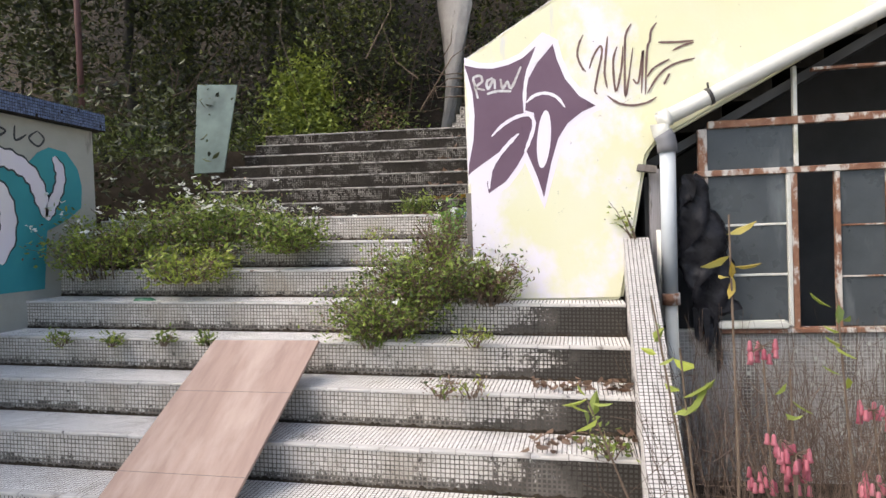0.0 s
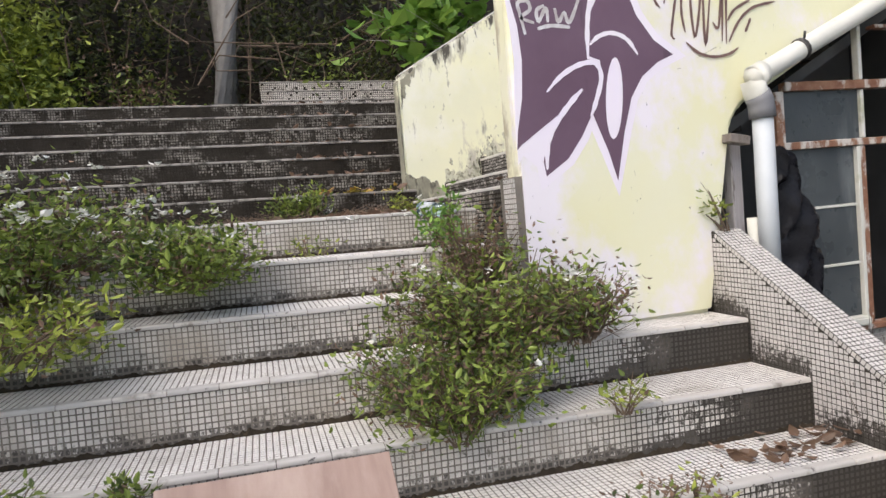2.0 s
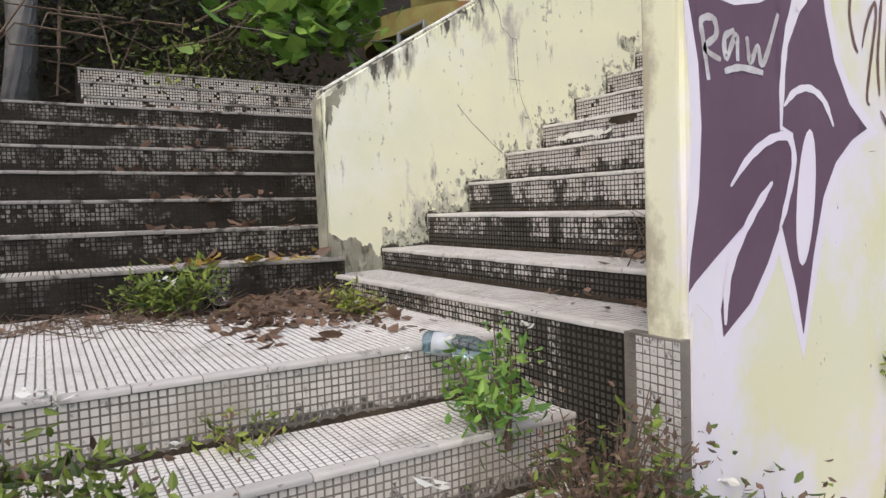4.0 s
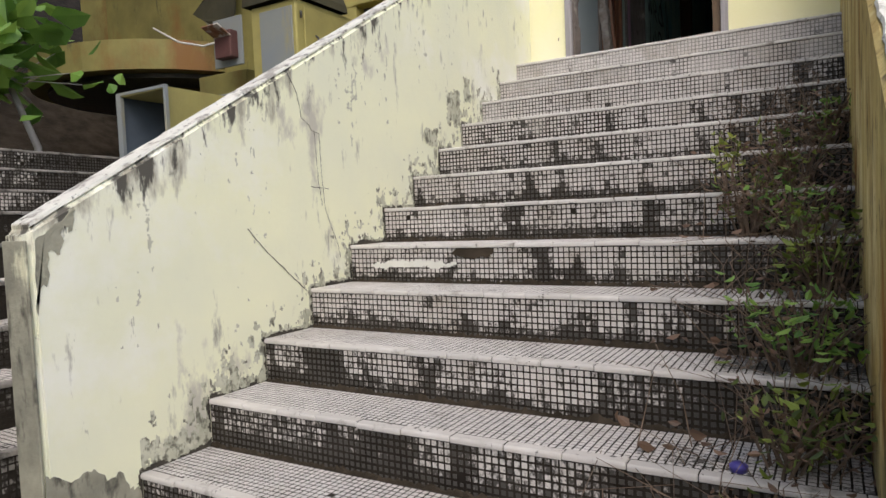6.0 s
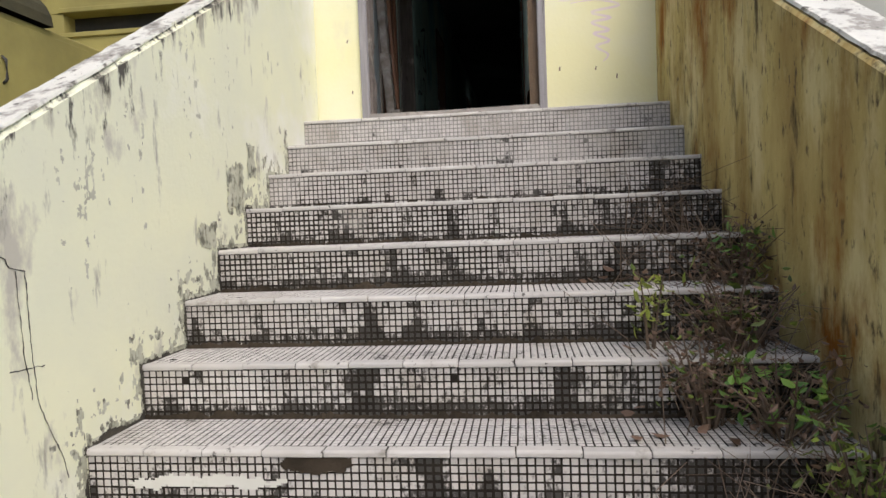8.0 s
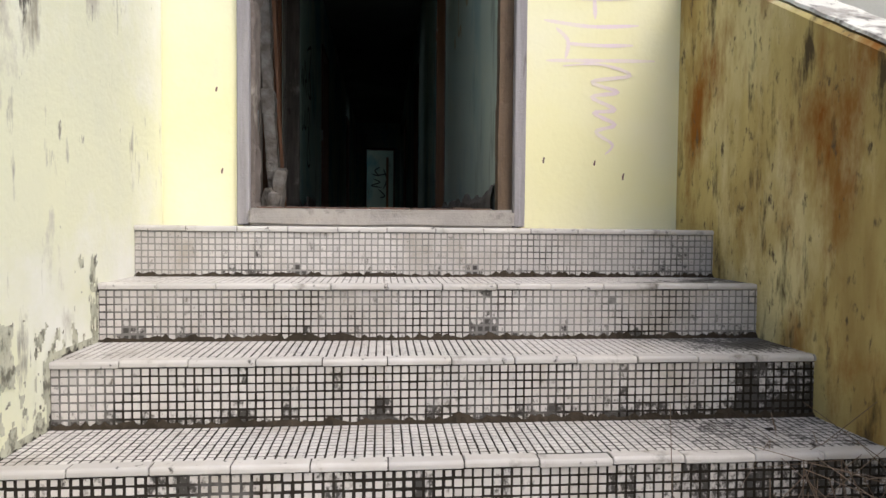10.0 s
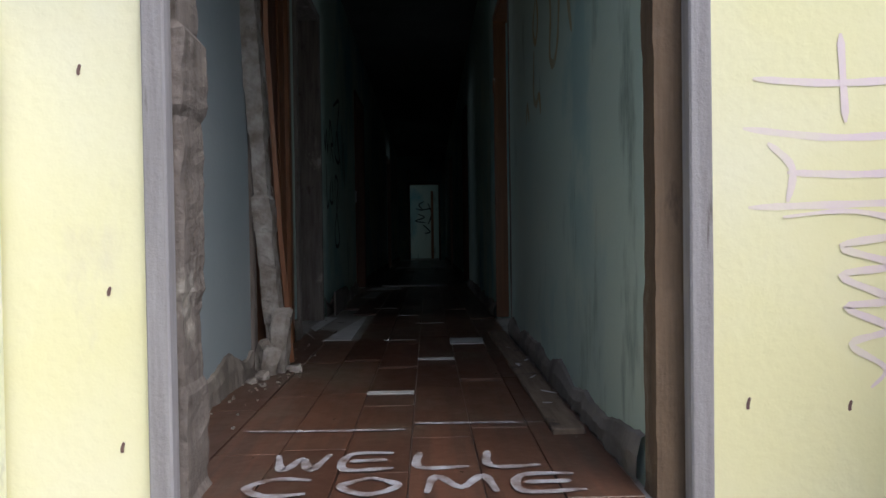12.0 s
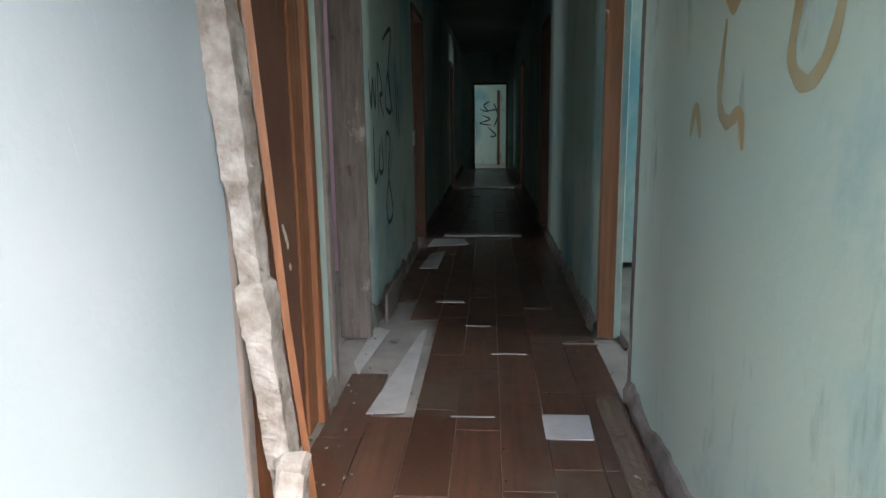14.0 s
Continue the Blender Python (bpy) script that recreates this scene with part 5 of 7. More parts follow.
for x, a, b in ((10.32, -1.05, -0.30), (15.0, -1.15, -0.25), (19.5, -1.12, -0.4)):
    part("strip", rough_up(soften(Geo().box((x, a, ZF), (x + 0.14, b, ZF + 0.018)).mesh("strip", SCREED_LIGHT), 0.004, 1), 0.006, 6, 4), light_bands)

# ---- graffiti on the outer wall ----
GRAF0 = Matrix.Translation((0, -2.235, 0)) @ Matrix(((1, 0, 0, 0), (0, 0, -1, 0), (0, 1, 0, 0), (0, 0, 0, 1)))

star = thing("graffiti_star", "purple sprayed star with lilac outline and white loops", "graffiti")
left_half = [(0.206, 1.048), (0.288, 1.024), (0.384, 1.013), (0.483, 1.03), (0.572, 1.064), (0.654, 1.13), (0.617, 1.043), (0.589, 0.951), (0.572, 0.848), (0.568, 0.733), (0.63, 0.704), (0.631, 0.634), (0.6, 0.549), (0.57, 0.488), (0.514, 0.396), (0.441, 0.305), (0.332, 0.236), (0.323, 0.3), (0.348, 0.387), (0.393, 0.456), (0.459, 0.522), (0.394, 0.484), (0.303, 0.425), (0.229, 0.376), (0.206, 0.355), (0.215, 0.43), (0.247, 0.57), (0.26, 0.729), (0.251, 0.872), (0.226, 0.98)]
right_half = [(0.758, 1.135), (0.779, 1.04), (0.826, 0.916), (0.907, 0.806), (1.003, 0.741), (0.921, 0.709), (0.834, 0.646), (0.773, 0.556), (0.724, 0.402), (0.675, 0.195), (0.641, 0.319), (0.577, 0.487), (0.607, 0.556), (0.635, 0.645), (0.63, 0.722), (0.572, 0.742), (0.582, 0.847), (0.602, 0.933), (0.658, 1.026), (0.711, 1.08)]
around = left_half[:6] + [(0.70, 1.17)] + right_half[:11] + left_half[13:17] + left_half[17:18] + left_half[23:]


def grown(pts, w):
    """The outline pushed out by w, further at its tips."""
    out = []
    for i, p in enumerate(pts):
        p, a, b = Vector(p), Vector(pts[i - 1]), Vector(pts[(i + 1) % len(pts)])
        u, v = (p - a).normalized(), (b - p).normalized()
        n = Vector((-u.y - v.y, u.x + v.x))
        n = n.normalized() / max(0.5, n.length / 2)
        q = p + n * w
        out.append((max(q.x, 0.206), q.y))
    return out


part("halo", Geo().prism(grown(around, 0.035), 0.0010, GRAF0).mesh("halo", LILAC), star, "soft lilac outline")
for shape in (left_half, right_half):
    part("fill", Geo().prism(shape, 0.0020 if shape is left_half else 0.0023, GRAF0).mesh("fill", PURPLE), star)
for i, (stroke, w) in enumerate((([(0.739, 1.192), (0.66, 1.095), (0.604, 0.985), (0.579, 0.865), (0.571, 0.726)], 0.022), ([(0.584, 0.788), (0.634, 0.826), (0.703, 0.838), (0.771, 0.809), (0.82, 0.743)], 0.019),
             ([(0.362, 0.592), (0.435, 0.658), (0.525, 0.704), (0.605, 0.709), (0.628, 0.645), (0.589, 0.532), (0.563, 0.481)], 0.022), ([(0.336, 0.264), (0.347, 0.37), (0.393, 0.456), (0.467, 0.54), (0.532, 0.599)], 0.024),
             ([(0.725, 1.16), (0.70, 1.10), (0.645, 1.03)], 0.028))):
    part("loop", Geo().ribbon(stroke, w, GRAF0, 0.0034 + 0.0003 * i, 0.3).mesh("loop", LILAC), star)
part("oval", Geo().prism([(0.686 + 0.042 * math.cos(a * 0.3142) + 0.018 * math.sin(a * 0.3142), 0.555 + 0.178 * math.sin(a * 0.3142)) for a in range(20)], 0.0034, GRAF0).mesh("oval", LILAC), star, "pale oval")
raw = [[(0.285, 0.835), (0.267, 0.923), (0.261, 0.966), (0.304, 0.974), (0.314, 0.938), (0.273, 0.905), (0.33, 0.883)], [(0.382, 0.955), (0.345, 0.935), (0.351, 0.889), (0.388, 0.945), (0.394, 0.885)], [(0.43, 0.945), (0.443, 0.886), (0.473, 0.925), (0.496, 0.885), (0.56, 1.013)], [(0.343, 0.858), (0.407, 0.871), (0.495, 0.864)]]
word = thing("graffiti_word", "white handwritten tag RAW sprayed on the purple star", "graffiti")
for i, s in enumerate(raw):
    part("stroke", Geo().ribbon(s, 0.016, GRAF0, 0.0030 + 0.0003 * i, 0.7).mesh("stroke", WHITESPRAY), word)
scrawl("graffiti_tag", "brown sprayed looping tag on pale yellow wall", BROWNSPRAY, GRAF0,
       [[(0.942, 1.174), (0.914, 1.115), (0.905, 1.047), (0.93, 0.976), (0.952, 0.95)], [(0.973, 0.966), (0.999, 1.039), (1.041, 1.097), (1.05, 1.052), (1.023, 0.935), (1.003, 0.833), (1.019, 0.808)], [(1.086, 1.151), (1.072, 1.033), (1.063, 0.931), (1.076, 0.838)], [(1.141, 1.088), (1.115, 0.995), (1.126, 0.818), (1.163, 0.958), (1.174, 1.086)],
        [(1.227, 1.216), (1.195, 1.158), (1.187, 1.085), (1.181, 0.779), (1.232, 1.07)], [(1.227, 0.885), (1.259, 0.865), (1.291, 1.049), (1.274, 0.796)], [(1.374, 1.209), (1.34, 1.162), (1.332, 1.106), (1.314, 1.047), (1.296, 0.785)], [(1.31, 0.89), (1.353, 0.942), (1.442, 0.986)],
        [(1.38, 1.091), (1.477, 1.083), (1.582, 1.084)], [(1.582, 1.074), (1.52, 1.06), (1.459, 1.034)], [(1.31, 0.794), (1.374, 0.89), (1.457, 0.951), (1.586, 0.98)], [(1.405, 0.837), (1.44, 0.902)], [(1.075, 0.794), (1.14, 0.745), (1.222, 0.726), (1.305, 0.737), (1.361, 0.766)]], 0.013, 0.002)

# ---- window front beside the steps ----
wf = thing("wall_window_front", "grey mosaic wall below rusty steel windows", "wall", kind="structure")
slab("wall_panel", (1.285, -2.19, -1.7), (4.08, -2.12, -0.645), GREYWALL, wf)
rng = np.random.default_rng(31)
part("mosaic", join_arrays("mosaic", [grid_tiles((1.29, -2.19, -1.58), (1, 0, 0), (0, 0, 1), 90, 42, PITCH, rng, 0.03)], surf("grey_mosaic_tile", (0.30, 0.28, 0.27), (0.24, 0.22, 0.21), 3, 0.6, 0.1, 60, [(ALGAE, 3, UP, 0.58, 0.7, Z3, 0)], rnd=0.4, island=True)), wf, kind="stuff")
# Room faces and soffit coloured dark, so the openings look unlit
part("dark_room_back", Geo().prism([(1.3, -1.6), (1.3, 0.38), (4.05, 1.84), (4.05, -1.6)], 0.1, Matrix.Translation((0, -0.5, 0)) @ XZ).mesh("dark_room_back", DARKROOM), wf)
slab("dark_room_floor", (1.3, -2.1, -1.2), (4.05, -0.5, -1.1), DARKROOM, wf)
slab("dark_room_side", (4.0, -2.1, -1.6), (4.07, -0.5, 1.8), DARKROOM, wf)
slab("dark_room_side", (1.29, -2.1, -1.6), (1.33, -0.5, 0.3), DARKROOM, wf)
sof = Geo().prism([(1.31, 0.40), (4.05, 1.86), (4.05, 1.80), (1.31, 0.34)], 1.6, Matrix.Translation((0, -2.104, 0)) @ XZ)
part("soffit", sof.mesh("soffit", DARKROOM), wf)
win = thing("window_1", "rusty steel window with missing panes and dusty glass", "window", kind="structure")
YW = -2.17


def bar(x0, x1, z0, z1, name="window_bar", proud=0.0):
    part(name, soften(Geo().box((x0, YW - 0.022 - proud, z0), (x1, YW + 0.022, z1)).mesh(name, RUST), 0.003, 1), win)


for z, x0, w in ((0.295, 1.57, 0.018), (0.585, 1.66, 0.022), (0.875, 2.24, 0.009)):
    bar(x0, 4.05, z - w, z + w, proud=0.008)
bar(1.58, 4.05, -0.665, -0.635, "window_sill", 0.03)
for x, z1, w in ((1.625, 0.563, 0.026), (2.13, 0.277, 0.018), (2.365, 0.277, 0.013), (2.64, 0.277, 0.018), (3.02, 0.56, 0.02), (3.5, 1.4, 0.022)):
    bar(x - w, x + w, -0.635, z1)
part("white_post", soften(Geo().box((2.088, YW - 0.026, -0.63), (2.111, YW + 0.01, 0.275)).mesh("white_post", PVC), 0.003, 1), win, "peeling white strip beside the rusty bar")
for z0, z1 in ((0.315, 0.56), (0.61, 0.90)):
    part("white_post", soften(Geo().box((2.135, YW - 0.02, z0), (2.158, YW + 0.02, z1)).mesh("white_post", PVC), 0.003, 1), win, "peeling white upright")
for z in (-0.32, -0.02):
    part("glazing_bar", soften(Geo().box((1.652, YW - 0.012, z - 0.007), (2.087, YW + 0.02, z + 0.007)).mesh("glazing_bar", PVC), 0.002, 1), win, "thin white glazing bar")
    part("glazing_bar", soften(Geo().box((2.379, YW - 0.012, z - 0.025), (2.621, YW + 0.02, z - 0.015)).mesh("glazing_bar", RUST), 0.002, 1), win)
panes = ((1.652, 2.087, -0.63, -0.328), (1.652, 2.087, -0.312, -0.028), (1.652, 2.087, -0.012, 0.276), (1.652, 2.134, 0.315, 0.562), (2.379, 2.621, -0.63, -0.346), (2.379, 2.621, -0.334, -0.046), (2.379, 2.621, -0.034, 0.276))
for a, b, c, d in panes:
    part("pane", Geo().box((a, YW - 0.002, c), (b, YW + 0.003, d)).mesh("pane", FROST), win, "dusty grey glass")
ledge = thing("window_ledge", "chipped white painted window ledge piece", "ledge", loc=(0, 0, 0))
part("ledge", rough_up(soften(Geo().box((1.67, -2.25, -0.634), (2.07, -2.18, -0.588)).mesh("ledge", PVC), 0.008, 2), 0.004, 12), ledge)
post = thing("timber_post", "peeling grey-white timber post beside the wall", "post")
part("post", rough_up(soften(Geo().box((1.31, -2.2, -0.9), (1.37, -2.14, 0.34)).mesh("post", GREYWOOD), 0.004, 1), 0.003, 8, 2), post)
# rain pipes
pipe = thing("drain_pipe", "white plastic rain pipe with grey elbow along the sloping wall", "pipe")
px, py, r = 1.405, -2.315, 0.046
slope = [(1.355, py, 0.605), (1.42, py, 0.635), (1.64, py, 0.732), (2.60, py, 1.165), (4.02, py, 1.94)]
part("sloping_run", Geo().tube(slope, r, 16).mesh("sloping_run", PVC, True), pipe)
part("elbow", Geo().tube([(1.42, py, 0.635), (1.375, py, 0.618), (1.362, py, 0.585), (1.372, py, 0.54), (1.388, py, 0.52)], r + 0.008, 16).mesh("elbow", PVC, True), pipe)
part("socket", Geo().tube([(1.378, py, 0.535), (1.395, py, 0.505), (px - 0.004, py, 0.47), (px - 0.002, py, 0.425)], r + 0.012, 16).mesh("socket", DARKGREY, True), pipe, "dark grey socket")
part("down_run", Geo().tube([(px - 0.002, py, 0.44), (px - 0.010, py, -0.42)], r, 16).mesh("down_run", GREYPVC, True), pipe, "pale grey vertical run")
part("lower_run", Geo().tube([(px - 0.005, py, -0.46), (px, py, -1.62)], r * 0.8, 14).mesh("lower_run", PVC, True), pipe)
part("clamp", Geo().tube([(px - 0.005, py, -0.405), (px - 0.005, py, -0.475)], r + 0.006, 14).mesh("clamp", RUST, True), pipe)
g = Geo().tube([(1.635, py, 0.730), (1.655, py, 0.739)], r + 0.006, 14)
g.tube([(1.63, py - 0.04, 0.775), (1.625, py - 0.05, 0.805)], 0.006, 6)
part("bracket", g.mesh("bracket", BLACK, True), pipe, "black strap")
stub = thing("pipe_stub", "short white plastic pipe stub beside the tiled wall", "pipe")
part("tube", Geo().tube([(1.36, -2.26, -0.6), (1.36, -2.26, -0.03)], 0.026, 12).mesh("tube", PVC, True), stub)
brk = thing("wooden_bracket", "small weathered wooden block nailed to the wall", "block")
part("block", soften(Geo().box((1.19, -2.30, 0.34), (1.30, -2.236, 0.38), Matrix.Translation((0, 0, 0.20)) @ pose(0, 0, 0, 0, 10, 0)).mesh("block", ROTWOOD), 0.003, 1), brk)
# torn black bag hanging from the window
bagm = Geo()
rows = []
for i in range(22):
    z = 0.27 - i * 0.038
    w = 0.03 + 0.11 * math.sin(min(1.0, i / 19) * 2.2) + 0.008 * noise.noise((i * 0.7, 0, 0))
    cx = 1.535 + 0.006 * i + 0.012 * math.sin(i * 0.9)
    rows.append([(cx + w * math.cos(a) + 0.016 * math.sin(3 * a + i), -2.245 + 0.035 * math.sin(a) + 0.014 * math.sin(5 * a + i * 0.9), z + 0.03 * math.sin(2 * a + i)) for a in np.linspace(0, 2 * math.pi, 18, endpoint=False)])
n = 18
bagm.add([p for row in rows for p in row], [(i * n + j, i * n + (j + 1) % n, (i + 1) * n + (j + 1) % n, (i + 1) * n + j) for i in range(21) for j in range(n)])
bag = thing("bin_bag", "crumpled black plastic bag hanging from the window", "bag")
part("film", rough_up(rough_up(bagm.mesh("film", BAG, True), 0.03, 7, 1), 0.014, 24), bag)

for x0, drop, wide in ((1.60, 0.30, 0.05), (1.66, 0.42, 0.035), (1.55, 0.22, 0.04)):
    tail = Geo().ribbon([(x0, -0.48), (x0 + 0.02, -0.48 - drop * 0.5), (x0 + 0.005, -0.48 - drop)], wide, Matrix.Translation((0, -2.25, 0)) @ Matrix(((1, 0, 0, 0), (0, 0, -1, 0), (0, 1, 0, 0), (0, 0, 0, 1))), 0.002, 0.2)
    tail.prism([(x0 - wide / 2, -0.50), (x0 + wide / 2, -0.50), (x0 + wide * 0.3, -0.48 - drop * 0.6), (x0 - wide * 0.2, -0.48 - drop * 0.8)], 0.006, Matrix.Translation((0, -2.262, 0)) @ XZ)
    part("torn_tail", rough_up(tail.mesh("torn_tail", BAG), 0.02, 9), bag, "torn strip of black plastic")

# ---- plywood board laid over the broad steps as a ramp ----
ramp = thing("plywood_ramp", "pinkish plywood sheet laid over the steps as a ramp", "board")
SL = math.atan2(0.19, 0.33)
mb = Matrix.Translation((-0.905, -2.865, -0.59)) @ pose(0, 0, 0, 0, 0, -3.5) @ pose(0, 0, 0, math.degrees(SL), 0, 0)
part("sheet", soften(Geo().box((-0.33, -2.0, 0.0), (0.33, 0.0, 0.018), mb).mesh("sheet", PLY), 0.003, 1), ramp)
for u, v in ((0.13, -0.42), (-0.02, -0.95)):
    part("seam", Geo().box((-0.33, v, 0.0181), (0.33, v + 0.003, 0.0187), mb).mesh("seam", ROTWOOD), ramp)
cap = thing("bottle_cap", "small dark grey cap lying on the plywood", "cap")
part("cap", Geo().lathe([(0.018, 0), (0.02, 0.006), (0.012, 0.010)], 14, mb @ Matrix.Translation((-0.29, -1.18, 0.019))).mesh("cap", DARKGREY, True), cap)

# ---- litter ----
bot = thing("plastic_bottle", "crumpled blue-tinted clear plastic bottle among weeds", "bottle", loc=(-0.04, -1.46, 0.156))
mbt = pose(0, 0, 0, 97, 0, 46)
part("body", rough_up(Geo().lathe([(0.028, 0), (0.036, 0.01), (0.036, 0.06), (0.032, 0.08), (0.036, 0.10), (0.035, 0.16), (0.014, 0.20), (0.013, 0.215)], 18, mbt).mesh("body", PET, True), 0.004, 25), bot)
part("label", Geo().lathe([(0.0368, 0.03), (0.0368, 0.09)], 18, mbt).mesh("label", GREYPVC, True), bot, "pale blue label band")
part("cap", Geo().lathe([(0.015, 0.212), (0.015, 0.23)], 14, mbt).mesh("cap", GREYPVC, True), bot)
cup = thing("plastic_cup", "clear crushed plastic cup on the leaf litter", "cup", loc=(-0.42, -0.30, 0.17))
part("cup", rough_up(Geo().lathe([(0.026, 0), (0.03, 0.004), (0.042, 0.10), (0.045, 0.10), (0.040, 0.095), (0.027, 0.006)], 16, pose(0, 0, 0, 50, 30, 0)).mesh("cup", CLEAR, True), 0.006, 20), cup)
gb = thing("plastic_bottle", "small green plastic bottle with white cap on a step", "bottle", loc=(-2.1, -2.34, -0.40))
mg = pose(0, 0, 0, 0, 90, 12)
part("body", Geo().lathe([(0.03, 0), (0.034, 0.01), (0.034, 0.11), (0.014, 0.15)], 16, mg).mesh("body", GREENPET, True), gb)
part("cap", Geo().lathe([(0.018, 0.15), (0.018, 0.185)], 12, mg).mesh("cap", PVC, True), gb, "white cap")
stone = thing("stone", "small round stone lying on a step", "stone", loc=(1.9, -1.98, 6 * RISE))
part("pebble", rough_up(Geo().lathe([(0.02, 0), (0.04, 0.015), (0.036, 0.04), (0.015, 0.055)], 12).mesh("pebble", CEMENT, True), 0.006, 20), stone)
bluelid = thing("bottle_cap", "small violet-blue plastic cap on a step", "cap", loc=(0.93, -1.78, 3 * RISE))
part("cap", Geo().lathe([(0.02, 0), (0.022, 0.015), (0.012, 0.022)], 12).mesh("cap", surf("violet_plastic", (0.05, 0.04, 0.22), (0.07, 0.06, 0.28), 5, 0.4, 0.05), True), bluelid)

# ---- low wall with painted mural beside the broad steps ----
mural = thing("wall_mural", "low grey wall with turquoise mural and blue tiled coping", "wall", kind="structure")
slab("wall_panel", (-5.5, -6.0, -1.7), (-2.92, -1.62, 0.92), GREYWALL, mural)
slab("coping", (-5.6, -6.1, 0.92), (-2.85, -1.55, 1.06), GROUT, mural)
rng = np.random.default_rng(41)
part("blue_mosaic", join_arrays("blue_mosaic", [grid_tiles((-2.85, -6.0, 0.925), (0, 1, 0), (0, 0, 1), 202, 6, PITCH, rng, 0.02), grid_tiles((-3.6, -6.0, 1.06), (1, 0, 0), (0, 1, 0), 34, 202, PITCH, rng, 0.02)], BLUE), mural, "blue mosaic tiles", "stuff")
MUR = Matrix.Translation((-2.918, 0, 0)) @ Matrix(((0, 0, 1, 0), (1, 0, 0, 0), (0, 1, 0, 0), (0, 0, 0, 1)))
part("turquoise_field", Geo().prism([(-4.5, -0.3), (-4.5, 0.40), (-3.0, 0.45), (-2.30, 0.60), (-2.205, 0.685), (-2.095, 0.735), (-1.926, 0.717), (-1.81, 0.60), (-1.774, 0.469), (-1.79, 0.30), (-1.95, 0.20), (-2.15, 0.12), (-2.2, -0.3)], 0.002, MUR).mesh("turquoise_field", TURQ), mural, "turquoise painted field")
for stroke, w in (([(-3.2, 0.52), (-2.75, 0.60), (-2.553, 0.62), (-2.40, 0.59), (-2.26, 0.50), (-2.19, 0.35), (-2.16, 0.22)], 0.12), ([(-2.055, 0.67), (-1.995, 0.56), (-2.02, 0.43), (-2.10, 0.30), (-2.15, 0.2)], 0.085), ([(-3.0, 0.50), (-2.62, 0.42), (-2.51, 0.30), (-2.50, 0.12), (-2.58, -0.1)], 0.13)):
    part("band", Geo().ribbon(stroke, w + 0.03, MUR, 0.0028).mesh("band", BLACKSPRAY), mural)
    part("band", Geo().ribbon(stroke, w, MUR, 0.0036).mesh("band", LILAC), mural)
for s in ([(-3.05, 0.84), (-2.95, 0.88), (-2.8, 0.8), (-2.9, 0.78)], [(-2.7, 0.86), (-2.72, 0.77), (-2.62, 0.79)], [(-2.55, 0.87), (-2.56, 0.76), (-2.48, 0.8), (-2.56, 0.83)], [(-2.4, 0.85), (-2.4, 0.75), (-2.3, 0.8)], [(-2.2, 0.84), (-2.28, 0.78), (-2.2, 0.73), (-2.14, 0.79), (-2.2, 0.84)]):
    part("scribble", Geo().ribbon(s, 0.016, MUR, 0.004).mesh("scribble", BLACKSPRAY), mural)
pole = thing("red_pole", "thin faded red metal pole behind the low wall", "pole")
part("pole", Geo().tube([(-4.6, 0.4, 0.2), (-4.6, 0.4, 5.5)], 0.035, 10).mesh("pole", REDPOLE, True), pole)
pan = thing("leaning_panel", "pale green translucent sheet leaning among bushes", "panel")
part("sheet", soften(Geo().prism([(-0.22, 0), (0.14, 0), (0.29, 1.05), (-0.20, 1.08)], 0.02, Matrix.Translation((-3.22, 0.78, 0.80)) @ pose(0, 0, 0, 82, 0, 6)).mesh("sheet", surf("pale_green_sheet", (0.13, 0.185, 0.155), (0.07, 0.10, 0.085), 3, 0.35, 0.1, 30)), 0.004, 1), pan)

# ---- yellow annex with ducts behind the left parapet ----
duct = thing("air_duct", "olive yellow sheet-metal duct with open grey mouth", "duct")
g = Geo()
x0, x1, y0, y1, z0, z1, t = 1.43, 3.3, 0.87, 1.25, 1.48, 1.85, 0.012
for a, b in (((x0, y0, z0), (x1, y0 + t, z1)), ((x0, y1 - t, z0), (x1, y1, z1)), ((x0, y0 + t, z0), (x1, y1 - t, z0 + t)), ((x0, y0 + t, z1 - t), (x1, y1 - t, z1))):
    g.box(a, b)
part("casing", g.mesh("casing", DULL), duct)
g = Geo()
for a, b in (((x0 + 0.002, y0 + t, z0 + t), (x1 - 0.9, y0 + t + 0.003, z1 - t)), ((x0 + 0.002, y1 - t - 0.003, z0 + t), (x1 - 0.9, y1 - t, z1 - t)), ((x1 - 0.9, y0 + t, z0 + t), (x1 - 0.88, y1 - t, z1 - t)), ((x0 + 0.002, y0 + t, z0 + t), (x1 - 0.9, y1 - t, z0 + t + 0.003))):
    g.box(a, b)
part("lining", g.mesh("lining", surf("dark_duct_lining", (0.10, 0.125, 0.155), (0.07, 0.09, 0.11), 3, 0.6, 0.1, 40)), duct, "grey-blue inside lining")
g = Geo()
for a, b in (((x0 - 0.006, y0 - 0.008, z0 - 0.008), (x0 + 0.012, y0 + 0.008, z1 + 0.008)), ((x0 - 0.006, y1 - 0.03, z0 - 0.008), (x0 + 0.012, y1 + 0.008, z1 + 0.008)), ((x0 - 0.006, y0 + 0.008, z1 - 0.006), (x0 + 0.012, y1 - 0.03, z1 + 0.008)), ((x0 - 0.006, y0 + 0.008, z0 - 0.008), (x0 + 0.012, y1 - 0.03, z0 + 0.008))):
    g.box(a, b)
part("mouth_flange", g.mesh("mouth_flange", GREYPANEL), duct)
slab("joint_flange", (1.83, y0 - 0.018, z0 - 0.018), (1.86, y1 + 0.018, z1 + 0.018), GREYPANEL, duct)
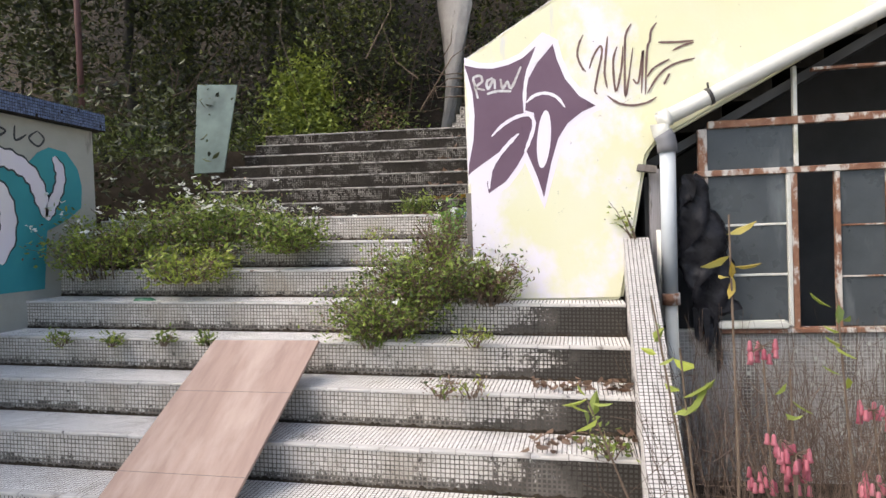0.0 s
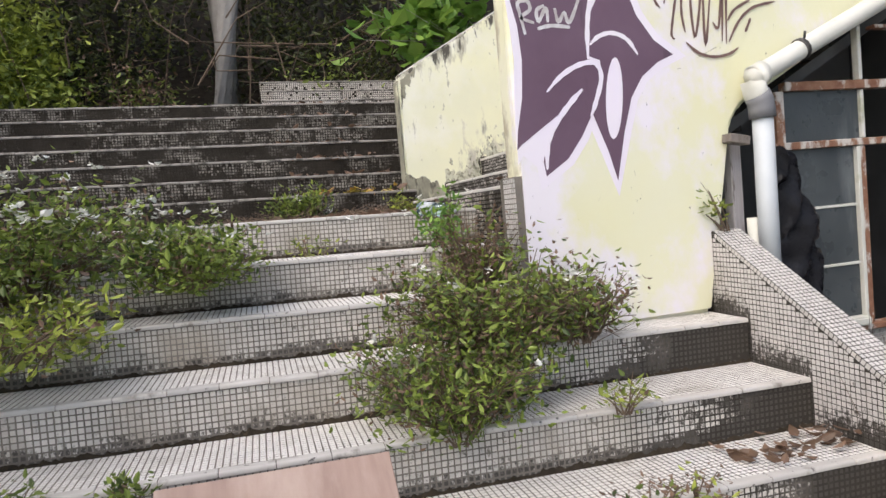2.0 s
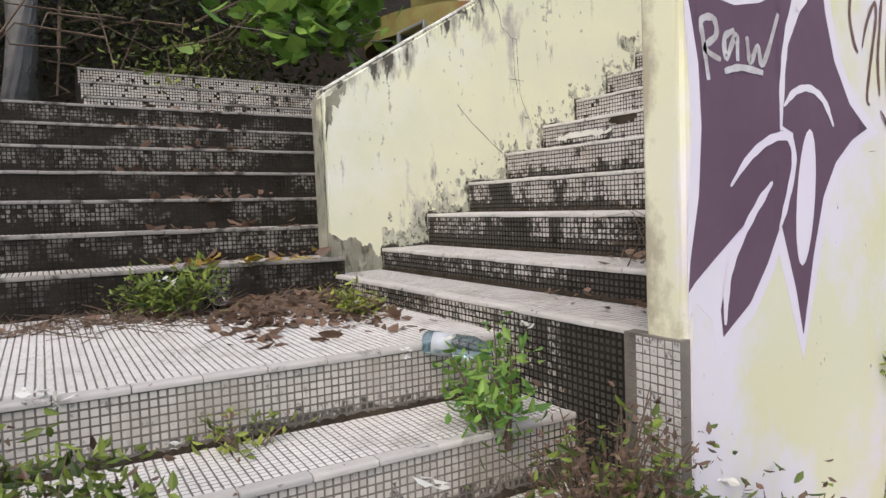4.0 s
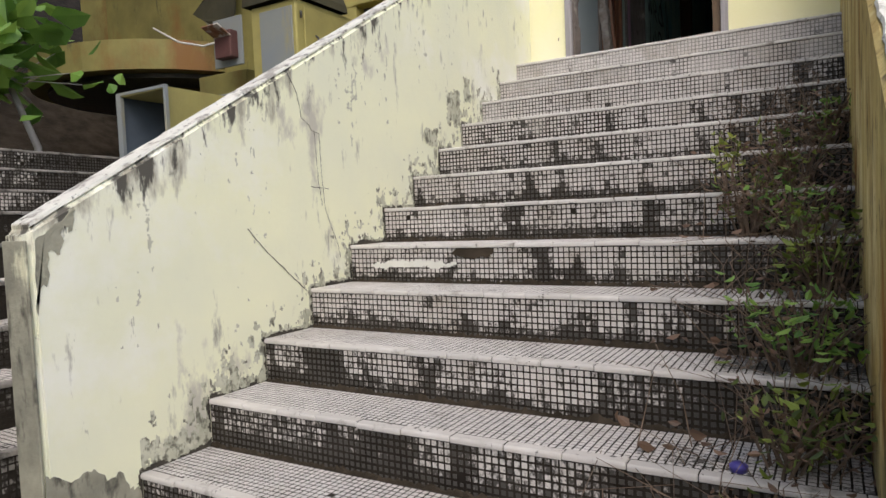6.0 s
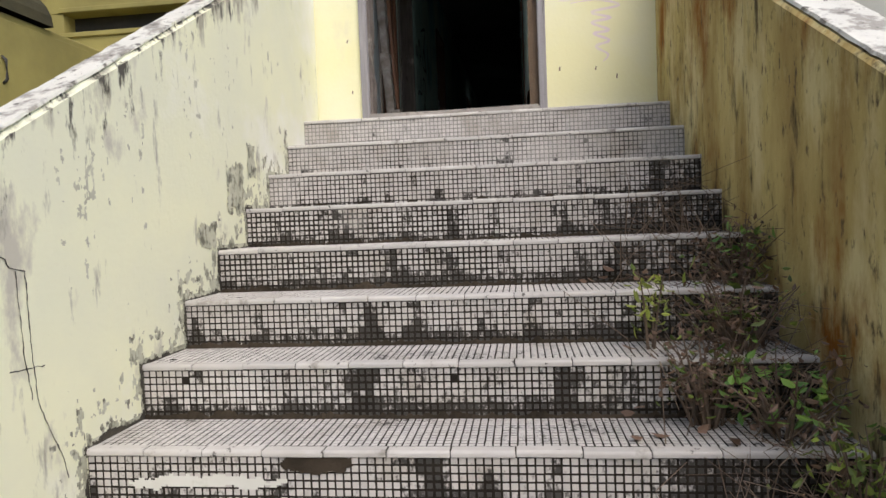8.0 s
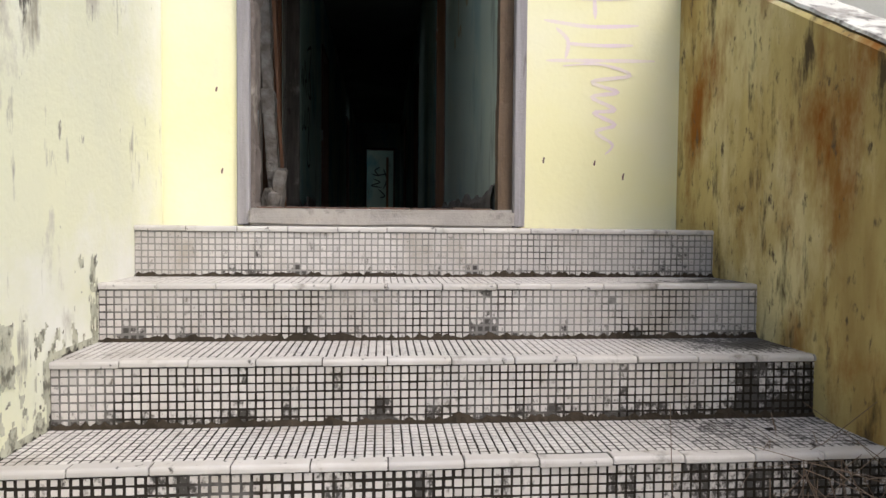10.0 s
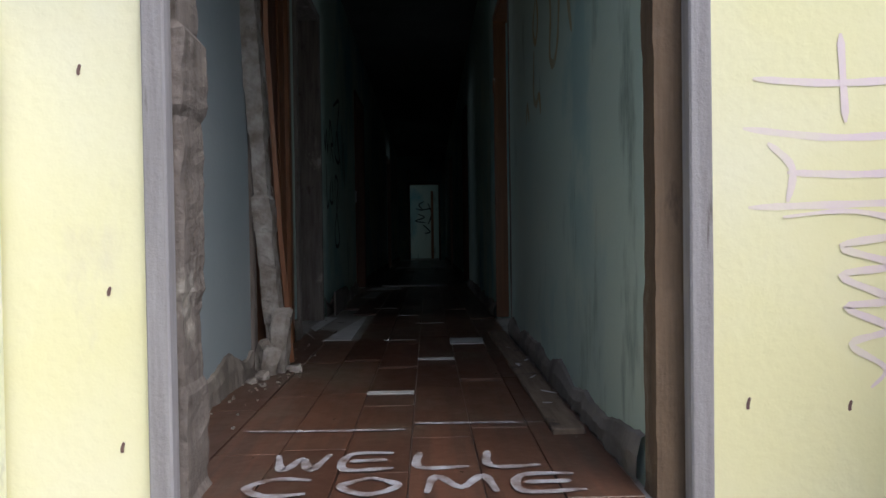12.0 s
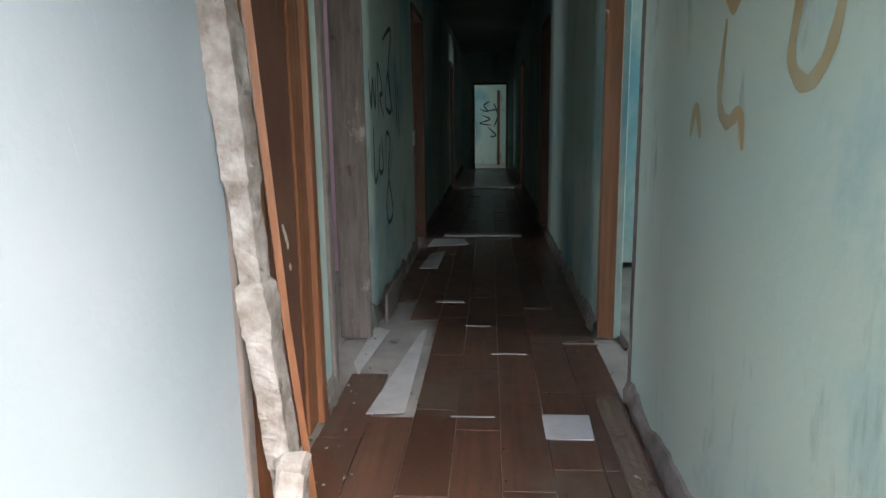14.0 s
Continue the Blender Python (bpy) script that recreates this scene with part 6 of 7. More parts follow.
part("leg", Geo().tube([(1.6, 1.0, 1.2), (1.6, 1.0, 1.49)], 0.02, 8).mesh("leg", BLACK, True), duct)
part("leg", Geo().tube([(2.9, 1.0, 1.2), (2.9, 1.0, 1.49)], 0.02, 8).mesh("leg", BLACK, True), duct)
cab = thing("equipment_box", "olive yellow metal housing with grey front panel and side door", "housing")
slab("body", (3.02, 1.42, 2.16), (4.25, 1.88, 2.80), DULL, cab, 0.01)
slab("front_panel", (3.008, 1.45, 2.19), (3.0205, 1.78, 2.75), GREYPANEL, cab, label="faded grey-blue front panel")
slab("side_door", (3.10, 1.408, 2.2), (3.95, 1.4205, 2.76), DULL, cab)
part("handle", Geo().tube([(3.22, 1.408, 2.42), (3.22, 1.385, 2.44), (3.22, 1.385, 2.54), (3.22, 1.408, 2.56)], 0.008, 6).mesh("handle", BLACK, True), cab)
for z in (2.3, 2.66):
    part("hinge", Geo().tube([(3.06, 1.405, z), (3.06, 1.405, z + 0.05)], 0.009, 6).mesh("hinge", BLACK, True), cab)
slab("base_beam", (2.98, 1.40, 2.08), (4.25, 1.9, 2.158), BLACK, cab)
part("support_leg", Geo().box((3.1, 1.5, 1.2), (3.16, 1.56, 2.08)).mesh("support_leg", DULL), cab)
part("support_leg", Geo().box((3.1, 1.75, 1.2), (3.16, 1.81, 2.08)).mesh("support_leg", DULL), cab)
swb = thing("switch_box", "rusty red metal box hanging open on the wall", "switch box")
part("box", soften(Geo().box((2.93, 2.02, 2.45), (3.01, 2.20, 2.66), pose(0, 0, 0)).mesh("box", REDPOLE), 0.006, 1), swb)
part("lid", soften(Geo().box((-0.16, 0, 0), (0.0, 0.18, 0.012), Matrix.Translation((2.95, 2.02, 2.6)) @ pose(0, 0, 0, 0, 25, 0)).mesh("lid", RUST), 0.003, 1), swb)
slab("back_plate", (3.012, 1.98, 2.4), (3.03, 2.3, 2.78), GREYPANEL, swb)
hood = thing("duct_hood", "dark olive curved duct elbow above the metal housing", "duct")
g = Geo()
ring = [(1.66 + 0.27 * math.cos(i * math.pi / 12), 2.81 + 0.24 * math.sin(i * math.pi / 12)) for i in range(13)]
g.add([(x, y, z) for x in (2.98, 3.6) for y, z in ring], [(i, i + 1, i + 14, i + 13) for i in range(12)] + [tuple(range(13)), tuple(range(25, 12, -1))])
part("shell", g.mesh("shell", DARKDUCT), hood)
lou = thing("louvre_panel", "pale grey louvred ventilation panel tilted downwards", "vent")
ml = Matrix.Translation((2.90, 1.70, 3.01)) @ pose(0, 0, 0, 0, -24, 0) @ pose(0, 0, 0, -4, 0, 0)
for name, a, b in (("frame_rail", (0, 0, 0), (0.02, 0.64, 0.05)), ("frame_rail", (0, 0, 0.50), (0.02, 0.64, 0.55)), ("frame_stile", (0, 0, 0.05), (0.02, 0.07, 0.50)), ("frame_stile", (0, 0.57, 0.05), (0.02, 0.64, 0.50))):
    part(name, soften(Geo().box(a, b, ml).mesh(name, GREYPVC), 0.003, 1), lou)
part("bracket", Geo().box((2.93, 1.74, 2.98), (3.12, 1.78, 3.06)).mesh("bracket", BLACK), lou)
part("backing", Geo().box((0.03, 0.02, 0.02), (0.04, 0.62, 0.53), ml).mesh("backing", BLACK), lou)
for i in range(8):
    part("slat", Geo().box((-0.012, 0.07, -0.006), (0.012, 0.57, 0.022), ml @ Matrix.Translation((0.012, 0, 0.07 + i * 0.056)) @ pose(0, 0, 0, 0, 28, 0)).mesh("slat", GREYPVC), lou)
bal = thing("balcony", "curved olive yellow concrete balcony, its soffit coloured black for shade", "balcony")
g = Geo()
arc = [(4.4 + 1.55 * math.cos(a), 4.35 + 1.50 * math.sin(a)) for a in np.linspace(math.pi * 0.62, math.pi * 1.5, 16)]
poly = [(6.1, 2.85)] + [(x, y) for x, y in arc[::-1]] + [(6.1, 6.0)]
part("parapet", Geo().prism(poly[::-1], 0.27, Matrix.Translation((0, 0, 2.6))).mesh("parapet", DULL_SHADED), bal)
inner = [(x * 0.92 + 0.40, y * 0.92 + 0.36) for x, y in poly]
# Black sheet under the balcony stands in for the shade below it
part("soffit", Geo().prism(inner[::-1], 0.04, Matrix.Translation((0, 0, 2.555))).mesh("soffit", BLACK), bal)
colm = thing("column", "round ochre-stained concrete column under the balcony", "column")
part("shaft", Geo().lathe([(0.55, 1.2), (0.55, 2.56)], 28, Matrix.Translation((4.2, 4.1, 0))).mesh("shaft", DULL_SHADED, True), colm)
blk = thing("annex_wall", "stepped olive yellow concrete blocks behind the ducts", "wall", kind="structure")
slab("wall_panel", (3.3, 2.25, 1.2), (6.1, 2.84, 2.45), DULL_SHADED, blk)
slab("wall_panel", (3.6, 2.35, 2.46), (6.1, 2.84, 6.0), DULL_SHADED, blk)
slab("wall_panel", (4.9, 2.84, 2.88), (6.1, 6.5, 6.0), DULL_SHADED, blk)
# Thin black strip painted as the shade of a narrow slot
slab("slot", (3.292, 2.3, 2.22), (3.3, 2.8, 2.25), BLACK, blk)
tarp = thing("torn_sheet", "torn dark brown sheet hanging under the upper wall", "sheet")
g = Geo()
g.add([(3.5, 2.9, 2.95), (3.5, 3.1, 3.12), (3.5, 2.7, 3.32), (3.5, 2.5, 3.4), (3.5, 2.55, 3.0), (3.55, 2.7, 2.9)], [(0, 1, 2, 3, 4, 5)])
part("sheet", rough_up(g.mesh("sheet", DARKDUCT), 0.03, 6, 4), tarp)
wire = thing("cable", "loose pale cable sagging across the annex", "cable")
part("cable", Geo().tube([(2.95, 2.95, 2.83), (3.0, 2.7, 2.68), (3.0, 2.4, 2.6), (2.98, 2.2, 2.6)], 0.008, 5).mesh("cable", PVC, True), wire)
wire2 = thing("cable", "black cable hanging on the yellow wall", "cable")
part("cable", Geo().tube([(4.28, 1.95, 3.6), (4.28, 2.05, 3.25), (4.28, 2.03, 3.2)], 0.008, 5).mesh("cable", BLACK, True), wire2)

# ---- plants ----
F = "weeds on the steps"
plant("flowering_bush", "yellow-green bush with white daisy-like flowers on the steps", (-1.85, -1.75, -0.10), 0.62, 0.52, 80, 3600, 0.050, LEAF, 1, flowers=75, dry=0.25, group=F)
plant("flowering_bush", "yellow-green bush with white daisy-like flowers on the steps", (-2.6, -2.0, -0.25), 0.5, 0.55, 50, 2200, 0.050, LEAFY, 2, flowers=25, dry=0.3, group=F)
plant("bush", "low green bush on the broad steps", (-1.15, -1.95, -0.10), 0.36, 0.30, 40, 1600, 0.048, LEAF, 3, flowers=4, dry=0.2, group=F)
plant("bush", "low green weeds with dry stems on a step", (-1.75, -2.3, -0.27), 0.45, 0.26, 36, 900, 0.055, LEAFY, 4, dry=0.25, group=F)
plant("bush", "dense green bush with dry stems growing against the yellow wall", (-0.05, -2.42, -0.45), 0.42, 0.46, 90, 2600, 0.045, LEAF, 5, flowers=14, dry=0.38, group=F)
plant("bush", "dense green bush hanging over the step edge", (-0.28, -2.60, -0.64), 0.40, 0.44, 80, 2400, 0.042, LEAF, 15, flowers=4, dry=0.3, group=F)
plant("bush", "dense green weeds with dry stems below the yellow wall", (0.34, -2.40, -0.45), 0.26, 0.36, 60, 700, 0.050, LEAF, 6, flowers=10, dry=0.55, group=F)
plant("bush", "withered brown weed at the foot of the parapet", (0.0, -2.17, -0.25), 0.24, 0.44, 60, 600, 0.045, LEAF, 7, dry=0.75, group=F)
plant("weed", "green weed with white flowers beside the tiled step", (0.02, -1.75, -0.1), 0.16, 0.38, 14, 200, 0.055, LEAFBIG, 8, flowers=3, group=F)
plant("weed", "leafy green weed on the landing litter", (-0.55, -0.28, 0.13), 0.24, 0.26, 24, 420, 0.05, LEAF, 9, flowers=2, group=F)
plant("weed", "pale green weed on the leaf litter", (0.05, -0.75, 0.12), 0.12, 0.16, 12, 120, 0.045, LEAFY, 10, group=F)
for i, (x, y, z, s) in enumerate(((-0.32, -2.80, -0.64, 0.10), (0.28, -2.80, -0.64, 0.13), (-1.6, -2.80, -0.62, 0.09), (-1.95, -2.80, -0.62, 0.08), (-1.3, -2.8, -0.62, 0.07), (0.3, -3.14, -0.83, 0.12), (0.95, -3.45, -1.02, 0.12), (-2.3, -2.8, -0.62, 0.09), (0.15, -3.14, -0.83, 0.12), (-0.6, -1.5, -0.06, 0.12))):
    plant("weed", "small green weed rooted in a step joint", (x, y, z), s, s * 1.2, 9, 70, 0.042, LEAFY if i % 2 else LEAF, 20 + i, dry=0.15 if i not in (5, 8) else 0.8, group=F)
B5 = [(4 * RUN + 0.1, -1.90, 4 * RISE, 0.20, 0.30, 0.2), (5 * RUN + 0.1, -1.95, 5 * RISE, 0.18, 0.35, 0.2), (3 * RUN + 0.12, -1.88, 3 * RISE, 0.22, 0.26, 0.3), (6 * RUN + 0.1, -1.88, 6 * RISE, 0.22, 0.30, 0.45), (2 * RUN + 0.15, -1.90, 2 * RISE, 0.20, 0.24, 0.5), (7 * RUN + 0.1, -1.86, 7 * RISE, 0.2, 0.32, 0.55), (8 * RUN + 0.1, -1.95, 8 * RISE, 0.16, 0.26, 0.75), (6 * RUN + 0.2, -1.72, 6 * RISE, 0.14, 0.34, 0.6)]
for i, (x, y, z, rad, h, dr) in enumerate(B5):
    plant("weed", "straggling weed with dry stems beside the stained wall", (x, y, z), rad, h, 26, 200, 0.05, LEAF if i % 3 else LEAFBIG, 50 + i, dry=min(0.85, dr + 0.2), group="weeds on the door steps")
plant("weed", "small yellow-green sprig on a step", (7 * RUN + 0.15, -1.62, 7 * RISE), 0.07, 0.34, 6, 40, 0.05, LEAFY, 70, group="weeds on the door steps")
plant("weed", "thin sprig growing at the top of the tiled wall", (1.20, -2.27, -0.08), 0.10, 0.26, 6, 30, 0.055, LEAFY, 71, lean=(-0.1, 0), group=F)

# coral bell flowers and tall stems beside the tiled wall
def bell_plant(base, h, seed, heads):
    rng = np.random.default_rng(seed)
    ob = thing("bell_flower", "tall dry-stemmed plant with coral pink bell flowers", "plant", "pink bell flowers", loc=base)
    g, pts, lv = Geo(), [], []
    for _ in range(heads):
        top = Vector((rng.normal(0, 0.05), rng.normal(0, 0.05), h * rng.uniform(0.93, 1.02)))
        g.tube([(rng.normal(0, 0.03), rng.normal(0, 0.03), 0), top * 0.5 + Vector((0.03, 0, 0)), top], 0.005, 5, 0.003)
        for _b in range(13):
            a = rng.uniform(0, 6.28)
            e = top + Vector((0.036 * math.cos(a), 0.036 * math.sin(a), rng.uniform(-0.035, 0.025)))
            g.tube([top, e], 0.0015, 3)
            pts.append(Geo().lathe([(0.003, 0), (0.006, -0.005), (0.007, -0.022), (0.010, -0.031)], 7, Matrix.Translation(e)))
        for _l in range(6):
            t = rng.uniform(0.1, 0.7)
            lv.append(tuple(top * t))
    part("stem_tangle", g.mesh("stem_tangle", TWIG), ob, kind="stuff")
    bells = Geo()
    for q in pts:
        bells.add(q.v, q.f)
    part("bells", bells.mesh("bells", BELL, True), ob, "coral pink hanging bells", "stuff")
    part("foliage", leaves("foliage", np.array(lv[:3]), 0.06, LEAFY, rng, 0.5, 0.7), ob, kind="stuff")


bell_plant((1.349, -4.3, -1.58), 1.27, 1, 1)
bell_plant((1.38, -4.3, -1.58), 0.93, 2, 2)
bell_plant((1.50, -4.3, -1.58), 0.85, 3, 3)
bell_plant((1.68, -4.3, -1.58), 1.0, 4, 1)


def tall_stem(base, top, seed, n, size, material=LEAFY):
    rng = np.random.default_rng(seed)
    ob = thing("tall_weed", "tall thin weed with long drooping yellow-green leaves", "plant", "tall weeds by the wall", loc=base)
    t = Vector(top) - Vector(base)
    g = Geo().tube([(0, 0, 0), tuple(t * 0.5 + Vector((0.03, 0.02, 0))), tuple(t)], 0.006, 5, 0.003)
    part("stem", g.mesh("stem", TWIG), ob)
    c = np.array([tuple(t * rng.uniform(0.82, 1.0) + Vector(rng.normal(0, 0.012, 3))) for _ in range(n)])
    part("foliage", leaves("foliage", c, size, material, rng, 0.7, 0.75), ob, kind="stuff")


tall_stem((1.24, -4.3, -1.58), (1.27, -4.3, 0.02), 1, 6, 0.085, LEAFORANGE)
tall_stem((1.20, -4.3, -1.58), (1.04, -4.3, -0.22), 2, 4, 0.085)
tall_stem((1.15, -4.3, -1.58), (1.12, -4.3, -0.38), 3, 5, 0.12)
tall_stem((1.1, -4.3, -1.40), (0.84, -4.2, -0.56), 4, 7, 0.10)
tall_stem((1.60, -4.3, -1.58), (1.56, -4.3, -0.22), 5, 8, 0.08)
tall_stem((1.80, -4.6, -1.58), (1.60, -4.7, 0.16), 6, 4, 0.12, LEAFBIG)
tall_stem((1.40, -4.3, -1.58), (1.43, -4.3, -0.45), 7, 4, 0.07)
rng = np.random.default_rng(77)
g = Geo()
for _ in range(800):
    b = Vector((rng.uniform(1.22, 2.6), rng.uniform(-4.7, -2.5), -1.58))
    t = b + Vector((rng.normal(0, 0.18), rng.normal(0, 0.18), rng.uniform(0.4, 1.15)))
    g.tube([b, b.lerp(t, 0.5) + Vector(rng.normal(0, 0.05, 3)), t], 0.0022, 3, 0.001)
    for _k in range(2):
        c = b.lerp(t, rng.uniform(0.4, 0.9))
        g.tube([c, c + Vector(rng.normal(0, 0.13, 3))], 0.0016, 3, 0.0008)
tagged(new("dry_stems", g.mesh("dry_stems", DARKTWIG)), "tangle of dry brown stems below the windows", "plant", kind="stuff")
bed = tagged(new("planting_bed", Geo().box((1.29, -4.9, -1.6), (8, -2.2, -1.56)).mesh("planting_bed", SOIL)), "dark soil bed below the windows", "ground", kind="structure")


# fallen leaves and sticks
def litter(name, label, n, xr, yr, z, seed, material, size):
    rng = np.random.default_rng(seed)
    c = np.stack((rng.uniform(*xr, n), rng.normal(np.mean(yr), (yr[1] - yr[0]) / 4, n), np.full(n, z) + rng.uniform(0.004, 0.05, n)), 1)
    ob = tagged(new(name, leaves(name, c, size, material, rng, 0.35, 1.3)), label, "leaf litter", kind="stuff")
    return ob


litter("leaf_litter", "brown fallen leaves heaped on the landing", 1500, (-2.5, 0.2), (-0.42, -0.06), 0.12, 1, LEAFDRY, 0.06)
litter("leaf_litter", "brown fallen leaves by the foot of the parapet", 800, (-0.5, 0.2), (-1.1, -0.1), 0.11, 2, LEAFDRY, 0.07)
litter("leaf_litter", "few orange and brown leaves on the upper steps", 26, (-0.5, 0.22), (-0.05, 0.0), 0.31, 3, LEAFORANGE, 0.08)
for j in range(7):
    litter("leaf_litter", "brown fallen leaves on an upper step", 40, (-0.55, 0.22), (HI[j][0] + 0.02, HI[j][0] + 0.3), HI[j][1], 30 + j, LEAFDRY, 0.075)
litter("leaf_litter", "dry leaves gathered on a low step beside the tiled wall", 60, (0.6, 1.1), (-3.08, -2.82), -0.832, 5, LEAFDRY, 0.06)
litter("leaf_litter", "dry leaves gathered on a low step beside the tiled wall", 60, (0.6, 1.1), (-3.40, -3.15), -1.022, 6, LEAFDRY, 0.06)
for k in range(1, 9):
    litter("leaf_litter", "few dry leaves on a door step", 14, (max(0.33, k * RUN + 0.05), k * RUN + 0.27), (-2.05, -1.4), k * RISE if k > 1 else 0.23, 70 + k, LEAFDRY, 0.05)
rng = np.random.default_rng(88)
g = Geo()
for _ in range(520):
    b = Vector((rng.uniform(-2.0, 0.2), rng.normal(-0.35, 0.22), 0.13 + rng.uniform(0, 0.05)))
    g.tube([b, b + Vector((rng.normal(0, 0.12), rng.normal(0, 0.12), rng.uniform(0.0, 0.07)))], 0.0025, 3, 0.001)
for _ in range(260):
    k = rng.integers(2, 10)
    b = Vector((k * RUN + rng.uniform(0.05, 0.26), rng.normal(-1.86, 0.13), k * RISE))
    g.tube([b, b + Vector((rng.normal(0, 0.1), rng.normal(0, 0.09), rng.uniform(0.05, 0.22))), b + Vector((rng.normal(0, 0.16), rng.normal(0.02, 0.12), rng.uniform(0.08, 0.3)))], 0.0022, 3, 0.0008)
for _ in range(160):
    b = Vector((rng.normal(0.1, 0.2), rng.normal(-2.4, 0.06), -0.44))
    g.tube([b, b + Vector((rng.normal(0, 0.1), rng.normal(-0.05, 0.08), rng.uniform(0.05, 0.3)))], 0.0022, 3, 0.0008)
tagged(new("dry_twigs", g.mesh("dry_twigs", TWIG)), "thin dry twigs and grass strewn over the steps", "twigs", kind="stuff")

# broad-leaved sapling behind the left parapet
rng = np.random.default_rng(66)
sap = thing("broadleaf_sapling", "young tree with broad bright green leaves behind the parapet", "tree", loc=(1.7, 3.3, 1.2))
part("trunk", Geo().tube([(0.42, 0, 0), (0.42, 0.0, 0.6), (0.2, 0.05, 1.25)], 0.035, 7, 0.02).mesh("trunk", BARK, True), sap)
c = np.array([(rng.normal(-0.1, 0.38), rng.normal(0.0, 0.3), rng.normal(1.35, 0.22)) for _ in range(300)])
part("crown", leaves("crown", c, 0.26, LEAFBIG, rng, 0.8, 1.6), sap, kind="stuff")
g = Geo()
for q in c[::5]:
    g.tube([(0.25, 0.02, 1.1), tuple(q)], 0.006, 4, 0.003)
part("branch_tangle", g.mesh("branch_tangle", BARK), sap, kind="stuff")

# ---- woodland behind ----
rng = np.random.default_rng(99)
hill = Geo()
nx, ny = 60, 24
hv = []
for j in range(ny):
    for i in range(nx):
        x, y = -45 + 1.6 * i, 3.4 + 1.1 * j
        hv.append((x, y, 1.15 + 0.75 * max(0, y - 5.0) + 0.5 * noise.noise((x * 0.3, y * 0.3, 0)) * min(1, (y - 3.4) / 2)))
hill.add(hv, [(j * nx + i, j * nx + i + 1, (j + 1) * nx + i + 1, (j + 1) * nx + i) for j in range(ny - 1) for i in range(nx - 1)])
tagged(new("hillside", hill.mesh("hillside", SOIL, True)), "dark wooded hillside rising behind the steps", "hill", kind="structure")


def tree(base, h, r, crown_r, n, size, material, seed, label, bark=BARK, lean=(0, 0)):
    rng = np.random.default_rng(seed)
    ob = thing("tree", label, "tree", "woodland trees", loc=base)
    top = Vector((lean[0], lean[1], h))
    g = Geo().tube([(0, 0, -0.3), top * 0.35 + Vector(rng.normal(0, 0.06, 3)), top * 0.7 + Vector(rng.normal(0, 0.1, 3)), tuple(top)], r, 12, r * 0.45)
    pts = []
    for _ in range(9):
        a = top * rng.uniform(0.45, 1.0)
        e = a + Vector((rng.normal(0, crown_r * 0.6), rng.normal(0, crown_r * 0.6), rng.uniform(0.2, crown_r * 0.7)))
        g.tube([a, a.lerp(e, 0.5) + Vector((0, 0, 0.15)), e], r * 0.3, 6, r * 0.08)
        for _k in range(4):
            c = a.lerp(e, rng.uniform(0.5, 1.1)) + Vector(rng.normal(0, crown_r * 0.25, 3))
            pts.append(rng.normal(0, crown_r * 0.20, (n // 36, 3)) + np.array(c))
    part("trunk", g.mesh("trunk", bark, True), ob)
    part("crown", leaves("crown", np.concatenate(pts), size, material, rng), ob, kind="stuff")


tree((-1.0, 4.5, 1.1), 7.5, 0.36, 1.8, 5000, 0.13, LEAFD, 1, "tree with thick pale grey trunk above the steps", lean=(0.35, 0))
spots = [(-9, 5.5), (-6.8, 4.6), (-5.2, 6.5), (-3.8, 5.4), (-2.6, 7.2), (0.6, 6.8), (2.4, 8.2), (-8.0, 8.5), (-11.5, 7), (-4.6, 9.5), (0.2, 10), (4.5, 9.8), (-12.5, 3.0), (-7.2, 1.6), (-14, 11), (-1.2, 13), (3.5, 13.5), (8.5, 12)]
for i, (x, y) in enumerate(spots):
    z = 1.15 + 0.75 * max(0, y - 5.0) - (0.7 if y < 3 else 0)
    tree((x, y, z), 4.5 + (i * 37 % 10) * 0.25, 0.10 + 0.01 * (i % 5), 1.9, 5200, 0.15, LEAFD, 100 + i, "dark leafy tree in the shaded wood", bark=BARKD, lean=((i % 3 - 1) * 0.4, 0))


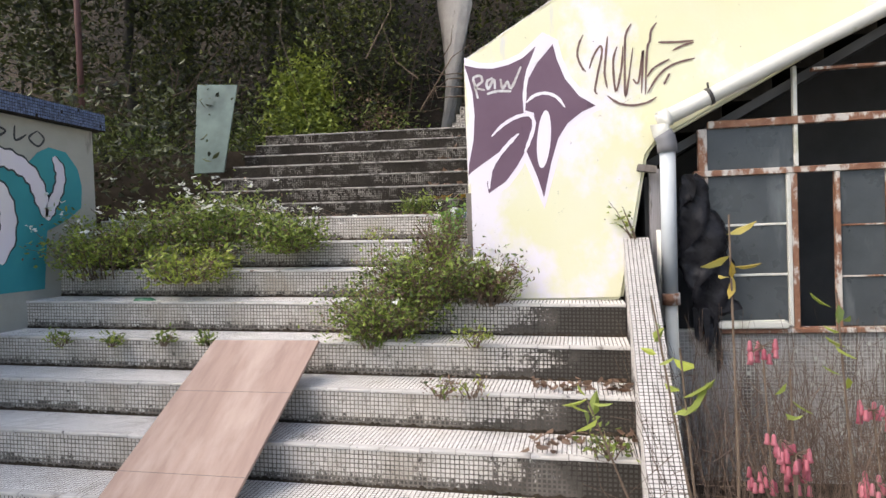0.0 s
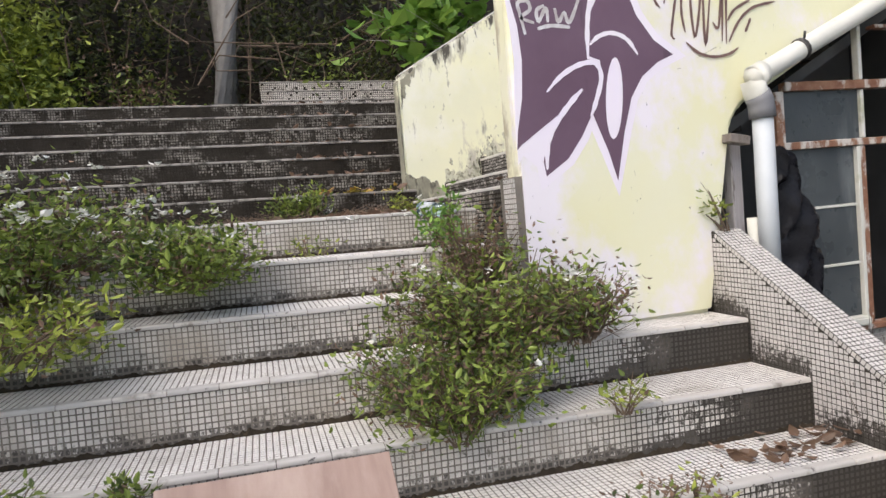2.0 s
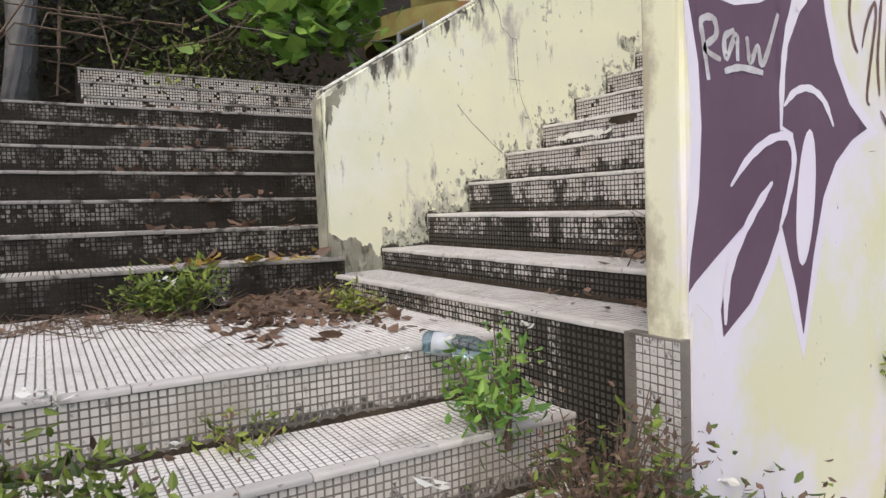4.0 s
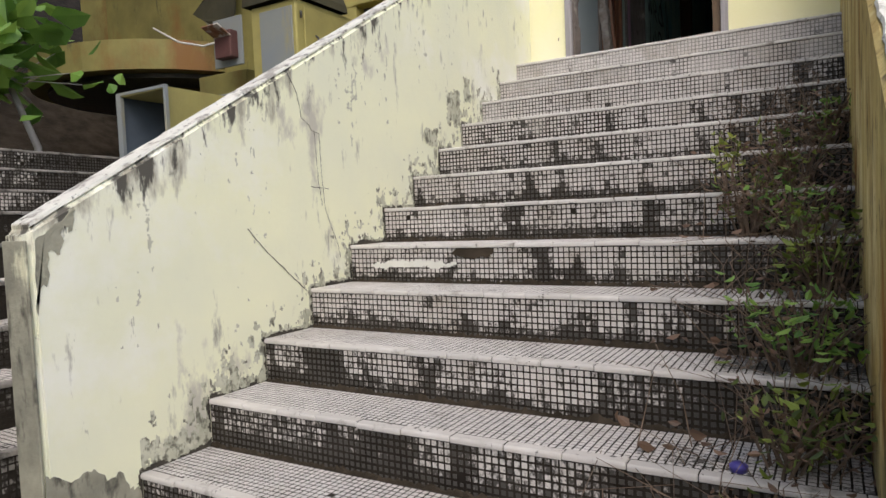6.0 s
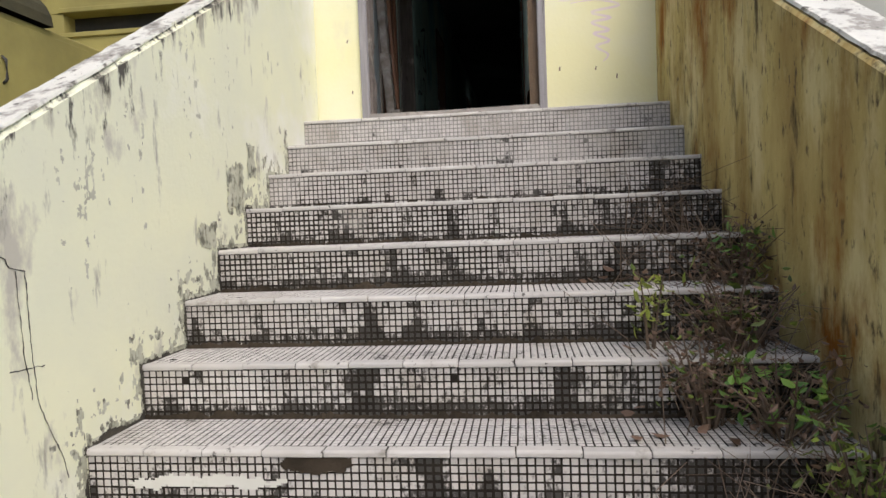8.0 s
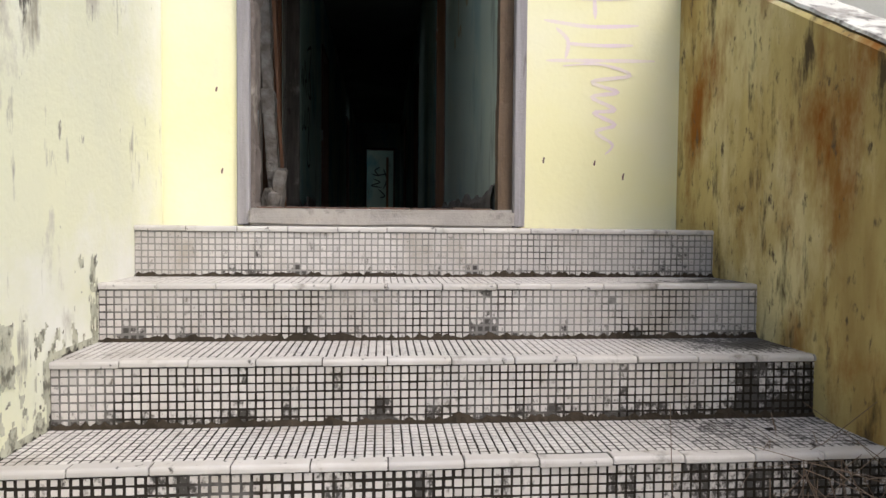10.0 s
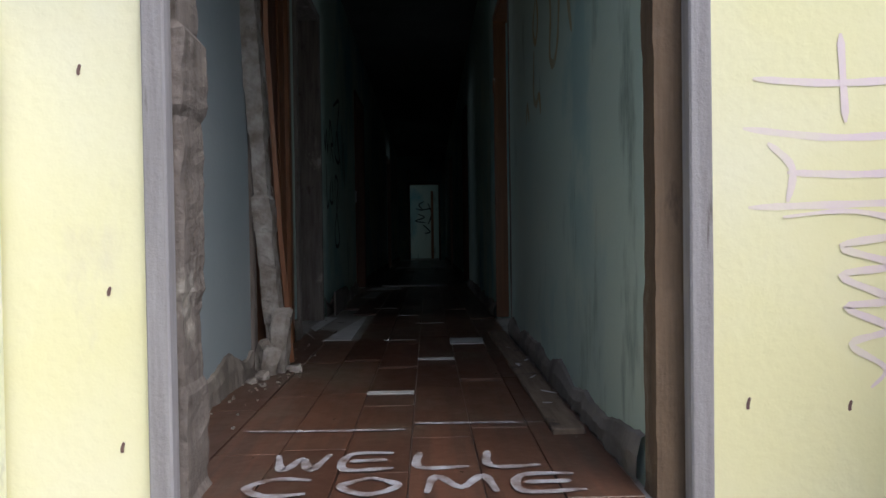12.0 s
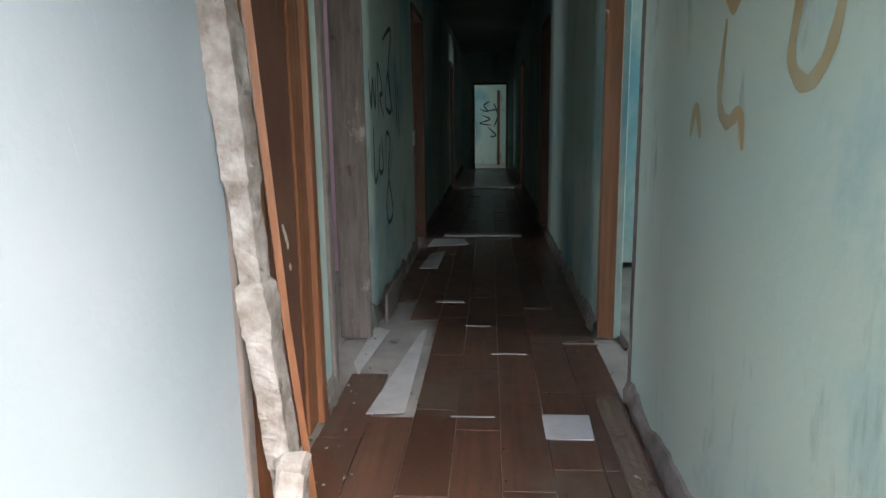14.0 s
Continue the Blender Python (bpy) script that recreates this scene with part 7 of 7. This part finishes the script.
def thicket(n, xr, yr, zr, size, material, seed, name, label):
    rng = np.random.default_rng(seed)
    pts = []
    for _ in range(n // 60):
        c = np.array((rng.uniform(*xr), rng.uniform(*yr), 0))
        c[2] = 1.15 + 0.75 * max(0, c[1] - 5.0) + rng.uniform(*zr)
        if abs(c[0] + 0.85) < 0.75 and c[1] < 4.9 and c[2] > 1.2:
            continue
        pts.append(c + rng.normal(0, 0.22, (60, 3)))
    tagged(new(name, leaves(name, np.concatenate(pts), size, material, rng)), label, "undergrowth", kind="stuff")


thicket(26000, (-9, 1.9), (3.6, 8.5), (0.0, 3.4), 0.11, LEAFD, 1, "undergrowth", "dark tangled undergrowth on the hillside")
thicket(6000, (-8, 0.8), (2.9, 4.2), (-0.1, 0.7), 0.08, LEAF, 2, "undergrowth", "green undergrowth at the edge of the wood")
thicket(1200, (-2.4, -1.2), (3.0, 3.8), (0.0, 0.8), 0.06, LEAFDRY, 8, "undergrowth", "dry brown weeds above the steps")
thicket(2400, (-3.5, -2.8), (3.2, 3.8), (0.1, 0.7), 0.10, LEAFY, 3, "undergrowth", "sunlit yellow-green shrub above the steps")
thicket(5000, (-7.5, -3.2), (-0.8, 2.6), (-0.6, 0.6), 0.09, LEAFD, 4, "undergrowth", "dark shrubs on the bank beside the steps")
LEAFMID = leafmat("woodland_edge_leaf", (0.04, 0.055, 0.016), (0.26, 0.29, 0.07))
thicket(6500, (-6.5, 1.2), (3.6, 5.2), (0.3, 3.2), 0.085, LEAFMID, 12, "undergrowth", "mid-green leaves at the edge of the wood")
thicket(2400, (-3.35, -2.95), (3.3, 3.7), (0.7, 1.5), 0.10, LEAFY, 13, "undergrowth", "bright yellow-green shrub above the steps")
rng = np.random.default_rng(55)
g = Geo()
for _ in range(150):
    b = Vector((rng.uniform(-7, 1.5), rng.uniform(3.2, 5.5), 1.3 + rng.uniform(0, 1.5)))
    t = b + Vector((rng.normal(0, 0.8), rng.normal(0, 0.4), rng.normal(0.2, 0.8)))
    g.tube([b, b.lerp(t, 0.5) + Vector(rng.normal(0, 0.15, 3)), t], 0.012, 4, 0.003)
tagged(new("bare_branches", g.mesh("bare_branches", TWIG)), "bare grey branches in the undergrowth", "branches", kind="stuff")
